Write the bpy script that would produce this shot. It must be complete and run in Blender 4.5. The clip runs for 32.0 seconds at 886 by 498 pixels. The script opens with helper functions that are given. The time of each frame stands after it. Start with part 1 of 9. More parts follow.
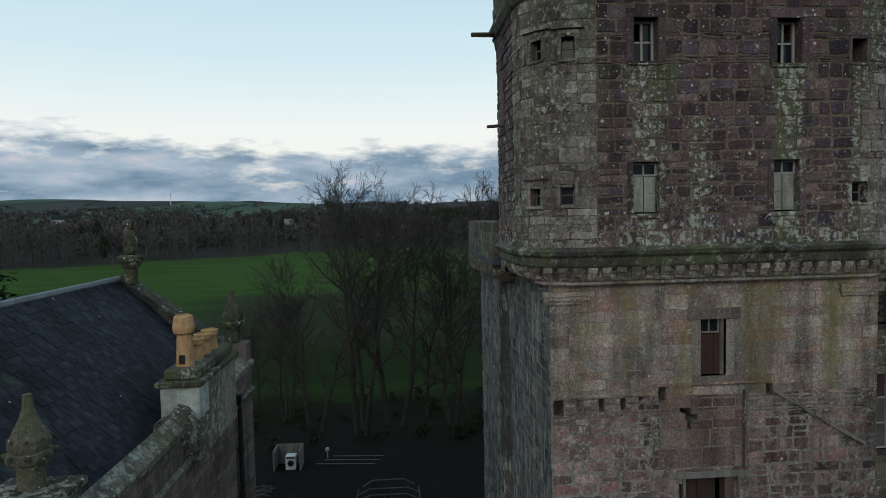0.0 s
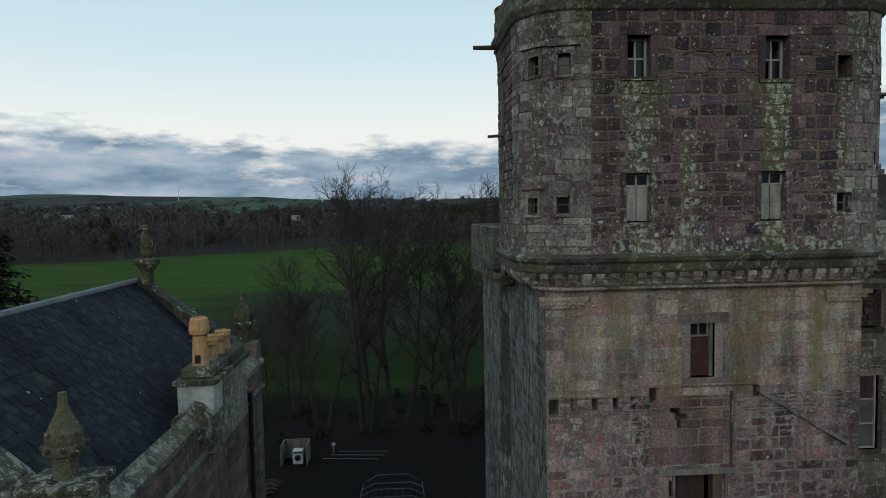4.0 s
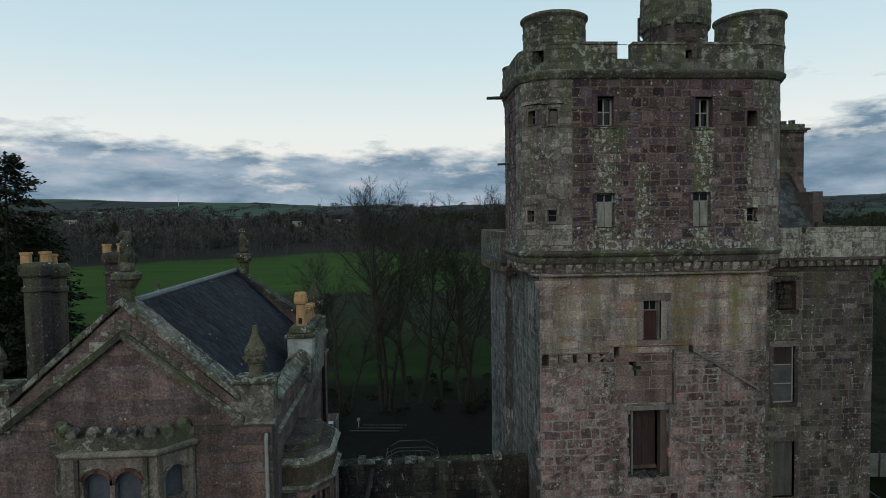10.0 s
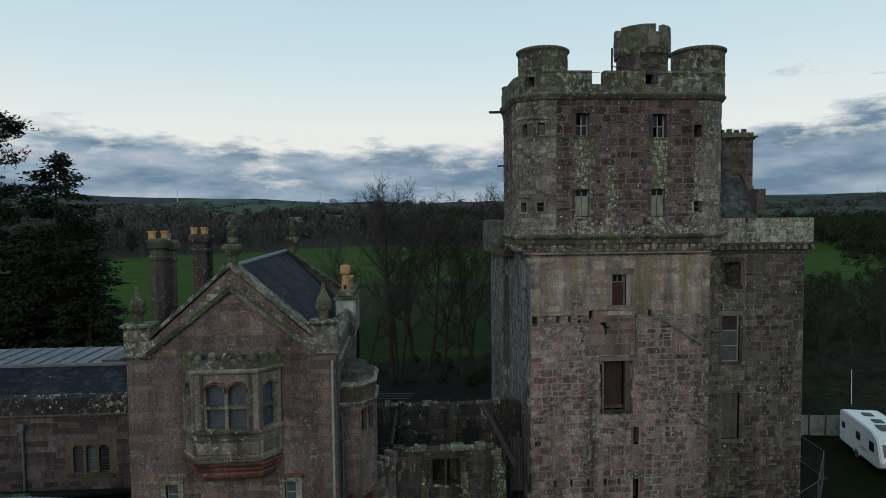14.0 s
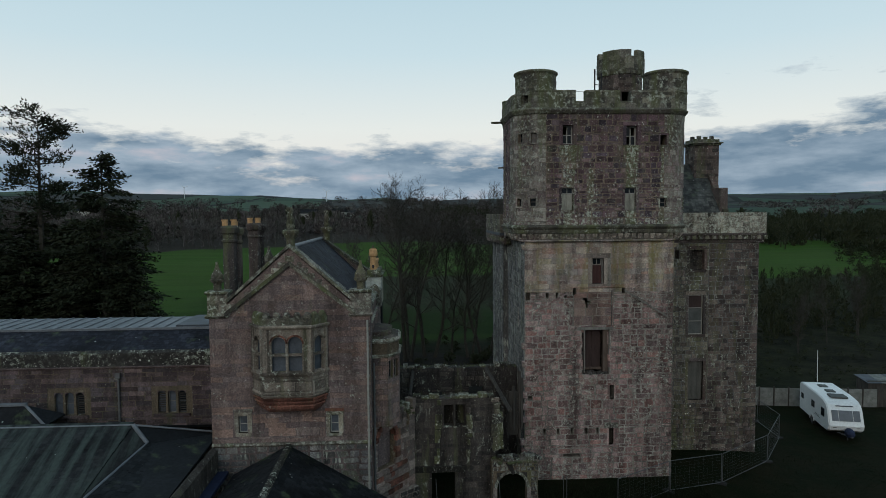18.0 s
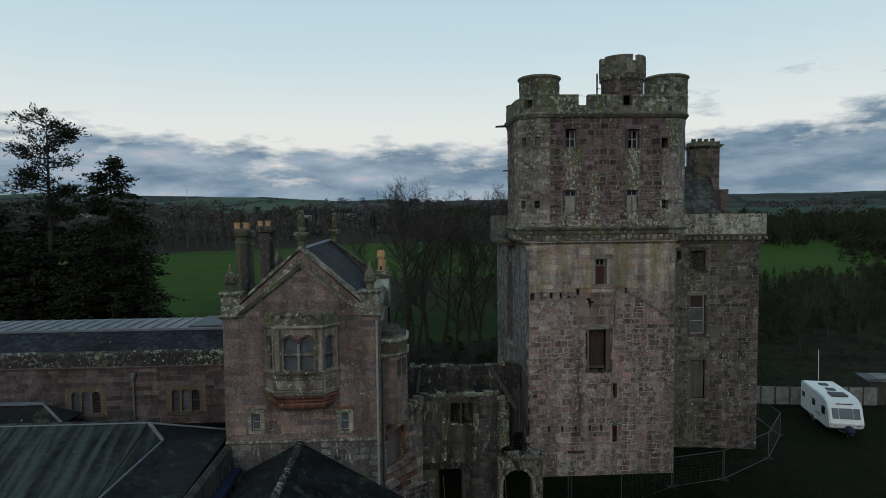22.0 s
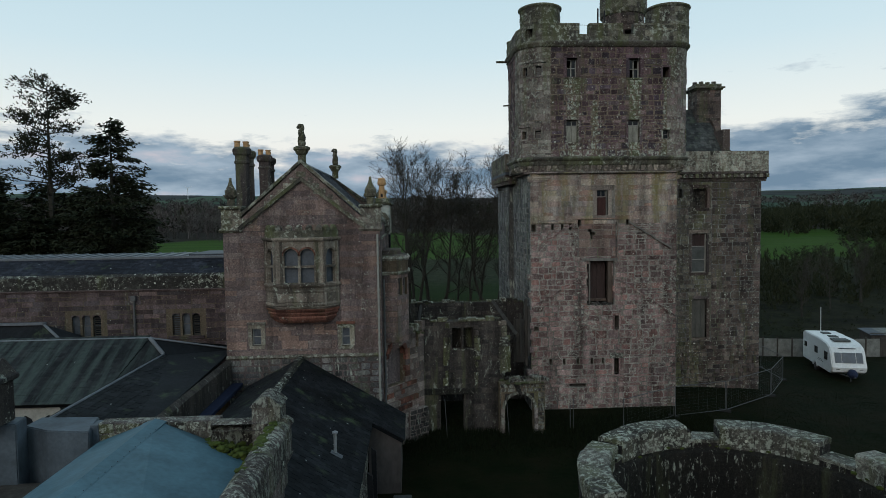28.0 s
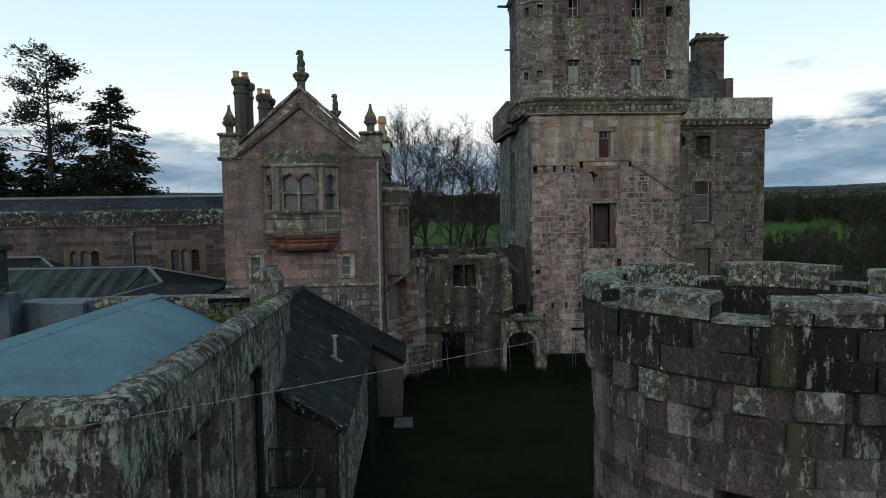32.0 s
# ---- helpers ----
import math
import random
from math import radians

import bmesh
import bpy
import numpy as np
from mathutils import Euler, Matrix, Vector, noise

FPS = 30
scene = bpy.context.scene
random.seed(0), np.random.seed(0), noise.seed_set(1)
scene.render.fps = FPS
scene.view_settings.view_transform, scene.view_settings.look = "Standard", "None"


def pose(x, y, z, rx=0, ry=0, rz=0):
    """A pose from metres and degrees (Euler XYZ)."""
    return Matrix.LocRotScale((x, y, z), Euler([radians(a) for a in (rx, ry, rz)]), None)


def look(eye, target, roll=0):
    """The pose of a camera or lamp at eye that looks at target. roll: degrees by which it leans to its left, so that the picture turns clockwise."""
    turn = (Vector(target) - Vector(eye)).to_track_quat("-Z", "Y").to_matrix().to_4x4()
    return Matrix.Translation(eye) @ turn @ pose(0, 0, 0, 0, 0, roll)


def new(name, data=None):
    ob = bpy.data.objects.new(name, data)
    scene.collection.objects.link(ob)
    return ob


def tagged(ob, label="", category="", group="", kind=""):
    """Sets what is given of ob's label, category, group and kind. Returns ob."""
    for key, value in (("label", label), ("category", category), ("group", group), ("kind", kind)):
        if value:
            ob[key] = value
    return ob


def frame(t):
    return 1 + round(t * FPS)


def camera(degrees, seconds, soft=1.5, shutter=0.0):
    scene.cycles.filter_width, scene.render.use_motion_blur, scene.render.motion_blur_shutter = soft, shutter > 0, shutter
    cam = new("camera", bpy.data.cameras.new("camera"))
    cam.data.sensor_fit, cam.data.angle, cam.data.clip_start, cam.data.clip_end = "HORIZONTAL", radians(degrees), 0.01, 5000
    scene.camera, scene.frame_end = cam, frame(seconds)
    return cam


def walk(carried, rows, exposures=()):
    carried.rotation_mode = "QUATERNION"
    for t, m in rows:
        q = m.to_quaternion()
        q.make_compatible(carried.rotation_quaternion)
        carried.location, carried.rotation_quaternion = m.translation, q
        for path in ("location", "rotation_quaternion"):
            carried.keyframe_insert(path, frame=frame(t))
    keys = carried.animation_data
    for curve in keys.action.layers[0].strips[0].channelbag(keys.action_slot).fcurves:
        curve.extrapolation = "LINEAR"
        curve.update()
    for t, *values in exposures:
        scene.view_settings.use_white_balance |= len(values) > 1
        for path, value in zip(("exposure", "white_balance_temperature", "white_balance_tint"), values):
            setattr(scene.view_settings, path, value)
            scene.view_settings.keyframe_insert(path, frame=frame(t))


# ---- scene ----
cam = camera(70.4, 32.0, soft=0.55)
PATH = [
    (0, (0.871, -0.105, 15.817), (1.004, 1.888, 15.71), -1.3),
    (0.5, (0.836, -0.21, 15.966), (0.972, 1.783, 15.861), -1.2),
    (1, (0.885, -0.234, 16.125), (1.017, 1.759, 16.016), -1.1),
    (1.5, (0.952, -0.2, 16.345), (1.08, 1.792, 16.227), -1.1),
    (2, (0.959, -0.235, 16.417), (1.085, 1.757, 16.298), -1.1),
    (2.5, (1.025, -0.282, 16.367), (1.144, 1.71, 16.246), -1.1),
    (3, (1.003, -0.477, 16.265), (1.119, 1.516, 16.148), -1.1),
    (3.5, (0.991, -0.69, 16.215), (1.105, 1.303, 16.095), -1.1),
    (5.5, (0.838, -1.955, 15.839), (0.941, 0.04, 15.736), -0.8),
    (6, (0.793, -2.417, 15.838), (0.892, -0.422, 15.736), -0.8),
    (6.5, (0.665, -2.996, 15.792), (0.767, -1.001, 15.694), -0.8),
    (7, (0.504, -3.583, 15.857), (0.61, -1.589, 15.755), -0.8),
    (7.5, (0.406, -4.237, 15.972), (0.509, -2.242, 15.872), -0.8),
    (8, (0.243, -4.928, 15.993), (0.348, -2.934, 15.894), -0.8),
    (8.5, (0.024, -5.618, 16.032), (0.135, -3.624, 15.933), -0.8),
    (9, (-0.23, -6.286, 16.236), (-0.109, -4.292, 16.132), -0.7),
    (9.5, (-0.377, -7.098, 16.209), (-0.255, -5.105, 16.107), -0.8),
    (10, (-0.42, -7.88, 16.206), (-0.302, -5.886, 16.109), -0.8),
    (10.5, (-0.509, -8.664, 16.138), (-0.389, -6.67, 16.037), -0.8),
    (11, (-0.699, -9.443, 16.28), (-0.57, -7.451, 16.158), -0.4),
    (11.5, (-0.771, -10.265, 16.246), (-0.647, -8.273, 16.119), -0.3),
    (12, (-0.924, -11.104, 16.087), (-0.798, -9.111, 15.97), -0.5),
    (12.5, (-1.068, -11.923, 16.027), (-0.941, -9.93, 15.915), -0.6),
    (13, (-1.192, -12.764, 16.002), (-1.065, -10.771, 15.893), -0.6),
    (13.5, (-1.321, -13.641, 16.011), (-1.196, -11.648, 15.901), -0.6),
    (14, (-1.477, -14.439, 15.893), (-1.353, -12.446, 15.786), -0.6),
    (14.5, (-1.56, -15.18, 15.978), (-1.437, -13.187, 15.866), -0.6),
    (16.5, (-1.779, -18.5, 15.568), (-1.667, -16.506, 15.456), -0.6),
    (17, (-1.824, -19.344, 15.549), (-1.714, -17.35, 15.434), -0.5),
    (17.5, (-2.012, -20.187, 15.632), (-1.903, -18.193, 15.516), -0.5),
    (18, (-2.182, -21.054, 15.659), (-2.073, -19.06, 15.544), -0.4),
    (18.5, (-2.272, -21.748, 15.801), (-2.165, -19.755, 15.685), -0.5),
    (19, (-2.312, -21.969, 16.035), (-2.205, -19.975, 15.92), -0.5),
    (19.5, (-2.381, -22.022, 16.281), (-2.275, -20.028, 16.166), -0.5),
    (20, (-2.463, -22.031, 16.482), (-2.358, -20.037, 16.368), -0.4),
    (20.5, (-2.511, -22.014, 16.638), (-2.405, -20.02, 16.526), -0.4),
    (21, (-2.486, -21.969, 16.448), (-2.382, -19.974, 16.336), -0.5),
    (21.5, (-2.452, -21.921, 16.045), (-2.348, -19.927, 15.935), -0.5),
    (22, (-2.457, -21.831, 15.747), (-2.355, -19.837, 15.635), -0.6),
    (22.5, (-2.541, -21.781, 15.394), (-2.438, -19.787, 15.282), -0.6),
    (23, (-2.545, -21.747, 15.043), (-2.443, -19.753, 14.931), -0.6),
    (23.5, (-2.513, -21.771, 14.771), (-2.412, -19.777, 14.657), -0.6),
    (24, (-2.558, -21.793, 14.521), (-2.458, -19.799, 14.407), -0.6),
    (24.5, (-2.604, -21.786, 14.21), (-2.504, -19.792, 14.095), -0.6),
    (25, (-2.636, -21.792, 13.843), (-2.536, -19.798, 13.728), -0.6),
    (25.5, (-2.638, -21.806, 13.367), (-2.538, -19.811, 13.256), -0.7),
    (27.5, (-2.585, -21.896, 11.953), (-2.485, -19.902, 11.84), -0.8),
    (28, (-2.514, -21.952, 11.58), (-2.415, -19.958, 11.466), -0.8),
    (28.5, (-2.455, -21.954, 11.164), (-2.358, -19.96, 11.05), -0.8),
    (29, (-2.463, -21.943, 10.74), (-2.366, -19.948, 10.625), -0.8),
    (29.5, (-2.459, -21.946, 10.291), (-2.363, -19.951, 10.176), -0.9),
    (30, (-2.504, -21.917, 9.855), (-2.408, -19.923, 9.739), -0.9),
    (30.5, (-2.549, -21.876, 9.418), (-2.454, -19.882, 9.301), -0.9),
    (31, (-2.548, -21.837, 8.988), (-2.454, -19.843, 8.871), -0.9),
    (31.5, (-2.542, -21.839, 8.578), (-2.448, -19.844, 8.459), -0.9),
    (32, (-2.546, -21.84, 8.191), (-2.451, -19.846, 8.07), -0.9),
]
EXPOSURE = [(0.0, 0.15), (6.0, 0.06), (9.0, 0.04), (12.0, 0.05), (14.0, 0.0), (18.0, -0.02), (22.0, -0.06), (25.0, 0.0), (28.0, 0.08), (30.0, 0.27), (32.0, 0.38)]
SKY, SUN = 1.0, 0.68
walk(cam, [(t, look(eye, target, roll)) for t, eye, target, roll in PATH], EXPOSURE)

# ---- sky and light: a clear dusk sky over a bank of low cloud ----
world = bpy.data.worlds.new("dusk_sky")
scene.world = world
world.use_nodes = True


def build_sky():
    nt = world.node_tree
    nt.nodes.clear()
    N = nt.nodes.new
    L = nt.links.new
    out, bg = N("ShaderNodeOutputWorld"), N("ShaderNodeBackground")
    sky = N("ShaderNodeTexSky")
    sky.sky_type, sky.sun_disc = "NISHITA", False
    sky.sun_elevation, sky.sun_rotation = radians(4), radians(200)
    tc, sep = N("ShaderNodeTexCoord"), N("ShaderNodeSeparateXYZ")
    L(tc.outputs["Generated"], sep.inputs[0])
    ramp = N("ShaderNodeValToRGB")
    e = ramp.color_ramp.elements
    e[0].position, e[0].color = 0.0, (0.55, 0.62, 0.70, 1)
    e[1].position, e[1].color = 1.0, (0.30, 0.47, 0.60, 1)
    for pos, col in ((0.06, (0.88, 0.84, 0.80, 1)), (0.13, (0.84, 0.88, 0.86, 1)), (0.24, (0.62, 0.78, 0.85, 1)), (0.36, (0.50, 0.69, 0.79, 1))):
        k = e.new(pos)
        k.color = col
    L(sep.outputs["Z"], ramp.inputs[0])
    clear = N("ShaderNodeMixRGB")
    clear.inputs[0].default_value = 0.08
    L(ramp.outputs[0], clear.inputs[1])
    scaled = N("ShaderNodeMixRGB")
    scaled.blend_type, scaled.inputs[0].default_value = "MULTIPLY", 1
    scaled.inputs[2].default_value = (0.12, 0.12, 0.12, 1)
    L(sky.outputs[0], scaled.inputs[1])
    L(scaled.outputs[0], clear.inputs[2])
    # cloud bank: noise stretched along the horizon, thick below and torn above
    stretch = N("ShaderNodeMapping")
    stretch.inputs["Scale"].default_value = (2.6, 2.6, 9.5)
    stretch.inputs["Location"].default_value = (4.3, 1.7, 0.35)
    L(tc.outputs["Generated"], stretch.inputs[0])
    big = N("ShaderNodeTexNoise")
    big.inputs["Scale"].default_value, big.inputs["Detail"].default_value, big.inputs["Roughness"].default_value = 2.7, 9, 0.6
    L(stretch.outputs[0], big.inputs["Vector"])
    bias = N("ShaderNodeValToRGB")
    b = bias.color_ramp.elements
    b[0].position, b[0].color = 0.0, (0.40, 0.40, 0.40, 1)
    b[1].position, b[1].color = 0.20, (0, 0, 0, 1)
    for pos, val in ((0.02, 0.5), (0.06, 0.47), (0.09, 0.39), (0.115, 0.26), (0.145, 0.12)):
        k = b.new(pos)
        k.color = (val, val, val, 1)
    L(sep.outputs["Z"], bias.inputs[0])
    add = N("ShaderNodeMath")
    L(big.outputs[0], add.inputs[0])
    # the bank stands higher towards the east
    rise, fade, lift = N("ShaderNodeMapRange"), N("ShaderNodeMapRange"), N("ShaderNodeMath")
    L(sep.outputs["X"], rise.inputs[0])
    for s, v in zip(rise.inputs[1:5], (0.05, 0.6, 0.0, 0.09)):
        s.default_value = v
    L(sep.outputs["Z"], fade.inputs[0])
    for s, v in zip(fade.inputs[1:5], (0.14, 0.30, 1.0, 0.0)):
        s.default_value = v
    lift.operation = "MULTIPLY_ADD"
    L(rise.outputs[0], lift.inputs[0])
    L(fade.outputs[0], lift.inputs[1])
    L(bias.outputs[0], lift.inputs[2])
    L(lift.outputs[0], add.inputs[1])
    mask = N("ShaderNodeValToRGB")
    m = mask.color_ramp.elements
    m[0].position, m[0].color = 0.72, (0, 0, 0, 1)
    m[1].position, m[1].color = 0.88, (1, 1, 1, 1)
    L(add.outputs[0], mask.inputs[0])
    fine = N("ShaderNodeTexNoise")
    fine.inputs["Scale"].default_value, fine.inputs["Detail"].default_value, fine.inputs["Roughness"].default_value = 3.1, 9, 0.55
    L(stretch.outputs[0], fine.inputs["Vector"])
    tone = N("ShaderNodeValToRGB")
    q = tone.color_ramp.elements
    q[0].position, q[0].color = 0.38, (0.155, 0.24, 0.33, 1)
    q[1].position, q[1].color = 0.8, (0.62, 0.56, 0.6, 1)
    k = q.new(0.6)
    k.color = (0.33, 0.42, 0.51, 1)
    L(fine.outputs[0], tone.inputs[0])
    mix = N("ShaderNodeMixRGB")
    L(mask.outputs[0], mix.inputs[0])
    L(clear.outputs[0], mix.inputs[1])
    L(tone.outputs[0], mix.inputs[2])
    L(mix.outputs[0], bg.inputs[0])
    bg.inputs[1].default_value = SKY
    L(bg.outputs[0], out.inputs[0])


build_sky()
sun = new("afterglow_sun", bpy.data.lights.new("afterglow_sun", "SUN"))
sun.data.energy, sun.data.angle, sun.data.color = SUN, radians(40), (1.0, 0.90, 0.80)
sun.matrix_world = look((-30, -80, 38), (0, 0, 0))
# the risen moon, far off
bm = bmesh.new()
bmesh.ops.create_icosphere(bm, subdivisions=4, radius=14.3)
moon_mesh = bpy.data.meshes.new("moon")
bm.to_mesh(moon_mesh)
bm.free()
glow = bpy.data.materials.new("pale_moon")
glow.use_nodes = True
disc = glow.node_tree.nodes["Principled BSDF"]
disc.inputs["Base Color"].default_value = (0.8, 0.8, 0.76, 1)
disc.inputs["Emission Color"].default_value = (1.0, 1.0, 0.97, 1)
disc.inputs["Emission Strength"].default_value = 0.9
moon_mesh.materials.append(glow)
moon = new("moon", moon_mesh)
moon.location = (750.8, 2836.8, 525.9)
tagged(moon, "small round full moon in the pale dusk sky", "moon", kind="structure")

# ---- materials ----
def nodes(name, rough=0.9, metal=0.0):
    m = bpy.data.materials.new(name)
    m.use_nodes = True
    nt = m.node_tree
    b = nt.nodes["Principled BSDF"]
    b.inputs["Roughness"].default_value, b.inputs["Metallic"].default_value = rough, metal
    b.inputs["Specular IOR Level"].default_value = 0.25
    return m, nt, b


def place(nt, scale=(1, 1, 1), shift=(0, 0, 0)):
    g, mp = nt.nodes.new("ShaderNodeNewGeometry"), nt.nodes.new("ShaderNodeMapping")
    mp.inputs["Scale"].default_value, mp.inputs["Location"].default_value = scale, shift
    nt.links.new(g.outputs["Position"], mp.inputs[0])
    return mp.outputs[0]


def noise_at(nt, vec, scale, detail=4, rough=0.55):
    n = nt.nodes.new("ShaderNodeTexNoise")
    n.inputs["Scale"].default_value, n.inputs["Detail"].default_value, n.inputs["Roughness"].default_value = scale, detail, rough
    nt.links.new(vec, n.inputs["Vector"])
    return n.outputs[0]


def ramp_of(nt, fac, stops, hard=False):
    r = nt.nodes.new("ShaderNodeValToRGB")
    e = r.color_ramp.elements
    if hard:
        r.color_ramp.interpolation = "CONSTANT"
    while len(e) < len(stops):
        e.new(0.5)
    for k, (pos, col) in zip(e, stops):
        k.position = pos
        k.color = (*col, 1) if len(col) == 3 else col
    nt.links.new(fac, r.inputs[0])
    return r.outputs[0]


def grey(v):
    return (v, v, v)


def mixed(nt, fac, a, b, kind="MIX"):
    n = nt.nodes.new("ShaderNodeMixRGB")
    n.blend_type = kind
    for s, v in zip(n.inputs, (fac, a, b)):
        if isinstance(v, (int, float)):
            s.default_value = v
        elif isinstance(v, tuple):
            s.default_value = (*v, 1)
        else:
            nt.links.new(v, s)
    return n.outputs[0]


def maths(nt, op, a, b=0.0):
    n = nt.nodes.new("ShaderNodeMath")
    n.operation = op
    for s, v in zip(n.inputs, (a, b)):
        if isinstance(v, (int, float)):
            s.default_value = v
        else:
            nt.links.new(v, s)
    return n.outputs[0]


def chance(nt):
    """A number of its own for every piece, joined or not."""
    o, g = nt.nodes.new("ShaderNodeObjectInfo"), nt.nodes.new("ShaderNodeNewGeometry")
    return maths(nt, "FRACT", maths(nt, "ADD", o.outputs["Random"], g.outputs["Random Per Island"]))


def bumped(nt, b, height, strength=0.4, dist=0.02):
    n = nt.nodes.new("ShaderNodeBump")
    n.inputs["Strength"].default_value, n.inputs["Distance"].default_value = strength, dist
    nt.links.new(height, n.inputs["Height"])
    nt.links.new(n.outputs[0], b.inputs["Normal"])


def stone_mat(name, colours, lichen=0.5, moss=0.3, dots=0.5, grime=0.5, seed=0.0, rough=0.92, gold=0.0, vary=1.0, runs=(), band=None, drip=1.0, cover=0.05, flakes=3.4):
    """Weathered sandstone: a tone for every block, mottling, pale lichen crusts and dots, green algae in runs (x, half width, top)."""
    m, nt, b = nodes(name, rough)
    n = len(colours)
    r = chance(nt)
    col = ramp_of(nt, r, [(i / n, c) for i, c in enumerate(colours)], hard=True)
    shade = maths(nt, "FRACT", maths(nt, "MULTIPLY", r, 17.3))
    col = mixed(nt, 1, col, ramp_of(nt, shade, [(0.0, grey(1 - 0.45 * vary)), (0.6, grey(1.0)), (1.0, grey(1 + 0.5 * vary))]), "MULTIPLY")
    at = place(nt, shift=(seed, seed * 0.7, seed * 0.3))
    streak = place(nt, (1.5, 1.5, 0.2), (seed, 0, 0))
    drips = place(nt, (1, 1, drip), (seed, seed * 0.7, seed * 0.3))
    grain = noise_at(nt, at, 14, 10, 0.84)
    col = mixed(nt, 1, col, ramp_of(nt, grain, [(0.32, grey(0.3)), (0.5, grey(1.0)), (0.68, grey(1.9))]), "MULTIPLY")
    pits = noise_at(nt, at, 46, 3, 0.7)
    col = mixed(nt, 1, col, ramp_of(nt, pits, [(0.36, grey(0.5)), (0.5, grey(1.0)), (0.66, grey(1.45))]), "MULTIPLY")
    dirt = ramp_of(nt, noise_at(nt, streak, 0.8, 7, 0.66), [(0.36, grey(1 - 0.85 * grime)), (0.6, grey(1.0))])
    col = mixed(nt, 1, col, dirt, "MULTIPLY")
    if gold:
        yellow = ramp_of(nt, noise_at(nt, streak, 0.5, 5, 0.6), [(0.51, grey(0)), (0.66, grey(gold))])
        col = mixed(nt, yellow, col, mixed(nt, grain, (0.11, 0.095, 0.03), (0.30, 0.27, 0.11)))
    wash = noise_at(nt, streak, 0.6, 7, 0.66)
    where = ramp_of(nt, noise_at(nt, at, 0.45, 4), [(0.42, grey(cover)), (0.64, grey(1))])
    extra = None
    if runs:
        sep = nt.nodes.new("ShaderNodeSeparateXYZ")
        nt.links.new(place(nt), sep.inputs[0])
        wob = maths(nt, "MULTIPLY", maths(nt, "ADD", noise_at(nt, streak, 1.1, 4), -0.5), 1.6)
        x = maths(nt, "ADD", sep.outputs["X"], wob)
        stain = None
        for cx, hw, top in runs:
            d = maths(nt, "ABSOLUTE", maths(nt, "ADD", x, -cx))
            one = ramp_of(nt, maths(nt, "DIVIDE", d, 2 * hw), [(0.25, grey(1)), (0.7, grey(0))])
            one = maths(nt, "MULTIPLY", one, maths(nt, "LESS_THAN", sep.outputs["Z"], top))
            stain = one if stain is None else maths(nt, "MAXIMUM", stain, one)
        wash = maths(nt, "ADD", wash, maths(nt, "MULTIPLY", stain, 0.2))
        where = maths(nt, "MAXIMUM", where, stain)
        extra = stain
    if band:
        sz_ = nt.nodes.new("ShaderNodeSeparateXYZ")
        nt.links.new(place(nt), sz_.inputs[0])
        low_ = nt.nodes.new("ShaderNodeMapRange")
        for s, v in zip(low_.inputs[1:5], (band[0], band[1], 1.0, 0.0)):
            s.default_value = v
        nt.links.new(sz_.outputs["Z"], low_.inputs[0])
        where = maths(nt, "MAXIMUM", where, low_.outputs[0])
        extra = maths(nt, "MAXIMUM", extra, low_.outputs[0])
    green = ramp_of(nt, wash, [(0.62 - 0.2 * moss, grey(0)), (0.76 - 0.2 * moss, grey(0.8))])
    col = mixed(nt, green, col, mixed(nt, grain, (0.03, 0.037, 0.014), (0.18, 0.195, 0.09)))
    flake = noise_at(nt, drips, flakes, 11, 0.8)
    if extra is not None:
        flake = maths(nt, "ADD", flake, maths(nt, "MULTIPLY", extra, 0.075))
    crust = ramp_of(nt, flake, [(0.635 - 0.14 * lichen, grey(0)), (0.672 - 0.13 * lichen, grey(0.85))])
    col = mixed(nt, mixed(nt, 1, crust, where, "MULTIPLY"), col, mixed(nt, grain, (0.24, 0.265, 0.20), (0.70, 0.73, 0.63)))
    for scale, size in ((1.9, 0.17), (4.5, 0.30), (11.0, 0.36)):
        v = nt.nodes.new("ShaderNodeTexVoronoi")
        v.inputs["Scale"].default_value = scale
        nt.links.new(at, v.inputs["Vector"])
        big = maths(nt, "MULTIPLY", ramp_of(nt, noise_at(nt, at, scale * 0.6, 2), [(0.47, grey(0)), (0.7, grey(1))]), size * dots)
        spot = maths(nt, "LESS_THAN", maths(nt, "ADD", v.outputs["Distance"], maths(nt, "MULTIPLY", maths(nt, "ADD", grain, -0.5), 0.2)), big)
        col = mixed(nt, maths(nt, "MULTIPLY", spot, 0.85), col, (0.58, 0.58, 0.50))
    nt.links.new(col, b.inputs["Base Color"])
    bumped(nt, b, noise_at(nt, at, 13, 9, 0.8), 1.0, 0.07)
    return m


def plain_mat(name, col, rough=0.7, metal=0.0, vary=0.35, scale=3.0, bump=0.15, streak=1.0, spec=0.25):
    m, nt, b = nodes(name, rough, metal)
    b.inputs["Specular IOR Level"].default_value = spec
    at = place(nt, (1, 1, streak))
    n1, n2 = noise_at(nt, at, scale, 5, 0.6), noise_at(nt, at, scale * 7, 4)
    c = mixed(nt, 1, tuple(col), ramp_of(nt, n1, [(0.3, grey(1 - vary)), (0.7, grey(1 + vary))]), "MULTIPLY")
    c = mixed(nt, 0.5, c, mixed(nt, 1, c, ramp_of(nt, n2, [(0.3, grey(0.7)), (0.7, grey(1.25))]), "MULTIPLY"))
    nt.links.new(c, b.inputs["Base Color"])
    if bump:
        bumped(nt, b, n2, bump, 0.01)
    return m


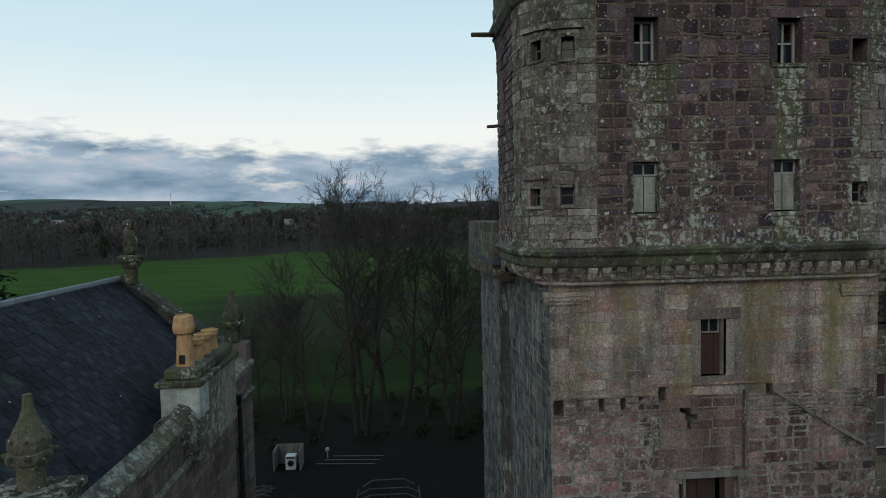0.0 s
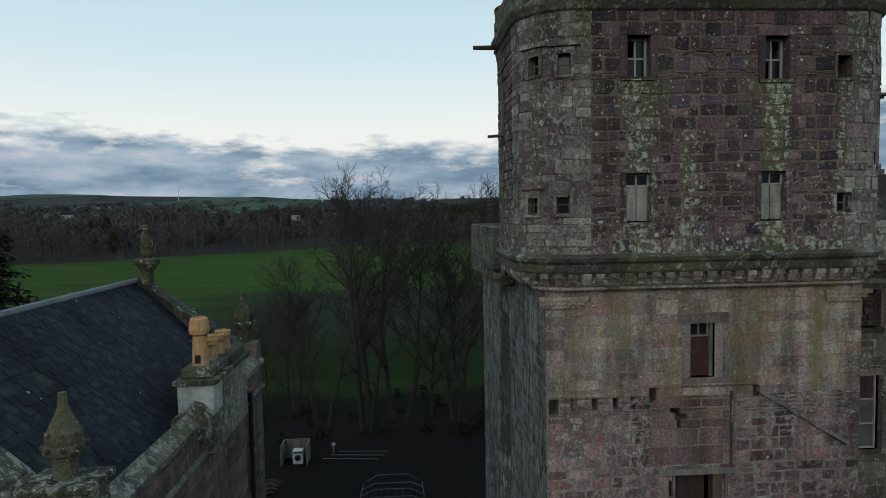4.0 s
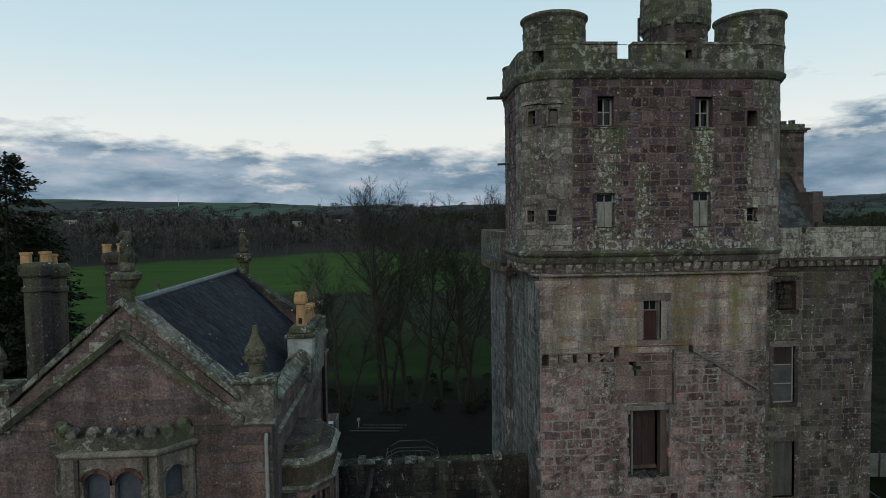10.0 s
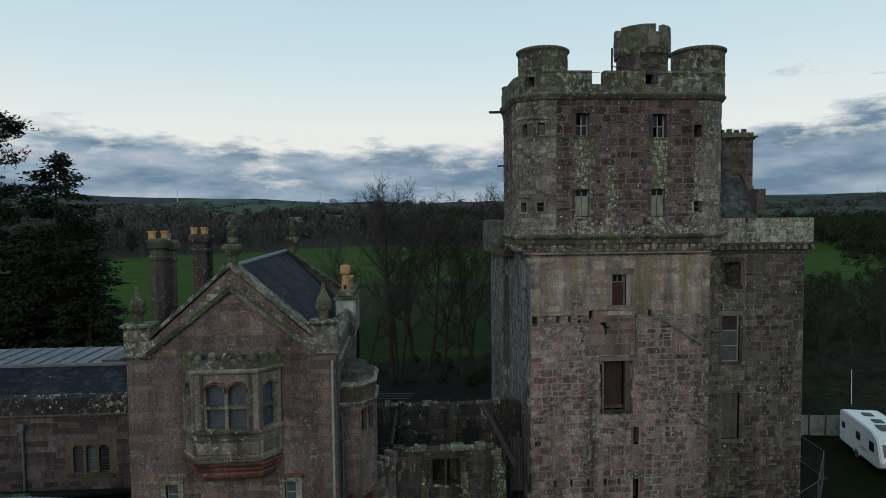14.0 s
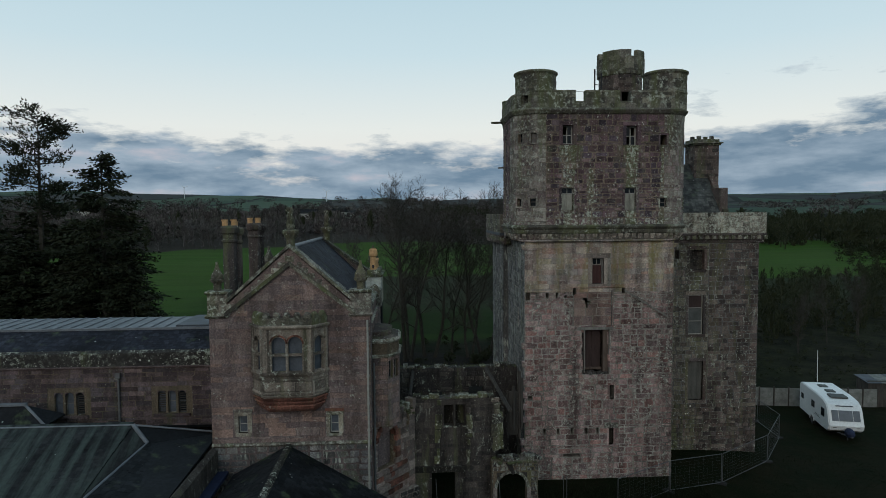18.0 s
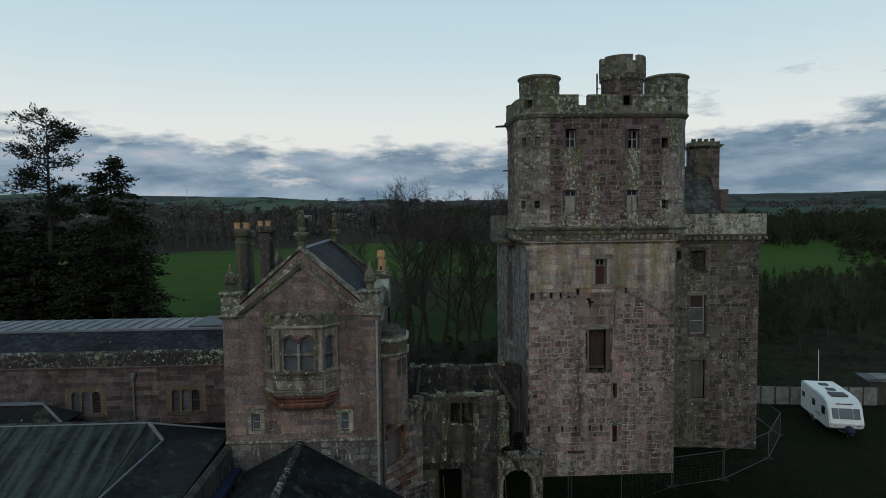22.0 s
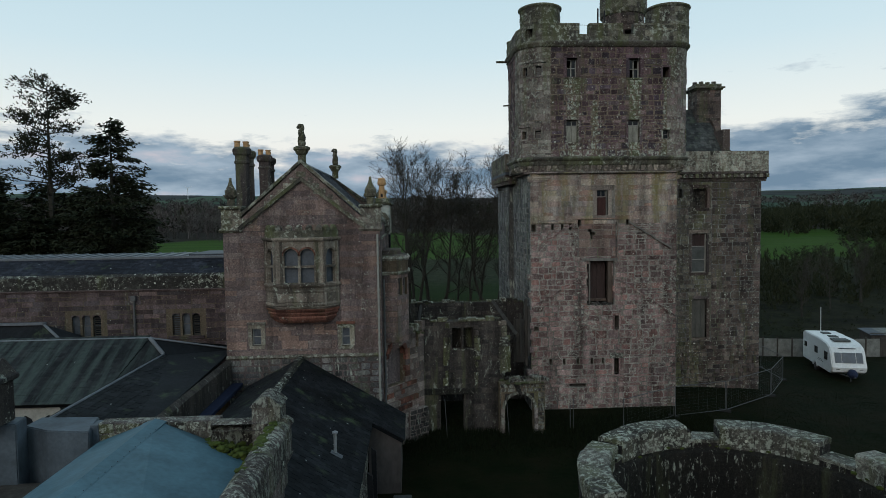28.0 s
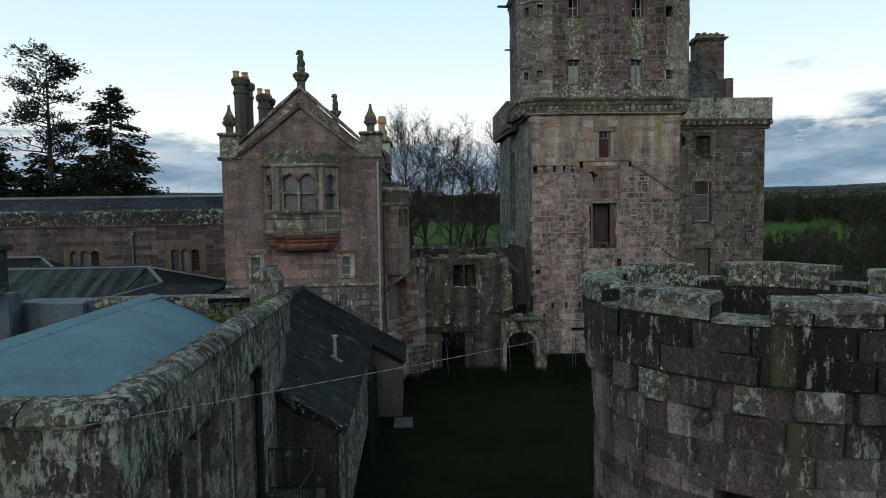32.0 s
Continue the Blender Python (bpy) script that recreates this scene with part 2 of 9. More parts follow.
def slate_mat(name, colours, moss=0.2, rough=0.75, seed=0.0, runs=(1, 1, 1), mosscol=(0.045, 0.06, 0.03)):
    m, nt, b = nodes(name, rough)
    b.inputs["Specular IOR Level"].default_value = 0.15
    n = len(colours)
    col = ramp_of(nt, chance(nt), [(i / n, c) for i, c in enumerate(colours)], hard=True)
    at = place(nt, shift=(seed, 0, seed))
    grain = noise_at(nt, at, 6, 6, 0.65)
    col = mixed(nt, 1, col, ramp_of(nt, grain, [(0.3, grey(0.6)), (0.72, grey(1.35))]), "MULTIPLY")
    stain = ramp_of(nt, noise_at(nt, at, 0.55, 7, 0.68), [(0.36, grey(0.45)), (0.6, grey(1.25))])
    col = mixed(nt, 1, col, stain, "MULTIPLY")
    green = ramp_of(nt, noise_at(nt, place(nt, runs, (seed, 1, 2)), 0.9, 6, 0.6), [(0.62 - 0.25 * moss, grey(0)), (0.78 - 0.22 * moss, grey(0.8))])
    col = mixed(nt, green, col, mixed(nt, grain, mosscol, tuple(2.2 * c for c in mosscol)))
    v = nt.nodes.new("ShaderNodeTexVoronoi")
    v.inputs["Scale"].default_value = 1.5
    nt.links.new(at, v.inputs["Vector"])
    spot = maths(nt, "LESS_THAN", v.outputs["Distance"], maths(nt, "MULTIPLY", noise_at(nt, at, 2.1, 2), 0.10))
    col = mixed(nt, maths(nt, "MULTIPLY", spot, 0.6), col, (0.4, 0.42, 0.4))
    nt.links.new(col, b.inputs["Base Color"])
    bumped(nt, b, noise_at(nt, at, 30, 5), 0.3, 0.01)
    return m


def leaf_mat(name, a, c, rough=0.8):
    m, nt, b = nodes(name, rough)
    b.inputs["Specular IOR Level"].default_value = 0.1
    nt.links.new(ramp_of(nt, chance(nt), [(0, a), (1, c)]), b.inputs["Base Color"])
    return m


MORTAR = stone_mat("brown_lime_mortar", [(0.15, 0.118, 0.082), (0.17, 0.132, 0.092)], 0.4, 0.4, 0.2)
PALEMORTAR = stone_mat("pale_lime_mortar", [(0.55, 0.5, 0.44), (0.5, 0.455, 0.4)], 0.5, 0.3, 0.1, 0.8, 2.0)
UPMORTAR = stone_mat("buff_crumbling_mortar", [(0.235, 0.185, 0.14), (0.205, 0.16, 0.12)], 0.5, 0.35, 0.2, 0.6, 5.0)
RUNS = ((7.3, 0.6, 19.6), (11.1, 0.6, 19.6), (13.1, 0.4, 19.6), (5.0, 0.9, 19.7), (14.3, 0.6, 19.7), (8.8, 0.3, 18.2))
UPPER = stone_mat("dark_weathered_sandstone", [(0.1186, 0.0745, 0.0827), (0.1407, 0.0878, 0.0926), (0.0963, 0.0711, 0.0869), (0.1704, 0.1101, 0.1107), (0.1239, 0.0923, 0.0967), (0.1821, 0.1245, 0.1234)], 0.4, 0.1, 0.85, 0.6, vary=1.2, runs=RUNS, band=(14.9, 16.4), flakes=5.5)
ROUNDS = stone_mat("pale_mossy_ashlar", [(0.2742, 0.2375, 0.2053), (0.2257, 0.1894, 0.1696), (0.3021, 0.2727, 0.2353), (0.2333, 0.1751, 0.1649)], 0.75, 0.35, 0.6, 0.7, 3.0, vary=0.9, cover=0.3, flakes=6.0)
WINGPARAPET = stone_mat("white_crusted_ashlar", [(0.3281, 0.2891, 0.2344), (0.2656, 0.2265, 0.1875), (0.3906, 0.3515, 0.2891)], 1.0, 0.35, 0.5, 0.85, 4.0, vary=0.9, cover=0.7, flakes=6.0)
MIDDLE = stone_mat("red_and_buff_sandstone", [(0.3978, 0.2510, 0.2029), (0.3702, 0.2856, 0.2606), (0.3549, 0.3030, 0.2743), (0.4040, 0.3319, 0.2386), (0.3426, 0.2510, 0.2193), (0.4224, 0.3088, 0.2633), (0.4899, 0.3956, 0.3210), (0.3733, 0.2827, 0.2467), (0.4101, 0.3059, 0.2496)], 0.6, 0.3, 0.5, 0.78, 7.0, gold=0.8, vary=0.35, cover=0.15, flakes=5.0)
INFILL = stone_mat("brown_red_infill_blocks", [(0.235, 0.16, 0.14), (0.265, 0.19, 0.16), (0.21, 0.15, 0.14), (0.25, 0.155, 0.13)], 0.4, 0.3, 0.4, 0.6, 9.0, vary=0.4)
LOWER = stone_mat("grey_pink_rubble", [(0.2824, 0.1810, 0.1671), (0.2766, 0.1864, 0.1772), (0.3111, 0.1985, 0.1839), (0.2956, 0.1634, 0.1449), (0.2801, 0.1974, 0.1896), (0.3433, 0.2381, 0.2185), (0.2456, 0.1535, 0.1460)], 0.75, 0.25, 0.6, 0.78, 11.0, vary=0.95, cover=0.3, flakes=5.0)
# lichened rubble; its blue-grey has the west sky's light on the side wall painted in
SIDEGREY = stone_mat("sky_tinted_lichened_rubble", [(0.1482, 0.1443, 0.1443), (0.1716, 0.1677, 0.1638), (0.1287, 0.1248, 0.1287), (0.1872, 0.1755, 0.1677)], 0.8, 0.3, 0.5, 0.7, 13.0, drip=0.16, flakes=7.0)
WINGSTONE = stone_mat("soot_dark_sandstone", [(0.1089, 0.0828, 0.0747), (0.1305, 0.1026, 0.0900), (0.0900, 0.0738, 0.0702), (0.1584, 0.1296, 0.1089), (0.1179, 0.0855, 0.0747)], 0.5, 0.45, 0.7, 0.6, 17.0)
OLIVEWING = stone_mat("olive_lichened_rubble", [(0.1518, 0.1334, 0.1058), (0.1288, 0.1104, 0.0920), (0.1702, 0.1518, 0.1196), (0.1426, 0.1150, 0.1012)], 0.6, 0.6, 0.5, 0.6, 19.0)
PARAPET = stone_mat("lichened_parapet_stone", [(0.1560, 0.1430, 0.1118), (0.1300, 0.1170, 0.0988), (0.1872, 0.1716, 0.1326), (0.1092, 0.0962, 0.0832)], 0.75, 0.75, 0.45, 0.6, 23.0)
COPING = stone_mat("dark_lichened_coping", [(0.1560, 0.1404, 0.1092), (0.1235, 0.1105, 0.0884), (0.1950, 0.1716, 0.1365)], 0.9, 0.55, 0.9, 0.7, 27.0, cover=0.5)
CORBELSTONE = stone_mat("grimy_mossed_corbels", [(0.3570, 0.2989, 0.2538), (0.2856, 0.2401, 0.2072), (0.4403, 0.3797, 0.3160)], 0.6, 0.6, 0.5, 0.8, 25.0)
MANSION = stone_mat("red_ashlar", [(0.2088, 0.1516, 0.1377), (0.2430, 0.1701, 0.1506), (0.1857, 0.1423, 0.1377), (0.2606, 0.1747, 0.1451), (0.2199, 0.1691, 0.1552), (0.1737, 0.1321, 0.1266)], 0.4, 0.2, 0.4, 0.62, 29.0, vary=0.5, cover=0.2, flakes=5.0)
PINNACLE = stone_mat("gold_lichened_finial_stone", [(0.085, 0.075, 0.06), (0.10, 0.09, 0.07)], 0.6, 0.6, 0.8, 0.7, 33.0, gold=0.45)
BAYSTONE = stone_mat("pale_buff_dressed_stone", [(0.2430, 0.2025, 0.1665), (0.2160, 0.1800, 0.1485), (0.2700, 0.2295, 0.1890)], 0.6, 0.35, 0.4, 0.7, 35.0)
DRESSED = stone_mat("buff_dressed_stone", [(0.235, 0.205, 0.17), (0.20, 0.175, 0.148), (0.26, 0.225, 0.18)], 0.9, 0.5, 0.5, 0.65, 31.0, cover=0.5, flakes=4.5)
PALEDRESSED = stone_mat("pale_pinkish_dressed_stone", [(0.36, 0.29, 0.25), (0.32, 0.26, 0.225), (0.40, 0.33, 0.28)], 0.4, 0.3, 0.4, 0.6, 38.0)
REDSTONE = stone_mat("fresh_red_sandstone", [(0.22, 0.094, 0.068), (0.20, 0.088, 0.064)], 0.3, 0.25, 0.2, 0.8, 37.0)
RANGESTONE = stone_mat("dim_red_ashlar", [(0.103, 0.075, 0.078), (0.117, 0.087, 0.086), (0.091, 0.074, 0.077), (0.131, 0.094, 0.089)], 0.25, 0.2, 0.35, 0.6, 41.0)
NICHESTONE = stone_mat("buff_pink_niche_stone", [(0.27, 0.215, 0.19), (0.24, 0.19, 0.17), (0.30, 0.24, 0.21), (0.26, 0.185, 0.16)], 0.55, 0.3, 0.5, 0.6, 39.0)
CRUSTED = stone_mat("white_crusted_coping", [(0.035, 0.031, 0.028), (0.048, 0.044, 0.036)], 0.85, 0.3, 0.9, 0.4, 43.0)
RUIN = stone_mat("wet_black_rubble", [(0.064, 0.056, 0.052), (0.076, 0.066, 0.059), (0.053, 0.048, 0.045), (0.092, 0.078, 0.069)], 0.5, 0.25, 0.5, 0.85, 47.0, drip=0.4, vary=0.6)
DRUM = stone_mat("blackened_drum_stone", [(0.172, 0.139, 0.141), (0.216, 0.175, 0.175), (0.139, 0.115, 0.117), (0.251, 0.210, 0.207), (0.191, 0.138, 0.141)], 0.6, 0.1, 0.4, 0.8, 53.0, drip=0.3, flakes=6.0)
DRUMTOP = stone_mat("black_parapet_blocks", [(0.045, 0.038, 0.036), (0.056, 0.045, 0.042), (0.038, 0.032, 0.031)], 0.6, 0.2, 0.45, 0.6, 59.0, drip=0.3, cover=0.25, flakes=8.0)
RUINSTRIP = stone_mat("green_stained_strip", [(0.11, 0.098, 0.075), (0.085, 0.078, 0.06)], 0.7, 0.9, 0.8, 0.8, 49.0, drip=0.4, cover=0.5)
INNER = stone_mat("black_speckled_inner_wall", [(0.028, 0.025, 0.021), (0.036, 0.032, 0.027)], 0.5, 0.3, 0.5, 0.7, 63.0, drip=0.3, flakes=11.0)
MERLON = stone_mat("pale_lichened_merlons", [(0.1435, 0.1353, 0.1132), (0.1107, 0.1025, 0.0861), (0.1763, 0.1640, 0.1394)], 0.9, 0.45, 0.6, 0.8, 61.0, cover=0.7, flakes=7.5)
HALL = stone_mat("streaked_hall_wall", [(0.111, 0.093, 0.085), (0.089, 0.076, 0.071), (0.136, 0.119, 0.104)], 0.95, 0.3, 0.7, 0.75, 67.0, drip=0.4, cover=0.42, flakes=7.0)
HALLWALL = stone_mat("pinkish_streaked_rubble", [(0.22, 0.178, 0.162), (0.19, 0.158, 0.148), (0.25, 0.212, 0.194), (0.208, 0.164, 0.147)], 0.75, 0.15, 0.6, 0.7, 71.0, drip=0.35)
SLATE = slate_mat("blue_grey_slate", [(0.016, 0.018, 0.026), (0.020, 0.022, 0.031), (0.014, 0.0155, 0.022), (0.028, 0.031, 0.042), (0.018, 0.019, 0.026)], 0.1)
SLATEPALE = slate_mat("grey_weathered_slate", [(0.055, 0.058, 0.056), (0.07, 0.073, 0.07), (0.045, 0.048, 0.047), (0.085, 0.088, 0.082)], 0.3, seed=3.0)
SLATEDARK = slate_mat("dark_wet_slate", [(0.0080, 0.0092, 0.0108), (0.0112, 0.0124, 0.0144), (0.0064, 0.0076, 0.0092), (0.0160, 0.0176, 0.0200)], 0.15, seed=5.0)
SLATEGREEN = slate_mat("algae_streaked_slate", [(0.0149, 0.0166, 0.0174), (0.0200, 0.0213, 0.0221), (0.0119, 0.0132, 0.0145)], 0.75, seed=9.0, runs=(2.6, 0.22, 0.22), mosscol=(0.03, 0.04, 0.036))
LEAD = plain_mat("weathered_lead", (0.12, 0.13, 0.143), 0.55, 0.0, 0.25, 2.0)
LEADBOX = plain_mat("blue_grey_lead_cladding", (0.06, 0.076, 0.092), 0.6, 0.0, 0.35, 1.5)
LEADDARK = plain_mat("dull_lead_sheet", (0.052, 0.06, 0.072), 0.6, 0.0, 0.3, 1.5)
TEAL = plain_mat("faded_teal_sheet_roof", (0.055, 0.115, 0.145), 0.6, 0.0, 0.22, 1.1, 0.08)
RENDERED = plain_mat("stained_pinkish_render", (0.075, 0.064, 0.06), 0.9, 0.0, 0.45, 0.9, 0.3, 0.5)
WOODOLD = plain_mat("silvered_timber", (0.15, 0.14, 0.125), 0.85, 0.0, 0.4, 4.0, 0.4, 0.2)
WOODDARK = plain_mat("rotten_dark_timber", (0.045, 0.04, 0.035), 0.9, 0.0, 0.4, 4.0, 0.4, 0.2)
POSTWOOD = plain_mat("brown_weathered_post", (0.085, 0.062, 0.05), 0.85, 0.0, 0.4, 4.0, 0.4, 0.2)
SHUTTER = plain_mat("flaking_white_shutters", (0.24, 0.235, 0.20), 0.75, 0.0, 0.35, 6.0, 0.2, 0.3)
WHITEPAINT = plain_mat("old_white_paint", (0.27, 0.265, 0.24), 0.7, 0.0, 0.2, 5.0, 0.1)
REDBOARD = plain_mat("dark_red_board", (0.055, 0.024, 0.022), 0.8, 0.0, 0.3, 3.0, 0.2, 0.3)
BOARDING = plain_mat("red_brown_board", (0.042, 0.027, 0.025), 0.8, 0.0, 0.3, 3.0, 0.2, 0.3)
SHEETING = plain_mat("grey_window_board", (0.068, 0.073, 0.07), 0.75, 0.0, 0.3, 2.0, 0.1)
DIMBOARD = plain_mat("grey_brown_boards", (0.07, 0.068, 0.06), 0.8, 0.0, 0.35, 3.0, 0.2, 0.3)
IRON = plain_mat("black_cast_iron", (0.02, 0.02, 0.022), 0.5, 0.3, 0.3, 5.0, 0.1)
FLUE = plain_mat("bright_galvanised_flue", (0.30, 0.305, 0.31), 0.5, 0.3, 0.2, 8.0, 0.05)
STEEL = plain_mat("galvanised_steel", (0.09, 0.094, 0.098), 0.6, 0.5, 0.2, 8.0, 0.05)
PIPEGREY = plain_mat("grey_painted_pipe", (0.10, 0.10, 0.10), 0.6, 0.0, 0.25, 6.0, 0.05)
POT = plain_mat("buff_clay", (0.42, 0.25, 0.12), 0.85, 0.0, 0.3, 6.0, 0.2)
WHITEWASH = plain_mat("flaking_whitewash", (0.34, 0.36, 0.33), 0.9, 0.0, 0.45, 3.0, 0.4)
MOSS = plain_mat("cushion_moss", (0.045, 0.06, 0.011), 0.95, 0.0, 0.6, 5.0, 0.9)
TURF = plain_mat("dead_grass_turf", (0.055, 0.06, 0.028), 0.95, 0.0, 0.6, 6.0, 0.8)
CARAVAN = plain_mat("white_caravan_panel", (0.590, 0.607, 0.607), 0.35, 0.0, 0.06, 1.2, 0.02, spec=0.5)
NAVY = plain_mat("navy_cover_cloth", (0.015, 0.022, 0.05), 0.8, 0.0, 0.3, 6.0, 0.3)
RUBBER = plain_mat("black_rubber", (0.02, 0.02, 0.02), 0.85, 0.0, 0.2, 6.0, 0.1)
CONCRETE = plain_mat("pale_concrete_panel", (0.15, 0.155, 0.145), 0.9, 0.0, 0.35, 2.0, 0.2)
ROPE = plain_mat("pale_rope", (0.2, 0.2, 0.18), 0.9, 0.0, 0.2, 9.0, 0.1)
BARK = plain_mat("wet_grey_bark", (0.032, 0.03, 0.024), 0.95, 0.0, 0.4, 4.0, 0.5)
TWIGS = plain_mat("bare_twigs", (0.04, 0.036, 0.03), 0.95, 0.0, 0.4, 2.0, 0.0)
NEEDLES = leaf_mat("dark_needles", (0.010, 0.0135, 0.007), (0.027, 0.032, 0.017))


def wood_mat():
    """Leafless woods: each clump its own brown, grey or greenish tone."""
    m, nt, b = nodes("winter_woodland_twigs", 0.95)
    b.inputs["Specular IOR Level"].default_value = 0.05
    tone = noise_at(nt, place(nt, (1, 0.5, 0)), 0.11, 3, 0.7)
    col = ramp_of(nt, tone, [(0.3, (0.02, 0.023, 0.021)), (0.42, (0.05, 0.044, 0.041)), (0.5, (0.09, 0.08, 0.079)), (0.58, (0.04, 0.044, 0.034)), (0.7, (0.115, 0.10, 0.098))])
    col = mixed(nt, 1, col, ramp_of(nt, chance(nt), [(0, grey(0.45)), (1, grey(1.5))]), "MULTIPLY")
    nt.links.new(col, b.inputs["Base Color"])
    return m


WOODLAND = wood_mat()
LAWN = leaf_mat("dark_grass_blades", (0.004, 0.007, 0.003), (0.012, 0.017, 0.006))
SCRUB = leaf_mat("dark_scrub", (0.012, 0.016, 0.008), (0.032, 0.036, 0.018))


def glass_mat():
    m, nt, b = nodes("old_window_glass", 0.12)
    b.inputs["Base Color"].default_value = (0.012, 0.015, 0.018, 1)
    b.inputs["Specular IOR Level"].default_value = 0.2
    bumped(nt, b, noise_at(nt, place(nt), 3, 2), 0.08, 0.02)
    return m


GLASS = glass_mat()
# pale blue-grey base colour stands in for the sky mirrored in the panes
SKYGLASS = plain_mat("sky_grey_panes", (0.075, 0.085, 0.10), 0.25, 0.0, 0.25, 2.5, 0.05, spec=0.5)


def ground_mat():
    """Meadow in two greens, bare earth by the ruin, hill pasture far off greyed for haze."""
    m, nt, b = nodes("meadow_and_yard", 0.95)
    b.inputs["Specular IOR Level"].default_value = 0.05
    at = place(nt)
    sep = nt.nodes.new("ShaderNodeSeparateXYZ")
    nt.links.new(at, sep.inputs[0])
    fine, broad = noise_at(nt, at, 2.2, 7, 0.7), noise_at(nt, at, 0.05, 4)
    # lawn tones, far darker than the meadow's, with brownish patches
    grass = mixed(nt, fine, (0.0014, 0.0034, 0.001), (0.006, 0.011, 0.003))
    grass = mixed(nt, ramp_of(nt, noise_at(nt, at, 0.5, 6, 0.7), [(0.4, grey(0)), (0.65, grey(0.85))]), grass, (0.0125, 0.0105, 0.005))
    field = mixed(nt, fine, (0.017, 0.048, 0.004), (0.038, 0.084, 0.010))
    field = mixed(nt, 1, field, ramp_of(nt, noise_at(nt, place(nt, (0.15, 1, 1)), 0.16, 6, 0.7), [(0.3, grey(0.6)), (0.7, grey(1.3))]), "MULTIPLY")
    field = mixed(nt, ramp_of(nt, broad, [(0.35, grey(0)), (0.65, grey(0.55))]), field, (0.034, 0.055, 0.011))
    rough_grass = mixed(nt, ramp_of(nt, noise_at(nt, at, 0.3, 8, 0.75), [(0.38, grey(0)), (0.62, grey(1))]), (0.004, 0.005, 0.0025), mixed(nt, noise_at(nt, at, 0.07, 3), (0.009, 0.018, 0.004), (0.03, 0.023, 0.017)))
    y = maths(nt, "ADD", sep.outputs["Y"], maths(nt, "MULTIPLY", noise_at(nt, at, 0.12, 3), 14))
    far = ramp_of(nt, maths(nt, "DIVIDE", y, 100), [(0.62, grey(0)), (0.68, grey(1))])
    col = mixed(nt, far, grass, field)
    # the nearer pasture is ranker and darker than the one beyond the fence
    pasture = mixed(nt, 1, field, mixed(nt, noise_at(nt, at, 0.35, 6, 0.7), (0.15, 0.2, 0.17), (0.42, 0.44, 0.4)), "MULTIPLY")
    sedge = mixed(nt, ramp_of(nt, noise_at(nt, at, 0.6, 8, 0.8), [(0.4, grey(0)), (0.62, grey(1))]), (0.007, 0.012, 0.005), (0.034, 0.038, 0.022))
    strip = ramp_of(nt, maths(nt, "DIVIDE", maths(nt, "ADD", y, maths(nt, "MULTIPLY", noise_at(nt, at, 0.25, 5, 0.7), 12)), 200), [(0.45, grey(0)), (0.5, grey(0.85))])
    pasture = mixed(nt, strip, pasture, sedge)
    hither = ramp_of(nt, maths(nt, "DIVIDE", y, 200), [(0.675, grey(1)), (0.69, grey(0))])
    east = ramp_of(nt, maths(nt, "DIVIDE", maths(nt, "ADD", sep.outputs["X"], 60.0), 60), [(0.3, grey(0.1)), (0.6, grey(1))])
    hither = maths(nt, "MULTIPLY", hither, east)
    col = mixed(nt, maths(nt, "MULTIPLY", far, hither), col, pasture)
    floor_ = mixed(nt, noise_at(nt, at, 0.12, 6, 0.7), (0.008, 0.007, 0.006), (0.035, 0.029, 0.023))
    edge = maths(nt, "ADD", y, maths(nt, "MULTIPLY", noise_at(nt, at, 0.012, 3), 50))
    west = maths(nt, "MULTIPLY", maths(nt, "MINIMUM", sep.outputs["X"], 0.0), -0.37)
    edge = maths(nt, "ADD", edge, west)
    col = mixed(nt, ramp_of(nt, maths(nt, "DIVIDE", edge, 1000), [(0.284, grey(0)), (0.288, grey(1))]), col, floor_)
    v = nt.nodes.new("ShaderNodeTexVoronoi")
    v.inputs["Scale"].default_value = 0.0042
    nt.links.new(place(nt, (1, 0.45, 0)), v.inputs["Vector"])
    # far field colours carry a slight blue-grey haze of distance
    patch = ramp_of(nt, maths(nt, "FRACT", maths(nt, "MULTIPLY", v.outputs["Color"], 3.7)), [(0, (0.03, 0.034, 0.034)), (0.3, (0.036, 0.06, 0.042)), (0.55, (0.042, 0.044, 0.042)), (0.8, (0.05, 0.078, 0.052))], hard=True)
    hill = ramp_of(nt, maths(nt, "DIVIDE", y, 1000), [(0.56, grey(0)), (0.62, grey(1))])
    # hedges between the far fields
    hedge = nt.nodes.new("ShaderNodeTexVoronoi")
    hedge.feature = "DISTANCE_TO_EDGE"
    hedge.inputs["Scale"].default_value = 0.0042
    nt.links.new(place(nt, (1, 0.45, 0)), hedge.inputs["Vector"])
    patch = mixed(nt, maths(nt, "LESS_THAN", hedge.outputs["Distance"], 0.03), patch, (0.014, 0.017, 0.015))
    col = mixed(nt, hill, col, patch)
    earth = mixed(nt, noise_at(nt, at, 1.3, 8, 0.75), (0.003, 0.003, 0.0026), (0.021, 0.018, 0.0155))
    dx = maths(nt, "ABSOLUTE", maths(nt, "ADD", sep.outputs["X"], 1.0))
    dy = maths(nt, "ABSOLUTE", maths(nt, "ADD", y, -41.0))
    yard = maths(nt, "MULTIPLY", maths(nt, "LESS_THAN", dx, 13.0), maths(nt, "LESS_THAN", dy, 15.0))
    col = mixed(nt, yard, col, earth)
    side = maths(nt, "MULTIPLY", maths(nt, "GREATER_THAN", sep.outputs["X"], 34.0), maths(nt, "GREATER_THAN", y, 36.0))
    side = maths(nt, "MULTIPLY", side, maths(nt, "LESS_THAN", y, 330.0))
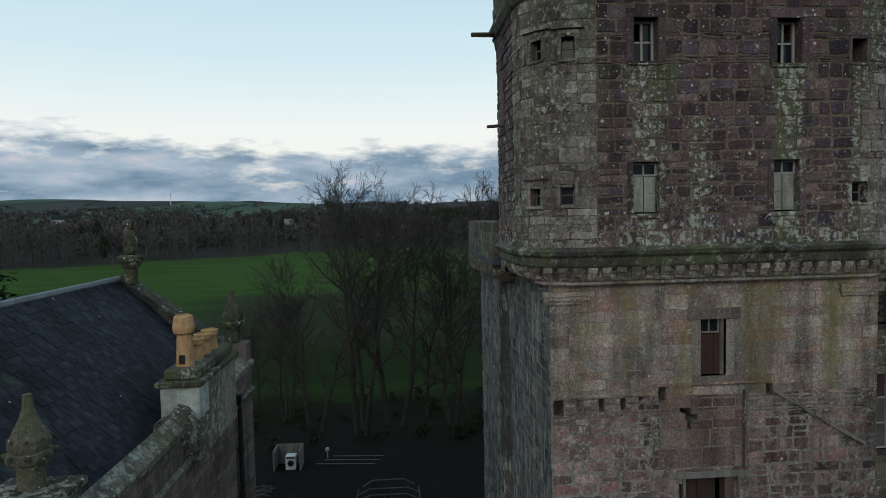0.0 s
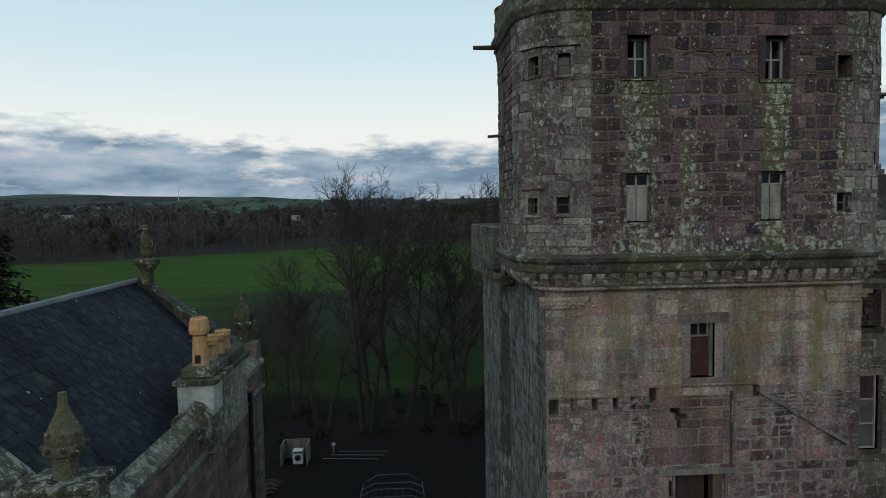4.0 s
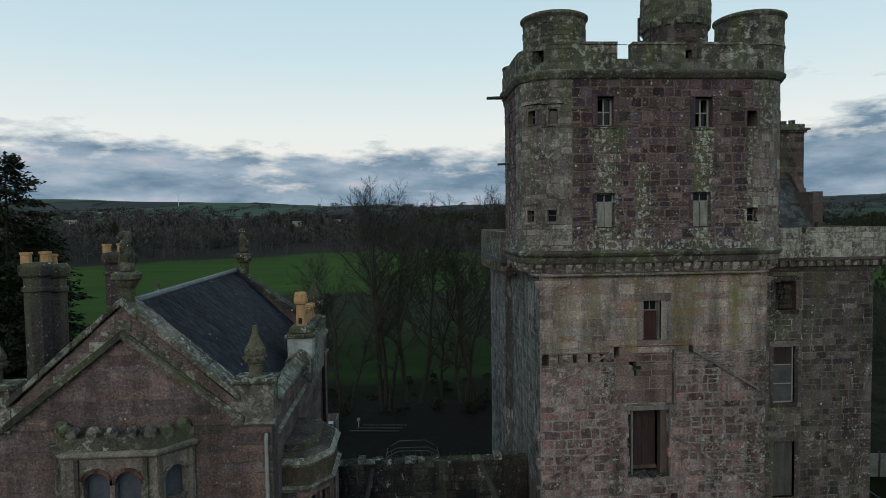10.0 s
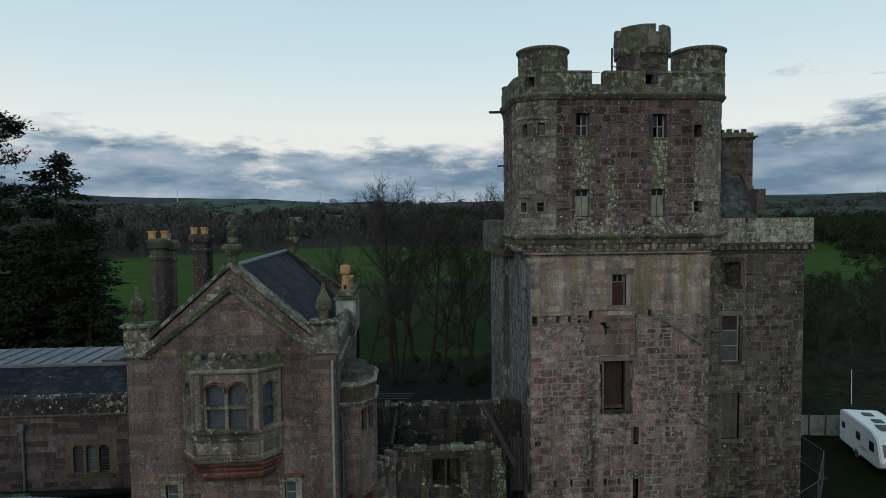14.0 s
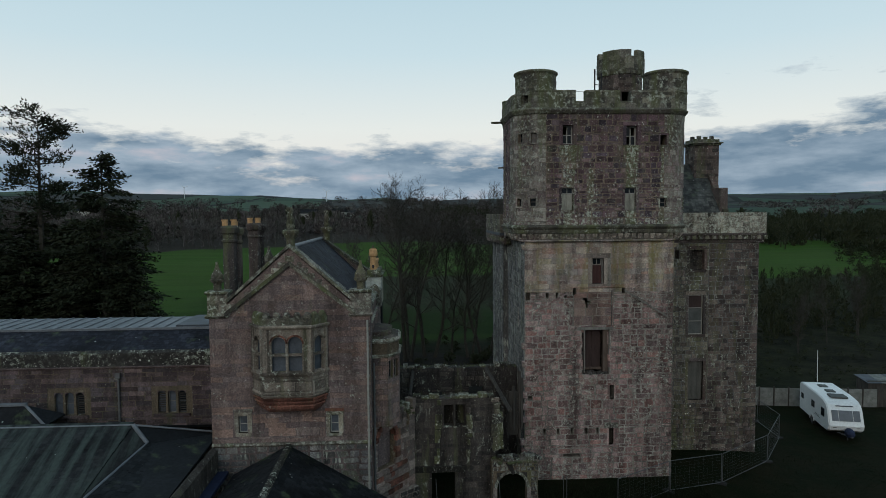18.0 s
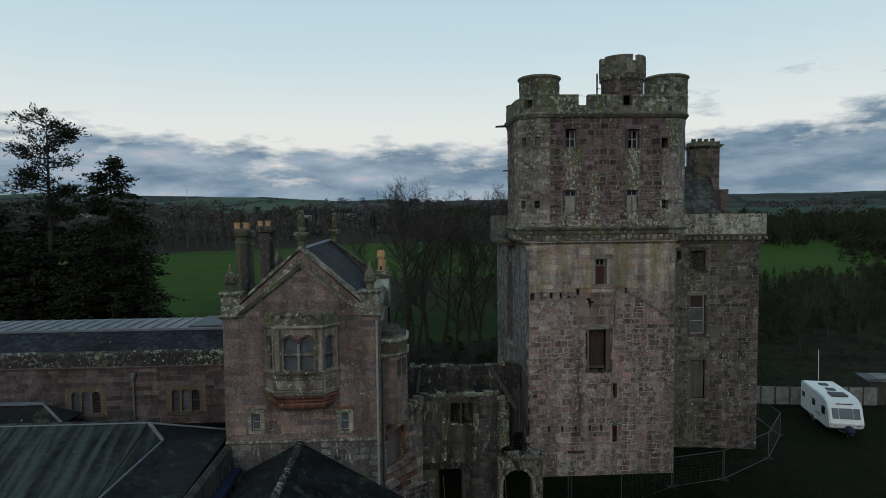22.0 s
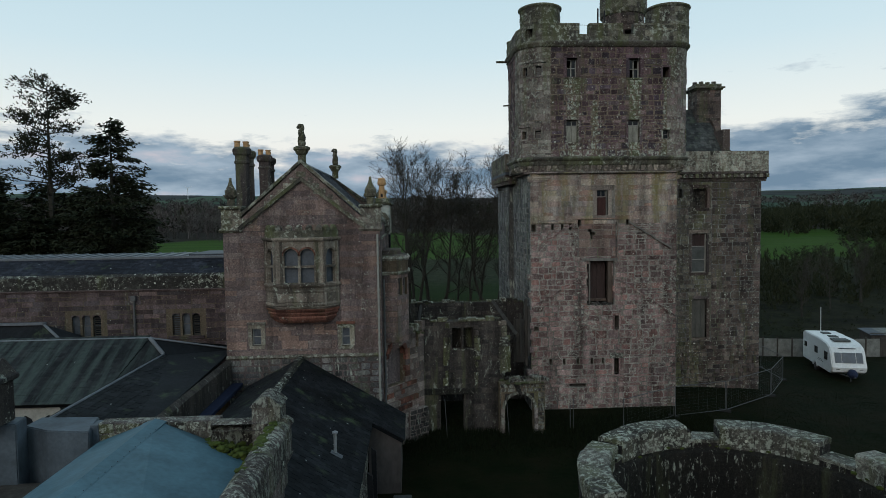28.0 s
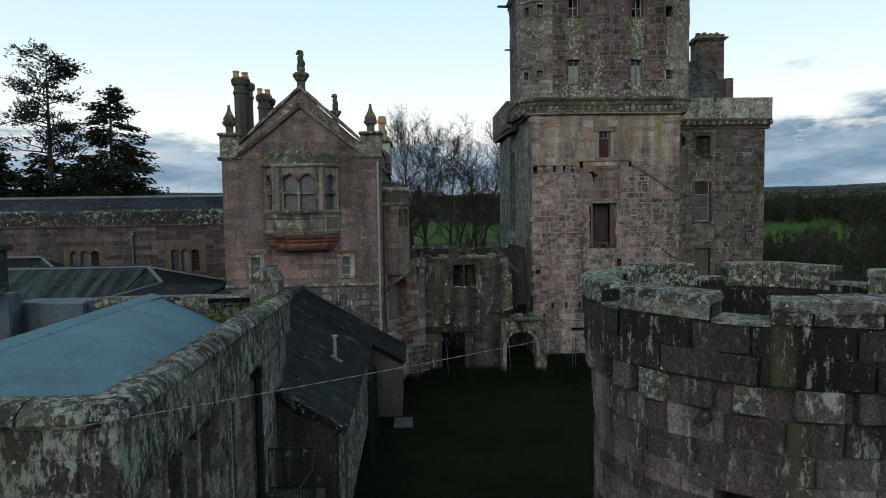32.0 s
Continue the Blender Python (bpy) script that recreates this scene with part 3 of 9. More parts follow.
    near = maths(nt, "LESS_THAN", y, maths(nt, "ADD", 55.0, maths(nt, "MULTIPLY", noise_at(nt, at, 0.03, 3), 130)))
    col = mixed(nt, maths(nt, "MULTIPLY", side, near), col, rough_grass)
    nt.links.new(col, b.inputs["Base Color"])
    bumped(nt, b, fine, 0.8, 0.08)
    return m


GROUND = ground_mat()

# ---- building tools ----
def thing(name, label, category, at=(0, 0, 0), group="", kind=""):
    ob = new(name)
    ob.empty_display_size = 0.2
    ob.location = at
    return tagged(ob, label, category, group, kind)


def mesh_of(name, bm, mat):
    me = bpy.data.meshes.new(name)
    bm.to_mesh(me)
    bm.free()
    me.materials.append(mat)
    return me


def part(name, bm, mat, parent=None, label=""):
    """Links a bmesh, built in world coordinates, as one mesh under a thing or part."""
    ob = new(name, mesh_of(name, bm, mat))
    if parent:
        ob.parent = parent
        p, shift = parent, Vector((0, 0, 0))
        while p:
            shift += p.location
            p = p.parent
        ob.location = -shift
    return tagged(ob, label)


def solo(name, bm, mat, label, category, group="", kind=""):
    return tagged(part(name, bm, mat), label, category, group, kind)


def box(bm, x0, x1, y0, y1, z0, z1, bevel=0.0):
    v = [bm.verts.new((x, y, z)) for z in (z0, z1) for x, y in ((x0, y0), (x1, y0), (x1, y1), (x0, y1))]
    fs = [bm.faces.new([v[i] for i in q]) for q in ((3, 2, 1, 0), (4, 5, 6, 7), (0, 1, 5, 4), (1, 2, 6, 5), (2, 3, 7, 6), (3, 0, 4, 7))]
    if bevel:
        bmesh.ops.bevel(bm, geom=list({e for f in fs for e in f.edges}), offset=bevel, segments=1, affect="EDGES")
    return v


def mbox(bm, m, x0, x1, y0, y1, z0, z1):
    for v in box(bm, x0, x1, y0, y1, z0, z1):
        v.co = m @ v.co


def prism(bm, poly, axis, lo, hi):
    """A polygon in the two other axes, drawn out along axis."""
    put = {"x": lambda a, b, c: (c, a, b), "y": lambda a, b, c: (a, c, b), "z": lambda a, b, c: (a, b, c)}[axis]
    p = [bm.verts.new(put(a, b, lo)) for a, b in poly]
    q = [bm.verts.new(put(a, b, hi)) for a, b in poly]
    n = len(poly)
    bm.faces.new(p)
    bm.faces.new(q[::-1])
    for i in range(n):
        bm.faces.new((p[i], q[i], q[(i + 1) % n], p[(i + 1) % n]))
    bmesh.ops.recalc_face_normals(bm, faces=bm.faces[-n - 2:])


def lathe(bm, cx, cy, profile, n=24, a0=0.0, a1=360.0):
    full = a1 - a0 >= 360
    steps = n if full else n + 1
    rings = [[bm.verts.new((cx + r * math.cos(radians(a0 + (a1 - a0) * i / n)), cy + r * math.sin(radians(a0 + (a1 - a0) * i / n)), z)) for i in range(steps)] for r, z in profile]
    for a, b in zip(rings, rings[1:]):
        for i in range(n):
            j = (i + 1) % steps
            bm.faces.new((a[i], a[j], b[j], b[i]))
    return rings


def tube(bm, p, q, r0, r1, n=6, caps=True):
    p, q = Vector(p), Vector(q)
    m = (q - p).to_track_quat("Z", "Y").to_matrix()
    rings = [[bm.verts.new(c + m @ Vector((r * math.cos(2 * math.pi * i / n), r * math.sin(2 * math.pi * i / n), 0))) for i in range(n)] for c, r in ((p, r0), (q, r1))]
    for i in range(n):
        bm.faces.new((rings[0][i], rings[0][(i + 1) % n], rings[1][(i + 1) % n], rings[1][i]))
    if caps:
        bm.faces.new(rings[0][::-1])
        bm.faces.new(rings[1])


def sheet(bm, *pts, thick=0.08):
    """A flat slab from a polygon, thickened downwards along its normal."""
    top = [bm.verts.new(p) for p in pts]
    f = bm.faces.new(top)
    f.normal_update()
    nrm = f.normal if f.normal.z > 0 else -f.normal
    low = [bm.verts.new(Vector(p) - nrm * thick) for p in pts]
    bm.faces.new(low[::-1])
    n = len(pts)
    for i in range(n):
        bm.faces.new((top[i], low[i], low[(i + 1) % n], top[(i + 1) % n]))
    bmesh.ops.recalc_face_normals(bm, faces=bm.faces[-n - 2:])


class Path:
    """A wall line seen from above: straight runs and arcs; the outside lies to the right of the way it goes."""

    def __init__(self, *runs):
        self.runs = []
        self.length = 0.0
        for run in runs:
            if run[0] == "l":
                n = math.hypot(run[3] - run[1], run[4] - run[2])
            else:
                n = run[3] * radians(abs(run[5] - run[4]))
            self.runs.append((self.length, n, run))
            self.length += n

    def at(self, u):
        for start, n, run in self.runs:
            if u <= start + n + 1e-6 or run is self.runs[-1][2]:
                k = (u - start) / n
                if run[0] == "l":
                    dx, dy = (run[3] - run[1]) / n, (run[4] - run[2]) / n
                    return run[1] + dx * (u - start), run[2] + dy * (u - start), dy, -dx
                a = radians(run[4] + (run[5] - run[4]) * k)
                s = 1 if run[5] > run[4] else -1
                return run[1] + run[3] * math.cos(a), run[2] + run[3] * math.sin(a), s * math.cos(a), s * math.sin(a)

    def split_at_corners(self, u0, u1):
        """The stretch from u0 to u1, parted where straight runs meet."""
        cuts = [b[0] for a, b in zip(self.runs, self.runs[1:]) if a[2][0] == b[2][0] == "l" and u0 + 0.02 < b[0] < u1 - 0.02]
        ends = [u0, *cuts, u1]
        return list(zip(ends, ends[1:]))

    def point(self, u, d, v):
        x, y, nx, ny = self.at(u)
        return (x - nx * d, y - ny * d, v)

    def pose_at(self, u, v=0.0):
        """A pose at the wall's face: x along it, y inwards, z up."""
        x, y, nx, ny = self.at(u)
        return Matrix(((-ny, -nx, 0, x), (nx, -ny, 0, y), (0, 0, 1, v), (0, 0, 0, 1)))

    def curved(self, u0, u1, step=0.3):
        out = []
        for start, n, run in self.runs:
            a, b = max(u0, start), min(u1, start + n)
            if b - a > 1e-6:
                k = max(1, math.ceil((b - a) / step)) if run[0] == "a" else 1
                out += [a + (b - a) * i / k for i in range(k + 1)]
        return out


def straight(x0, y0, x1, y1):
    return Path(("l", x0, y0, x1, y1))


def core(path, u0, u1, v0, v1, thick, holes=()):
    """A wall with true thickness and openings that go through it."""
    bm = bmesh.new()
    us = sorted({round(u, 4) for u in [u0, u1, *path.curved(u0, u1), *(h[0] for h in holes), *(h[1] for h in holes)] if u0 <= u <= u1})
    vs = sorted({round(v, 4) for v in [v0, v1, *(h[2] for h in holes), *(h[3] for h in holes)] if v0 <= v <= v1})
    made = {}

    def vert(i, d, j):
        if (i, d, j) not in made:
            made[i, d, j] = bm.verts.new(path.point(us[i], d, vs[j]))
        return made[i, d, j]

    def solid(i, j):
        if not (0 <= i < len(us) - 1 and 0 <= j < len(vs) - 1):
            return False
        u, v = (us[i] + us[i + 1]) / 2, (vs[j] + vs[j + 1]) / 2
        return not any(h[0] < u < h[1] and h[2] < v < h[3] for h in holes)

    for i in range(len(us) - 1):
        for j in range(len(vs) - 1):
            if not solid(i, j):
                continue
            a, b, c, d = (i, j), (i + 1, j), (i + 1, j + 1), (i, j + 1)
            bm.faces.new([vert(p, 0, q) for p, q in (a, b, c, d)])
            bm.faces.new([vert(p, thick, q) for p, q in (d, c, b, a)])
            for (p, q), (r, s), free in ((a, b, solid(i, j - 1)), (b, c, solid(i + 1, j)), (c, d, solid(i, j + 1)), (d, a, solid(i - 1, j))):
                if not free:
                    bm.faces.new((vert(r, 0, s), vert(p, 0, q), vert(p, thick, q), vert(r, thick, s)))
    return bm


def unit_pieces(kind, n, jitter, inset, mid):
    """Block shapes one unit wide and high, back at y = 0 and face at y = -1."""
    rnd = random.Random(kind)
    out = []
    for _ in range(n):
        def ring(k, y):
            return [(sx * k + rnd.uniform(-jitter, jitter), y, sz * k + rnd.uniform(-jitter, jitter)) for sx, sz in ((-1, -1), (1, -1), (1, 1), (-1, 1))]
        a = ring(0.5, 0.0)
        b = [(x, mid, z) for x, _, z in a]
        c = [(x * (1 - inset), -1 + rnd.uniform(-0.12, 0.12), z * (1 - inset * 1.6)) for x, _, z in a]
        faces = [(8, 9, 10, 11)]
        for o in (0, 4):
            faces += [(o + i, o + (i + 1) % 4, o + 4 + (i + 1) % 4, o + 4 + i) for i in range(4)]
        out.append((a + b + c, faces))
    return out


def field_stones(kind, n, cut, jitter, inset, mid):
    """Rounded uneven stones: the corners knocked off."""
    rnd = random.Random(kind)
    out = []
    for _ in range(n):
        a = []
        for sx, sz, flip in ((-1, -1, 0), (1, -1, 1), (1, 1, 0), (-1, 1, 1)):
            c, e = rnd.uniform(*cut), rnd.uniform(*cut)
            two = [(sx * (0.5 + rnd.uniform(-jitter, 0)), sz * (0.5 - c)), (sx * (0.5 - e), sz * (0.5 + rnd.uniform(-jitter, 0)))]
            a += two[::-1] if flip else two
        k = 1 - inset
        rings = [[(x, 0.0, z) for x, z in a], [(x * 0.99, mid, z * 0.99) for x, z in a], [(x * k, -1 + rnd.uniform(-0.15, 0.15), z * (1 - inset * 1.5)) for x, z in a]]
        faces = [tuple(range(16, 24))]
        for o in (0, 8):
            faces += [(o + i, o + (i + 1) % 8, o + 8 + (i + 1) % 8, o + 8 + i) for i in range(8)]
        out.append((rings[0] + rings[1] + rings[2], faces))
    return out


RUBBLE = field_stones("rubble", 24, (0.02, 0.2), 0.08, 0.06, -0.6)
IRREGULAR = field_stones("irregular", 16, (0.06, 0.26), 0.10, 0.05, -0.6)
ASHLAR = field_stones("ashlar", 8, (0.02, 0.07), 0.02, 0.035, -0.7)
SLATES = unit_pieces("slates", 6, 0.02, 0.02, -0.9)
SHARED = {}


def lay(name, mats, pieces, parent, mat, near, most, rest, level_ok=True):
    """Lays pieces at the matrices: the ones nearest to a point as parts of their own, the others joined."""
    if not mats:
        return
    mats = sorted(mats, key=lambda m: (m.translation - Vector(near)).length)
    shift, p = Vector((0, 0, 0)), parent
    while p:
        shift += p.location
        p = p.parent
    back = Matrix.Translation(-shift)
    rnd = random.Random(len(mats))
    for m in mats[:most]:
        k = rnd.randrange(len(pieces))
        key = (id(pieces), k, mat.name)
        if key not in SHARED:
            me = bpy.data.meshes.new(name)
            me.from_pydata(pieces[k][0], [], pieces[k][1])
            me.materials.append(mat)
            SHARED[key] = me
        ob = new(name, SHARED[key])
        ob.parent = parent
        ob.matrix_basis = back @ m
    left = mats[most:]
    if left:
        verts, faces = [], []
        for m in left:
            vs, fs = pieces[rnd.randrange(len(pieces))]
            o = len(verts)
            verts += [m @ Vector(v) for v in vs]
            faces += [tuple(o + i for i in f) for f in fs]
        me = bpy.data.meshes.new(rest)
        me.from_pydata([tuple(v - shift) for v in verts], [], faces)
        me.materials.append(mat)
        ob = new(rest, me)
        ob.parent = parent
        ob.location = (0, 0, 0)
        tagged(ob, kind="stuff")


def courses(v0, v1, height, edges, rnd):
    n = max(1, round((v1 - v0) / ((height[0] + height[1]) / 2)))
    cut = [rnd.uniform(*height) for _ in range(n)]
    k = (v1 - v0) / sum(cut)
    vs = [v0]
    for c in cut:
        vs.append(vs[-1] + c * k)
    for e in edges:
        if v0 < e < v1:
            i = min(range(len(vs)), key=lambda i: abs(vs[i] - e))
            if 0 < i < len(vs) - 1 and abs(vs[i] - e) < 0.14:
                vs[i] = e
            elif abs(vs[i] - e) > 0.03:
                vs = sorted(vs + [e])
    return sorted(vs)


def blocks(path, u0, u1, v0, v1, height=(0.22, 0.34), length=(0.3, 0.75), holes=(), span=None, depth=(0.02, 0.045), gap=0.022, seed=0, skip=0.0, wobble=0.35, broken=None):
    """Matrices for stones in courses on a wall line, stopping at openings and sloping edges."""
    rnd = random.Random(seed * 977 + 13)
    out = []
    if broken is None:
        broken = wobble >= 0.5
    if broken and not span:
        tall = courses(v0, v1, (0.55, 1.05), [e for h in holes for e in h[2:4]], rnd)
        for a, b in zip(tall, tall[1:]):
            u, i = u0, 0
            while u < u1 - 0.01:
                w = rnd.uniform(0.7, 2.2)
                if u1 - u - w < 0.6:
                    w = u1 - u
                i += 1
                out += blocks(path, u, u + w, a, b, height, length, holes, None, depth, gap, rnd.randrange(10 ** 6), skip, wobble, False)
                u += w
        return out
    vs = courses(v0, v1, height, [e for h in holes for e in h[2:4]], rnd)
    for a, b in zip(vs, vs[1:]):
        if b - a < 0.05:
            continue
        lo, hi = u0, u1
        if span:
            (p, q), (r, s) = span(a), span(b)
            lo, hi = max(p, r, u0), min(q, s, u1)
        free = [(lo, hi)]
        for h in holes:
            if h[2] < (a + b) / 2 < h[3]:
                free = [(x, y) for p, q in free for x, y in ((p, min(q, h[0])), (max(p, h[1]), q)) if y - x > 0.04]
        for p, q in [(x, y) for p, q in free for x, y in path.split_at_corners(p, q)]:
            u = p
            while u < q - 0.03:
                w = rnd.uniform(*length)
                if q - u - w < length[0] * 0.6:
                    w = q - u
                split = b - a > 0.2 and rnd.random() < 0.12 and w < 0.5
                for c, d in (((a, (a + b) / 2), ((a + b) / 2, b)) if split else ((a, b),)):
                    if rnd.random() < skip:
                        continue
                    x, y, nx, ny = path.at(u + w / 2)
                    sx, sy, sz = w - gap * rnd.uniform(0.6, 1.4), rnd.uniform(*depth), d - c - gap * rnd.uniform(0.6, 1.4)
                    t = rnd.uniform(-wobble, wobble) * 0.12
                    zz = (c + d) / 2 + rnd.uniform(-wobble, wobble) * 0.02
                    out.append(Matrix(((-ny * sx, -nx * sy, ny * t * sz, x), (nx * sx, -ny * sy, -nx * t * sz, y), (t * sx, 0, sz, zz), (0, 0, 0, 1))))
                u += w
    return out


def slating(o, along, up, rows_to, width_at, exposure=0.24, width=(0.2, 0.32), seed=0, thick=0.014, lift=0.0):
    """Matrices for slates on a slope: o the eave's start, along and up unit vectors, width_at(s) the run of each course."""
    rnd = random.Random(seed)
    o, along, up = Vector(o), Vector(along).normalized(), Vector(up).normalized()
    nrm = along.cross(up).normalized()
    if nrm.z < 0:
        nrm = -nrm
    out = []
    s = 0.0
    while s < rows_to:
        u, hi = width_at(s + exposure / 2)
        u -= rnd.uniform(0, 0.12)
        lo = u
        while u < hi - 0.03:
            w = min(rnd.uniform(*width), hi - u)
            c = o + along * (max(u, lo) + w / 2) + up * (s + exposure * 0.62) + nrm * (lift + 0.012)
            z = (up + nrm * -0.035).normalized() * (exposure * 1.35)
            x = along * (w - 0.008)
            n2 = x.normalized().cross(z.normalized())
            if n2.z < 0:
                n2 = -n2
            yv = -n2 * thick * rnd.uniform(0.7, 1.6)
            out.append(Matrix(((x.x, yv.x, z.x, c.x), (x.y, yv.y, z.y, c.y), (x.z, yv.z, z.z, c.z), (0, 0, 0, 1))))
            u += w
        s += exposure
    return out


QUEUE = []


# ---- ground, out to the hills ----
def smooth(a, b, x):
    k = min(1.0, max(0.0, (x - a) / (b - a)))
    return k * k * (3 - 2 * k)


def land(x, y):
    z = -0.75 - 0.95 * smooth(14, 30, x) * smooth(5, 24, y) + 0.5 * smooth(20, 40, y) * (1 - smooth(8, 25, x))
    z += 1.5 * smooth(60, 200, y) + 3.0 * smooth(150, 330, y)
    z += 9 * smooth(340, 820, y) + 8 * smooth(360, 1000, y) * smooth(140, -60, x - 0.1 * y)
    d = math.hypot(x, y)
    z += smooth(420, 1900, d) * (28 + 20 * noise.noise(Vector((x / 520, y / 700, 3.1))) + 7 * noise.noise(Vector((x / 170, y / 210, 1.7))))
    z += smooth(250, 1500, x) * smooth(300, 1800, y) * 12 * smooth(500, 2300, d)
    z += smooth(1500, 3000, d) * (24 + 14 * noise.noise(Vector((x / 800, y / 900, 8.2))))
    az = math.atan2(x, max(y, 1.0))
    ridge = 2 + 20 * smooth(0.05, -0.35, az) + 4 * smooth(0.36, 0.46, az) - 10 * smooth(0.52, 0.68, az)
    z += smooth(1500, 2600, d) * (ridge + 9 * noise.noise(Vector((az * 9, 0.4, 2.0))) + 5 * noise.noise(Vector((az * 31, 1.4, 2.0))))
    z += 0.12 * noise.noise(Vector((x / 6, y / 6, 0))) * smooth(4, 10, d) + 0.5 * noise.noise(Vector((x / 45, y / 45, 5))) * smooth(50, 120, d)
    return z


def build_ground():
    bm = bmesh.new()
    k = [math.sinh(i / 62 * 5.6) / math.sinh(5.6) for i in range(-62, 63)]
    xs = [4200 * v for v in k]
    ys = [15 + 4200 * v for v in k]
    grid = [[bm.verts.new((x, y, land(x, y))) for x in xs] for y in ys]
    for j in range(len(ys) - 1):
        for i in range(len(xs) - 1):
            f = bm.faces.new((grid[j][i], grid[j][i + 1], grid[j + 1][i + 1], grid[j + 1][i]))
            f.smooth = True
    solo("ground", bm, GROUND, "dark lawn, bright green meadow and haze-grey winter hills", "ground", kind="structure")


build_ground()

# ---- the tower house ----
G0 = -1.6
tower = thing("tower_house", "tall ruined red sandstone tower house with round corner turrets", "castle", (9.3, 20, G0))
tower_low = Path(("l", 4.75, 22.6, 4.75, 16.2), ("l", 4.75, 16.2, 13.9, 16.2), ("l", 13.9, 16.2, 13.9, 20.6))
FR = 6.4 - 4.75


def on_front(x0, x1, z0, z1):
    return (x0 + FR, x1 + FR, z0, z1)


MIDWIN, BIGWIN = on_front(8.88, 9.58, 11.31, 12.87), on_front(8.22, 10.0, 5.75, 8.5)
SLITS = [on_front(10.0, 10.28, 4.2, 5.09), on_front(9.98, 10.26, 1.38, 2.42), on_front(7.15, 8.22, 0.62, 0.86), on_front(8.3, 8.6, 10.28, 10.45), on_front(8.45, 8.78, 10.1, 10.28), on_front(8.5, 8.62, 9.85, 10.1)]
PUTLOGS = [on_front(x, x + 0.16, 10.45, 10.8) for x in (5.45, 6.05, 6.65, 7.15)] + [on_front(4.82, 5.1, 10.35, 10.8), on_front(7.7, 7.9, 10.6, 11.05), on_front(10.72, 10.9, 10.7, 11.1)]
PUTLOGS += [on_front(x, x + 0.16, 2.05, 2.45) for x in (5.9, 6.75, 7.6, 8.5, 9.2)] + [on_front(4.95, 5.25, 4.2, 4.5)]
side_slits = [(4.1, 4.35, 8.4, 9.6), (2.0, 2.3, 3.5, 5.0)]
lowholes = [MIDWIN, BIGWIN, *SLITS, *PUTLOGS]
low = part("lower_wall", core(tower_low, 0, tower_low.length, G0 - 0.5, 14.0, 0.9, lowholes + side_slits), PALEMORTAR, tower, "bare rubble wall with roof scars")
scar = [MIDWIN, BIGWIN, *SLITS, *PUTLOGS]
QUEUE.append(("stone", blocks(tower_low, FR + 4.75, FR + 13.9, 10.8, 14.0, (0.26, 0.42), (0.4, 0.95), scar + [on_front(8.64, 10.01, 11.03, 13.15)], depth=(0.002, 0.012), gap=0.008, seed=1), ASHLAR, low, MIDDLE, (9, 16, 12), 260, "facing_masonry"))
QUEUE.append(("stone", blocks(tower_low, FR + 4.75, FR + 13.9, G0, 10.8, (0.26, 0.5), (0.32, 0.85), scar + [on_front(7.75, 10.2, 8.78, 10.95)], depth=(0.002, 0.016), gap=0.034, seed=2, wobble=0.7), RUBBLE, low, LOWER, (9, 16, 8), 300, "facing_rubble"))
QUEUE.append(("stone", blocks(tower_low, FR + 7.75, FR + 10.2, 8.78, 10.8, (0.38, 0.58), (0.5, 1.1), SLITS[3:] + PUTLOGS, depth=(0.004, 0.02), gap=0.02, seed=72), ASHLAR, low, INFILL, (9, 16, 9), 30, "infill_blocks"))
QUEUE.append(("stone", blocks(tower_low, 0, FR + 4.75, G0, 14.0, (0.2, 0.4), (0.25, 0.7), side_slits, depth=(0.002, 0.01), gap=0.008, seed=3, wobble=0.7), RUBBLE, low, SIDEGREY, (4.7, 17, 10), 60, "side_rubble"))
QUEUE.append(("stone", blocks(tower_low, FR + 13.9, tower_low.length, G0, 14.0, (0.24, 0.34), (0.3, 0.7), (), seed=4), RUBBLE, low, LOWER, (13.9, 17, 10), 0, "return_rubble"))

# raised upper storeys with rounded corners
XL, XR, YF, RC, YB = 4.12, 14.8, 15.9, 1.5, 20.3
upper_path = Path(("l", XL, YB, XL, YF + RC), ("a", XL + RC, YF + RC, RC, 180, 270), ("l", XL + RC, YF, XR - RC, YF), ("a", XR - RC, YF + RC, RC, 270, 360), ("l", XR, YF + RC, XR, YB), ("l", XR, YB, XL, YB))
UA = YB - (YF + RC)
ARC = RC * math.pi / 2
UF = UA + ARC


def on_upper(x0, x1, z0, z1):
    return (UF + x0 - XL - RC, UF + x1 - XL - RC, z0, z1)


def on_arc(deg, w, z0, z1, right=False):
    u = (UF + XR - XL - 2 * RC if right else UA) + ARC * deg / 90
    return (u - w / 2, u + w / 2, z0, z1)


TOPWINS = [on_upper(6.96, 7.6, 19.66, 20.76), on_upper(10.78, 11.45, 19.58, 20.74)]
LOWWINS = [on_upper(6.93, 7.63, 15.74, 17.08), on_upper(10.72, 11.43, 15.72, 17.08)]
LOOPS = [on_arc(43, 0.34, 19.8, 20.4), on_arc(76, 0.34, 19.74, 20.36), on_arc(40, 0.34, 16.0, 16.56), on_arc(74, 0.36, 16.0, 16.54), on_upper(12.84, 13.25, 19.6, 20.2), on_upper(12.87, 13.28, 15.92, 16.46), on_arc(65, 0.3, 19.6, 20.2, True), on_arc(65, 0.3, 15.9, 16.45, True)]
SIDEWINS = [(UA - 2.3, UA - 1.75, 18.6, 20.3), (UA - 2.3, UA - 1.75, 15.3, 16.9)]
upholes = TOPWINS + LOWWINS + LOOPS + SIDEWINS
up = part("upper_wall", core(upper_path, 0, upper_path.length, 14.85, 21.45, 0.8, upholes), UPMORTAR, tower, "soot-dark upper storeys with lichen")
A1, A2 = UA + 0.2, UF + 0.35
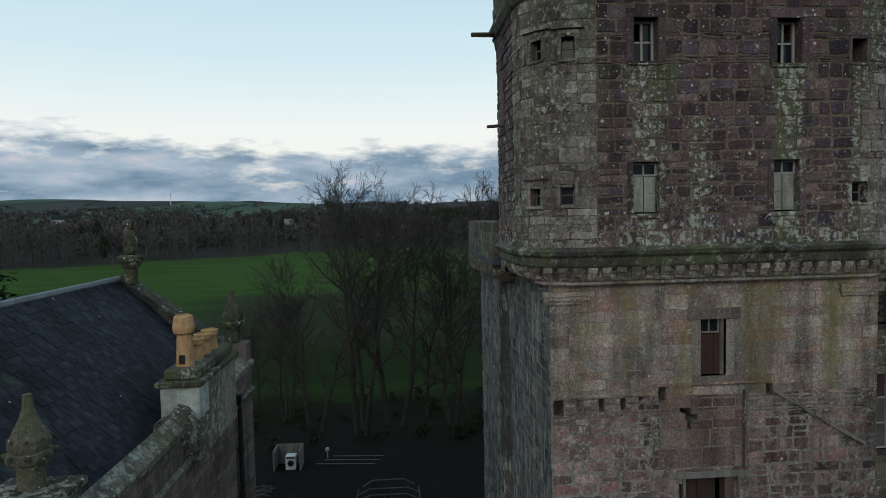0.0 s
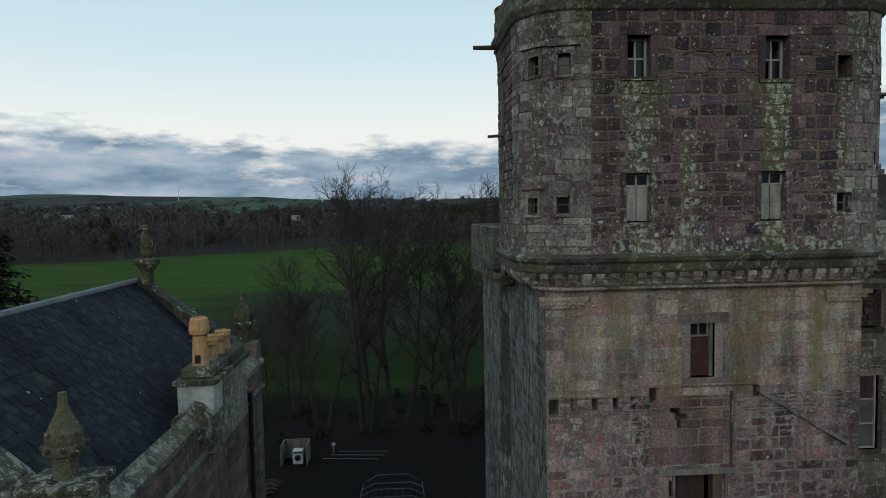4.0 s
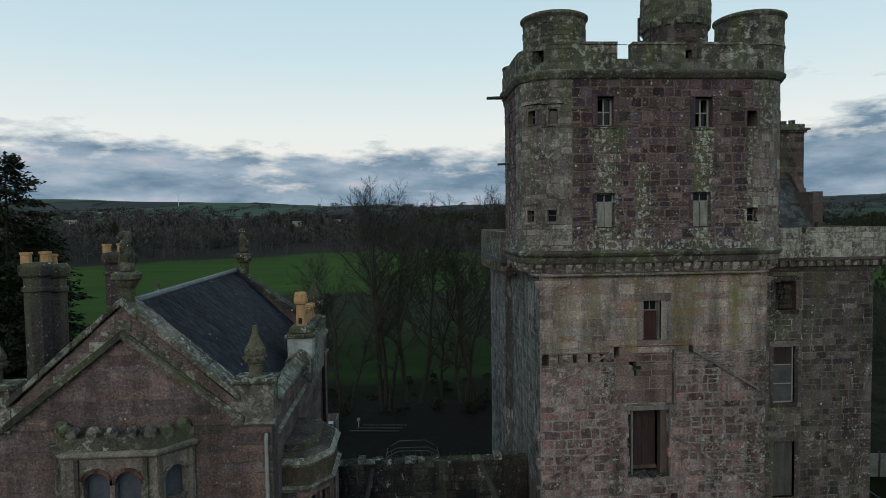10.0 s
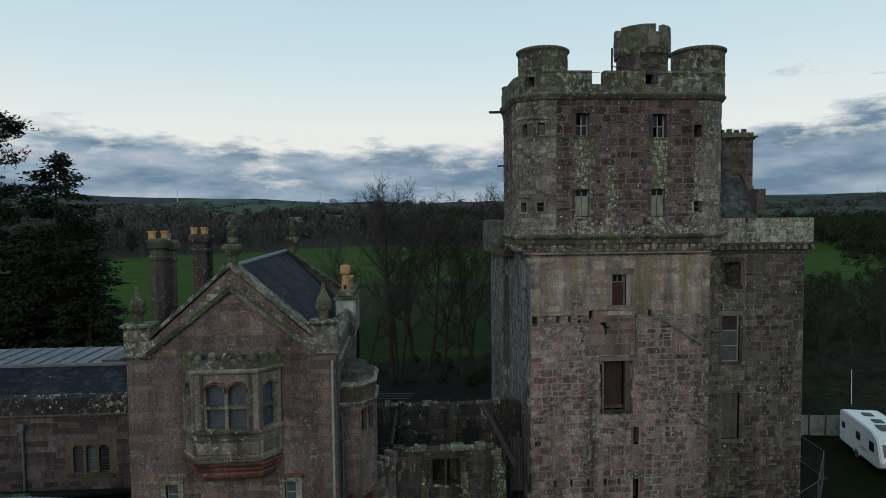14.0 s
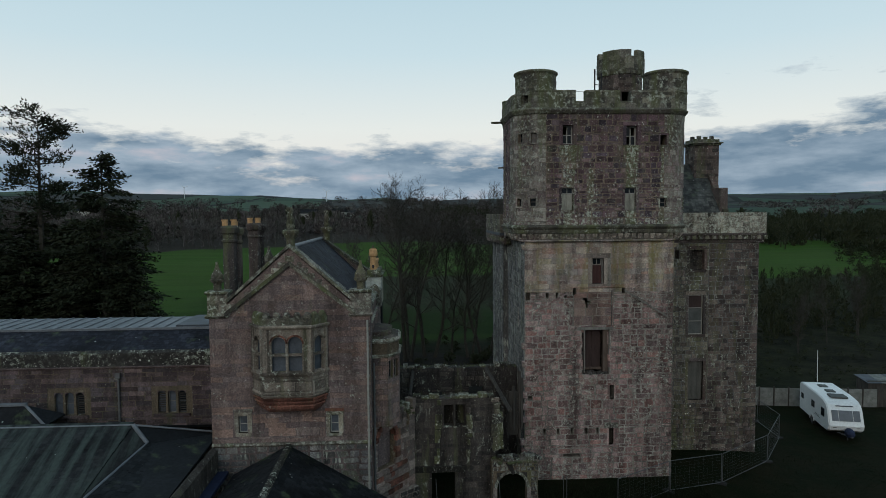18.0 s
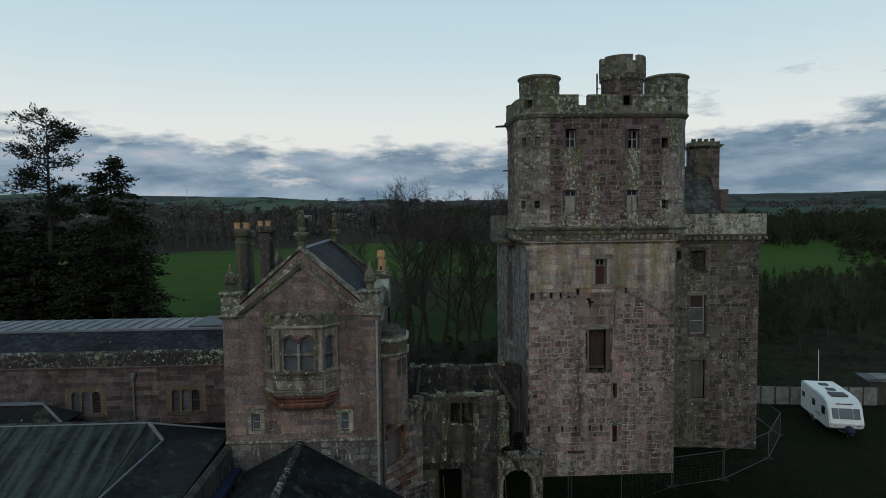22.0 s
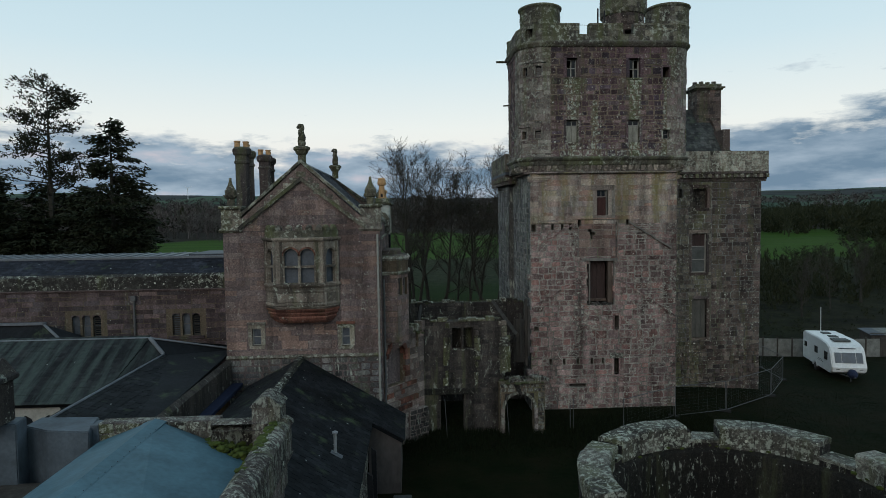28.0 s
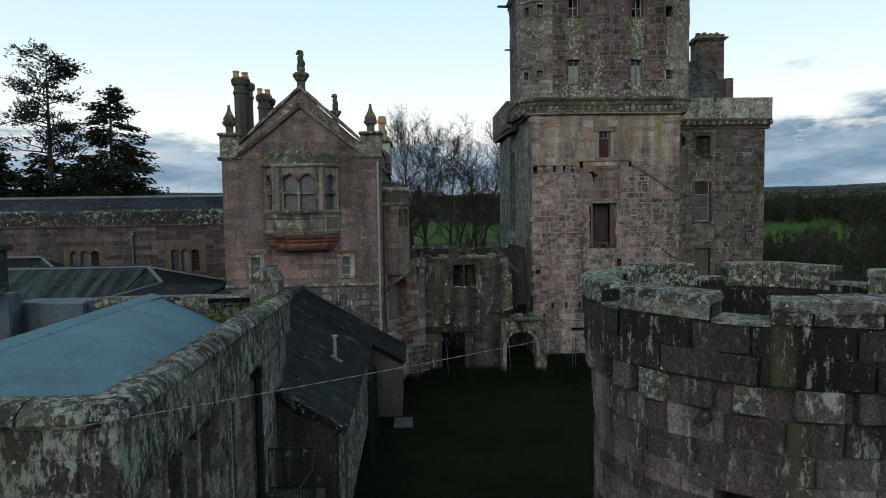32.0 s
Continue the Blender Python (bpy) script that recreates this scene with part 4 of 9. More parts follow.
B1 = UF + XR - XL - 2 * RC
QUEUE.append(("stone", blocks(upper_path, A2, B1 - 0.2, 14.85, 21.45, (0.24, 0.44), (0.28, 0.75), upholes, depth=(0.008, 0.026), gap=0.026, seed=5, wobble=0.6), RUBBLE, up, UPPER, (9, 16, 18), 300, "facing_rubble"))
QUEUE.append(("stone", blocks(upper_path, UA - 0.1, A2, 14.85, 21.45, (0.16, 0.4), (0.22, 0.7), upholes, depth=(0.004, 0.016), gap=0.01, seed=6, wobble=0.5, broken=False), ASHLAR, up, ROUNDS, (5, 16, 18), 160, "corner_ashlar"))
QUEUE.append(("stone", blocks(upper_path, B1 - 0.2, B1 + ARC + 0.1, 14.85, 21.45, (0.16, 0.4), (0.22, 0.7), upholes, depth=(0.004, 0.016), gap=0.01, seed=7, wobble=0.5, broken=False), ASHLAR, up, ROUNDS, (14, 16, 18), 80, "corner_ashlar"))
QUEUE.append(("stone", blocks(upper_path, 0, UA - 0.1, 14.85, 21.45, (0.24, 0.34), (0.3, 0.6), upholes, seed=8), RUBBLE, up, UPPER, (4, 18, 18), 60, "side_rubble"))
QUEUE.append(("stone", blocks(upper_path, B1 + ARC + 0.1, upper_path.length, 14.85, 21.45, (0.24, 0.34), (0.3, 0.6), (), seed=9), RUBBLE, up, UPPER, (4, 18, 18), 0, "side_rubble"))


def moulding(path, u0, u1, profile):
    """A moulded string: (how far it stands out, height) pairs swept along a wall line."""
    bm = bmesh.new()
    us = path.curved(u0, u1, 0.25)
    rings = [[bm.verts.new(path.point(u, -d, z)) for d, z in profile] for u in us]
    n = len(profile)
    for a, b in zip(rings, rings[1:]):
        if (a[0].co - b[0].co).length > 1e-5:
            for i in range(n - 1):
                bm.faces.new((a[i], b[i], b[i + 1], a[i + 1]))
    bm.faces.new(rings[0])
    bm.faces.new(rings[-1][::-1])
    return bm


# corbel table: steps outwards from the lower wall to the upper one
corb = moulding(upper_path, 0, upper_path.length, [(-0.5, 14.35), (0.0, 14.35), (0.05, 14.42), (0.07, 14.62), (0.16, 14.7), (0.2, 14.8), (0.08, 14.9), (-0.5, 14.9)])
part("corbel_string", corb, PARAPET, tower)
low_ring = Path(("l", 4.55, 21.5, 4.55, 16.7), ("a", 5.25, 16.7, 0.7, 180, 270), ("l", 5.25, 16.0, 13.4, 16.0), ("a", 13.4, 16.7, 0.7, 270, 360), ("l", 14.1, 16.7, 14.1, 20.6))
part("corbel_base", moulding(low_ring, 0, low_ring.length, [(-0.5, 13.88), (0.0, 13.88), (0.05, 13.92), (0.05, 13.96), (0.02, 13.98), (-0.6, 13.98)]), MIDDLE, tower)
part("corbel_soffit", moulding(upper_path, 0, upper_path.length, [(-0.9, 14.0), (-0.16, 14.0), (-0.12, 14.36), (-0.9, 14.36)]), ROUNDS, tower)
for i in range(int((upper_path.length - 1) / 0.39)):
    bm = bmesh.new()
    f = upper_path.pose_at(0.4 + 0.39 * i)
    j = 0.02 * math.sin(i * 2.3)
    mbox(bm, f, -0.12, 0.12, -0.02 + j, 0.5, 14.23, 14.36)
    mbox(bm, f, -0.11, 0.11, 0.05 + j, 0.5, 14.13, 14.23)
    mbox(bm, f, -0.09, 0.09, 0.11, 0.5, 14.05, 14.13)
    part("corbel", bm, CORBELSTONE, tower)

# wall head: string, parapet with gaps, round corner turrets
part("parapet_string", moulding(upper_path, 0, upper_path.length, [(-0.5, 21.4), (0.0, 21.4), (0.1, 21.46), (0.22, 21.62), (0.24, 21.7), (0.05, 21.8), (-0.5, 21.8)]), PARAPET, tower)
par = part("parapet_wall", core(upper_path, 0, upper_path.length, 21.75, 22.72, 0.45, [on_upper(7.74, 8.32, 22.19, 23), on_upper(10.4, 11.06, 22.19, 23), on_arc(54, 0.46, 22.08, 22.55)]), PARAPET, tower, "lichened parapet with gaps")
QUEUE.append(("stone", blocks(upper_path, 0, upper_path.length, 21.8, 22.72, (0.28, 0.36), (0.35, 0.7), [on_upper(7.74, 8.32, 22.19, 23), on_upper(10.4, 11.06, 22.19, 23), on_arc(54, 0.46, 22.08, 22.55)], depth=(0.004, 0.014), gap=0.009, seed=10), ASHLAR, par, PARAPET, (9, 16, 22), 70, "parapet_masonry"))
for x0, x1 in ((6.3, 7.74), (8.32, 10.4), (11.06, 12.7)):
    bm = bmesh.new()
    u0, u1, _, _ = on_upper(x0, x1, 0, 0)
    f = upper_path.pose_at((u0 + u1) / 2)
    h = (u1 - u0) / 2
    mbox(bm, f, -h + 0.01, h - 0.01, -0.05, 0.5, 22.72, 22.82)
    part("coping", bm, PARAPET, tower)


def corner_turret(cx, cy, r, z0, z1, parent, name="corner_turret"):
    path = Path(("a", cx, cy, r, 90, 450))
    body = part(name, core(path, 0, path.length, z0, z1 - 0.12, 0.35, [(path.length * 0.375, path.length * 0.44, 22.08, 22.55), (path.length * 0.05, path.length * 0.14, 22.2, 23.1)] if cx < 9 else [(path.length * 0.69, path.length * 0.745, 22.05, 22.55)]), PARAPET, parent, "round mossy turret")
    QUEUE.append(("stone", blocks(path, 0, path.length, z0, z1 - 0.12, (0.28, 0.36), (0.35, 0.6), [(path.length * 0.375, path.length * 0.44, 22.08, 22.55), (path.length * 0.05, path.length * 0.14, 22.2, 23.1)] if cx < 9 else [(path.length * 0.69, path.length * 0.745, 22.05, 22.55)], depth=(0.004, 0.014), gap=0.009, seed=int(cx * 10)), ASHLAR, body, PARAPET, (cx, cy - 2, z1), 40, "turret_masonry"))
    bm = bmesh.new()
    lathe(bm, cx, cy, [(r - 0.3, z1 - 0.16), (r + 0.03, z1 - 0.16), (r + 0.12, z1 - 0.06), (r + 0.12, z1 + 0.02), (r, z1 + 0.08), (r * 0.5, z1 + 0.2), (0.02, z1 + 0.24)], 32)
    part("turret_cap", bm, PARAPET, parent)
    bm = bmesh.new()
    lathe(bm, cx, cy, [(r - 0.1, 22.7), (r + 0.06, 22.74), (r + 0.06, 22.82), (r - 0.1, 22.86)], 32)
    part("turret_band", bm, PARAPET, parent)


corner_turret(5.6, YF + 1.27, 1.21, 21.75, 23.98, tower)
corner_turret(13.6, YF + 1.27, 1.26, 21.75, 24.02, tower)

# stair turret with battlements
def stair_turret(cx, cy, r):
    path = Path(("a", cx, cy, r, 90, 450))
    n = path.length
    door = (n * 0.46, n * 0.52, 21.9, 23.3)
    body = part("stair_turret", core(path, 0, n, 14.3, 24.7, 0.3, [door]), WINGSTONE, tower, "round stair turret with battlements")
    QUEUE.append(("stone", blocks(path, 0, n, 15.0, 24.5, (0.26, 0.34), (0.3, 0.55), [door], depth=(0.004, 0.014), gap=0.009, seed=77), ASHLAR, body, WINGSTONE, (cx, cy - 2, 24), 50, "turret_masonry"))
    bm = bmesh.new()
    lathe(bm, cx, cy, [(r - 0.2, 24.4), (r + 0.02, 24.4), (r + 0.08, 24.5), (r + 0.16, 24.7), (r + 0.16, 24.78), (r - 0.2, 24.78)], 36)
    part("corbel_ring", bm, PARAPET, tower)
    for i in range(22):
        bm = bmesh.new()
        mbox(bm, path.pose_at(n * i / 22), -0.09, 0.09, -0.14, 0.1, 24.45, 24.66)
        part("corbel", bm, PARAPET, tower)
    wide = Path(("a", cx, cy, r + 0.13, 90, 450))
    m = wide.length
    gaps = [(m * k - 0.22, m * k + 0.22, 25.55, 27) for k in (0.10, 0.29, 0.545, 0.72, 0.9)]
    top = part("battlement", core(wide, 0, m, 24.75, 25.95, 0.3, gaps), PARAPET, tower)
    QUEUE.append(("stone", blocks(wide, 0, m, 24.75, 25.95, (0.28, 0.36), (0.35, 0.6), gaps, depth=(0.004, 0.014), gap=0.009, seed=78), ASHLAR, top, PARAPET, (cx, cy - 2, 25), 40, "turret_masonry"))
    bm = bmesh.new()
    lathe(bm, cx, cy, [(0.01, 24.7), (r, 24.7), (r, 24.65)], 24)
    part("turret_floor", bm, LEADDARK, tower)


stair_turret(11.85, 20.2, 1.36)
bm = bmesh.new()
tube(bm, (9.96, 19.6, 21.5), (9.96, 19.6, 24.87), 0.05, 0.055, 8)
tube(bm, (9.96, 19.6, 23.9), (10.7, 20.0, 23.9), 0.025, 0.025, 6)
part("rusty_pipe", bm, IRON, tower, "rusty upright pipe beside the stair turret")
bm = bmesh.new()
box(bm, XL + 0.7, XR - 0.7, YF + 0.7, YB - 0.3, 21.3, 21.5)
box(bm, XL + 0.9, XR - 0.9, YF + 0.9, YB - 0.3, 18.2, 18.4)
part("tower_roof", bm, LEADDARK, tower)
bm = bmesh.new()
box(bm, 4.9, 13.8, 16.5, 27.0, 14.0, 14.2)
part("storey_floor", bm, WOODDARK, tower)

# rear block and side wing, lower, with their own parapets
wing = thing("castle_wing", "lower sandstone wing with corbelled parapet and chimney", "castle", (18, 25, G0))
wing_path = Path(("l", 13.9, 20.6, 21.75, 20.6), ("l", 21.75, 20.6, 21.75, 28.0), ("l", 21.75, 28.0, 4.45, 28.0), ("l", 4.45, 28.0, 4.45, 22.6))
WGS = [(16.92 - 13.9, 17.93 - 13.9, 11.68, 13.06), (16.87 - 13.9, 17.9 - 13.9, 7.21, 9.94), (16.91 - 13.9, 17.95 - 13.9, 2.65, 5.34)]
wl = wing_path.length
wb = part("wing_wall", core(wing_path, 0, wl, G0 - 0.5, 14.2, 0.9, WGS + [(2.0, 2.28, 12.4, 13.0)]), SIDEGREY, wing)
QUEUE.append(("stone", blocks(wing_path, 0, 4.35, 2.4, 14.1, (0.24, 0.38), (0.3, 0.7), WGS + [(2.0, 2.28, 12.4, 13.0)], depth=(0.006, 0.02), gap=0.014, seed=111), RUBBLE, wb, OLIVEWING, (16, 20, 10), 120, "facing_masonry"))
QUEUE.append(("stone", blocks(wing_path, 4.35, 7.85, 2.4, 14.1, (0.24, 0.38), (0.3, 0.7), WGS + [(2.0, 2.28, 12.4, 13.0)], depth=(0.006, 0.02), gap=0.009, seed=11), RUBBLE, wb, WINGSTONE, (20, 20, 10), 110, "facing_masonry"))
QUEUE.append(("stone", blocks(wing_path, 0, 7.85, G0, 2.4, (0.22, 0.36), (0.3, 0.65), WGS, depth=(0.05, 0.09), gap=0.016, seed=12), RUBBLE, wb, WINGSTONE, (17, 20, 2), 60, "facing_rubble"))
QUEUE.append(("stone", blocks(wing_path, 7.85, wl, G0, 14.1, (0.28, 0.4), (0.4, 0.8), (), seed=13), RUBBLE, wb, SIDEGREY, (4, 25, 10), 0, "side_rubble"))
wp2 = Path(("l", 13.6, 20.25, 22.05, 20.25), ("l", 22.05, 20.25, 22.05, 28.3), ("l", 22.05, 28.3, 3.95, 28.3), ("l", 3.95, 28.3, 3.95, 20.9), ("l", 3.95, 20.9, 4.9, 20.9))
wpl = wp2.length
wgaps = [(1.9, 2.5, 15.05, 16), (4.35, 4.55, 15.3, 16)]
wpar = part("wing_parapet", core(wp2, 0, wpl, 14.15, 15.55, 0.45, wgaps), PARAPET, wing, "pale lichened parapet")
QUEUE.append(("stone", blocks(wp2, 0, 8.45, 14.15, 15.55, (0.28, 0.36), (0.35, 0.7), wgaps, depth=(0.004, 0.014), gap=0.009, seed=14), ASHLAR, wpar, WINGPARAPET, (18, 20, 15), 90, "parapet_masonry"))
QUEUE.append(("stone", blocks(wp2, 8.45, wpl, 14.15, 15.55, (0.28, 0.36), (0.35, 0.7), (), depth=(0.004, 0.014), gap=0.009, seed=17), ASHLAR, wpar, OLIVEWING, (4, 21, 15), 40, "rear_parapet"))
part("wing_corbel_course", moulding(wp2, 0, wpl, [(-0.6, 13.5), (-0.28, 13.5), (-0.2, 13.7), (-0.12, 13.75), (-0.1, 13.95), (0.02, 14.02), (0.05, 14.16), (-0.6, 14.16)]), WINGSTONE, wing)
for i in range(int(wpl / 0.45)):
    bm = bmesh.new()
    mbox(bm, wp2.pose_at(0.3 + 0.45 * i), -0.12, 0.12, 0.0, 0.4, 13.75, 14.0)
    part("corbel", bm, PARAPET, wing)
bm = bmesh.new()
box(bm, 13.7, 21.9, 20.5, 28.1, 14.12, 14.3)
box(bm, 3.9, 13.7, 20.6, 28.1, 14.12, 14.3)
part("wall_walk", bm, LEADDARK, wing)
# cap house roof, crow-stepped gable and chimney
RY, RZ, EY, EZ = 25.4, 19.1, 22.2, 15.3
bm = bmesh.new()
prism(bm, [(EY, EZ), (RY, RZ), (2 * RY - EY, EZ), (2 * RY - EY, 14.2), (EY, 14.2)], "x", 14.6, 20.0)
cap = part("cap_house_roof", bm, SLATEDARK, wing)
ups = (Vector((0, RY - EY, RZ - EZ))).normalized()
QUEUE.append(("slate", slating((14.0, EY - 0.05, EZ - 0.05), (1, 0, 0), ups, 4.9, lambda s: (0, 6.0), seed=15), SLATES, cap, SLATEPALE, (18, 23, 17), 120, "slate_cover"))
for i in range(15):
    y, z = EY - 0.2 + 0.185 * i, EZ + 0.02 + 0.22 * i
    bm = bmesh.new()
    box(bm, 20.0, 20.4, y, y + 0.26, z - 0.3, z + 0.24, 0.02)
    part("crow_step", bm, WINGSTONE, wing)
bm = bmesh.new()
box(bm, 19.9, 20.42, EY + 0.2, 2 * RY - EY - 0.2, 14.2, 17.3)
part("gable_wall", bm, WINGSTONE, wing)
chp = Path(("l", 18.95, 26.1, 18.95, 24.5), ("l", 18.95, 24.5, 20.78, 24.5), ("l", 20.78, 24.5, 20.78, 26.1))
chb = part("chimney_stack", core(chp, 0, chp.length, 17.2, 20.55, 0.3), WINGSTONE, wing)
QUEUE.append(("stone", blocks(chp, 0, chp.length, 17.6, 20.55, (0.24, 0.3), (0.3, 0.6), (), depth=(0.004, 0.012), gap=0.01, seed=16), ASHLAR, chb, WINGSTONE, (20, 24, 19), 40, "chimney_masonry"))
bm = bmesh.new()
for z0, z1, e in ((20.5, 20.62, 0.1), (20.62, 20.72, 0.22), (20.72, 20.95, 0.02)):
    box(bm, 18.95 - e, 20.78 + e, 24.5 - e, 26.1 + e, z0, z1)
part("chimney_cap", bm, PARAPET, wing)
for i in range(4):
    bm = bmesh.new()
    x = 19.13 + 0.49 * i
    lathe(bm, x, 25.3, [(0.17, 20.9), (0.2, 21.0), (0.16, 21.05), (0.17, 21.2 + 0.05 * (i % 2)), (0.02, 21.2)], 10)
    part("chimney_stub", bm, PARAPET, wing)

# ---- windows, lintels, scars and spouts of the tower ----
def surround(parent, path, h, w, out, mat, sill=0.1, name="window_surround"):
    """Dressed stones round an opening: two jambs, a lintel and a sill."""
    u0, u1, z0, z1 = h
    f = path.pose_at((u0 + u1) / 2)
    a = (u1 - u0) / 2
    for nm, x0, x1, za, zb in (("jamb", -a - w, -a, z0, z1), ("jamb", a, a + w, z0, z1), ("lintel", -a - w, a + w, z1, z1 + w * 1.2), ("sill", -a - w * 0.8, a + w * 0.8, z0 - sill, z0)):
        bm = bmesh.new()
        mbox(bm, f, x0, x1, -out - (0.02 if nm == "sill" else 0.0), 0.3, za, zb)
        bmesh.ops.bevel(bm, geom=bm.edges[:], offset=0.012, segments=1, affect="EDGES")
        part(nm, bm, mat, parent)


def casement(parent, path, h, inset, mat, cols, rows, bar=0.05, name="casement", glazed=True, skip=(), pane=None):
    """A timber window: frame bars and panes set back in the wall."""
    u0, u1, z0, z1 = h
    f = path.pose_at((u0 + u1) / 2)
    a = (u1 - u0) / 2
    bm = bmesh.new()
    for x0, x1, za, zb in ((-a, -a + bar, z0, z1), (a - bar, a, z0, z1), (-a + bar, a - bar, z0, z0 + bar), (-a + bar, a - bar, z1 - bar, z1)):
        mbox(bm, f, x0, x1, inset, inset + 0.08, za, zb)
    for i in range(1, cols):
        x = -a + 2 * a * i / cols
        mbox(bm, f, x - bar * 0.4, x + bar * 0.4, inset + 0.005, inset + 0.07, z0 + bar, z1 - bar)
    for j in range(1, rows):
        z = z0 + (z1 - z0) * j / rows
        mbox(bm, f, -a + bar, a - bar, inset + 0.01, inset + 0.065, z - bar * 0.35, z + bar * 0.35)
    w = part(name, bm, mat, parent)
    if glazed:
        for i in range(cols):
            for j in range(rows):
                if (i, j) in skip:
                    continue
                bm = bmesh.new()
                x, z = -a + 2 * a * i / cols, z0 + (z1 - z0) * j / rows
                mbox(bm, f, x + 0.02, x + 2 * a / cols - 0.02, inset + 0.035, inset + 0.042, z + 0.02, z + (z1 - z0) / rows - 0.02)
                part("pane", bm, pane or GLASS, w)
    return w


def boarding(parent, path, h, inset, mat, n=1, name="board", thick=0.04):
    u0, u1, z0, z1 = h
    f = path.pose_at((u0 + u1) / 2)
    a = (u1 - u0) / 2
    for i in range(n):
        bm = bmesh.new()
        mbox(bm, f, -a + 2 * a * i / n + 0.005, -a + 2 * a * (i + 1) / n - 0.005, inset + 0.004 * (i % 2), inset + thick, z0, z1)
        part(name, bm, mat, parent)


for i, h in enumerate(TOPWINS):
    surround(tower, upper_path, h, 0.2, 0.05, UPPER, 0.1)
    casement(tower, upper_path, h, 0.28, WHITEPAINT, 2, 2, 0.07, skip=((0, 0), (1, 1)) if i else ((0, 1),))
for h in LOWWINS:
    surround(tower, upper_path, h, 0.17, 0.03, UPPER, 0.12)
    u0, u1, z0, z1 = h
    m = (u0 + u1) / 2
    casement(tower, upper_path, (u0, u1, z1 - 0.36, z1), 0.2, WHITEPAINT, 2, 1, 0.05)
    for a, b in ((u0 + 0.03, m - 0.015), (m + 0.015, u1 - 0.03)):
        f = upper_path.pose_at((a + b) / 2)
        w = (b - a) / 2
        bm = bmesh.new()
        mbox(bm, f, -w, w, 0.2, 0.25, z0 + 0.04, z1 - 0.37)
        leaf = part("shutter", bm, SHUTTER, tower, "flaking white shutter leaf")
        for za, zb in ((z0 + 0.1, z0 + 0.45), (z0 + 0.53, z1 - 0.43)):
            bm = bmesh.new()
            mbox(bm, f, -w + 0.05, w - 0.05, 0.188, 0.21, za, zb)
            bmesh.ops.bevel(bm, geom=bm.edges[:], offset=0.008, segments=1, affect="EDGES")
            part("shutter_panel", bm, SHUTTER, leaf)
for i, h in enumerate(LOOPS):
    surround(tower, upper_path, h, 0.1, 0.035, ROUNDS if i < 4 else UPPER, 0.08)
    if i not in (4, 6):
        casement(tower, upper_path, h, 0.22, WOODOLD, 1, 2, 0.04)
for h in SIDEWINS:
    surround(tower, upper_path, h, 0.14, 0.03, UPPER)
    casement(tower, upper_path, h, 0.25, WOODDARK, 2, 3, 0.05)
# label stones over the corner loops
for h in (LOOPS[0], LOOPS[1], LOOPS[2]):
    bm = bmesh.new()
    mbox(bm, upper_path.pose_at((h[0] + h[1]) / 2), -0.42, 0.42, -0.1, 0.05, h[3] + 0.14, h[3] + 0.26)
    part("label_stone", bm, ROUNDS, tower)

# middle window
surround(tower, tower_low, MIDWIN, 0.24, 0.02, PALEDRESSED, 0.24)
bm = bmesh.new()
mbox(bm, tower_low.pose_at((MIDWIN[0] + MIDWIN[1]) / 2), -0.72, 0.72, -0.06, 0.3, 12.87, 13.16)
part("pale_lintel", bm, PALEDRESSED, tower)
u0, u1, z0, z1 = MIDWIN
casement(tower, tower_low, (u0 + 0.02, u1 - 0.1, z1 - 0.42, z1), 0.16, WOODOLD, 2, 1, 0.05)
boarding(tower, tower_low, (u0 + 0.02, u1 - 0.02, z0, z1 - 0.45), 0.2, REDBOARD, 3, "red_board")
boarding(tower, tower_low, (u1 - 0.1, u1, z0, z1), 0.1, WOODOLD, 1, "frame_post", 0.12)
# great opening where a floor once met the wall
u0, u1, z0, z1 = BIGWIN
f = tower_low.pose_at((u0 + u1) / 2)
for nm, x0, x1, d0, d1, za, zb, wood in (("timber_lintel", -1.15, 1.1, -0.06, 0.4, z1, z1 + 0.17, WOODOLD), ("timber_post", -0.7, -0.62, 0.06, 0.16, z0 + 0.1, z1, WOODOLD), ("timber_post", -0.86, -0.8, 0.12, 0.2, z0 + 0.3, z1, WOODDARK), ("timber_post", 0.5, 0.8, 0.1, 0.4, z0 + 0.15, z1, POSTWOOD), ("timber_post", 0.82, 0.88, 0.0, 0.15, z0, z1, WOODOLD), ("timber_rail", -0.62, 0.5, 0.45, 0.52, z0 + 0.2, z0 + 0.36, POSTWOOD), ("timber_rail", -0.86, -0.62, 0.1, 0.18, z0 + 1.3, z0 + 1.37, WOODOLD), ("timber_rail", -0.86, -0.62, 0.1, 0.18, z0 + 2.0, z0 + 2.06, WOODOLD)):
    bm = bmesh.new()
    mbox(bm, f, x0, x1, d0, d1, za, zb)
    bmesh.ops.bevel(bm, geom=bm.edges[:], offset=0.01, segments=1, affect="EDGES")
    part(nm, bm, wood, tower)
# ragged jamb stones eaten into by decay
rnd_j = random.Random(31)
for side_x in (-1, 1):
    z = z0 - 0.25
    while z < z1 - 0.1:
        h = rnd_j.uniform(0.2, 0.42)
        w = rnd_j.uniform(0.02, 0.16)
        bm = bmesh.new()
        a, b = sorted((side_x * 0.89, side_x * (0.89 - w)))
        mbox(bm, f, a, b, rnd_j.uniform(-0.03, 0.05), 0.5, z, z + h - 0.02)
        part("jamb_stone", bm, LOWER, tower)
        z += h
boarding(tower, tower_low, (u0 + 0.27, u1 - 0.4, z0 + 0.15, z1 - 0.02), 0.6, BOARDING, 4, "inner_board")
bm = bmesh.new()
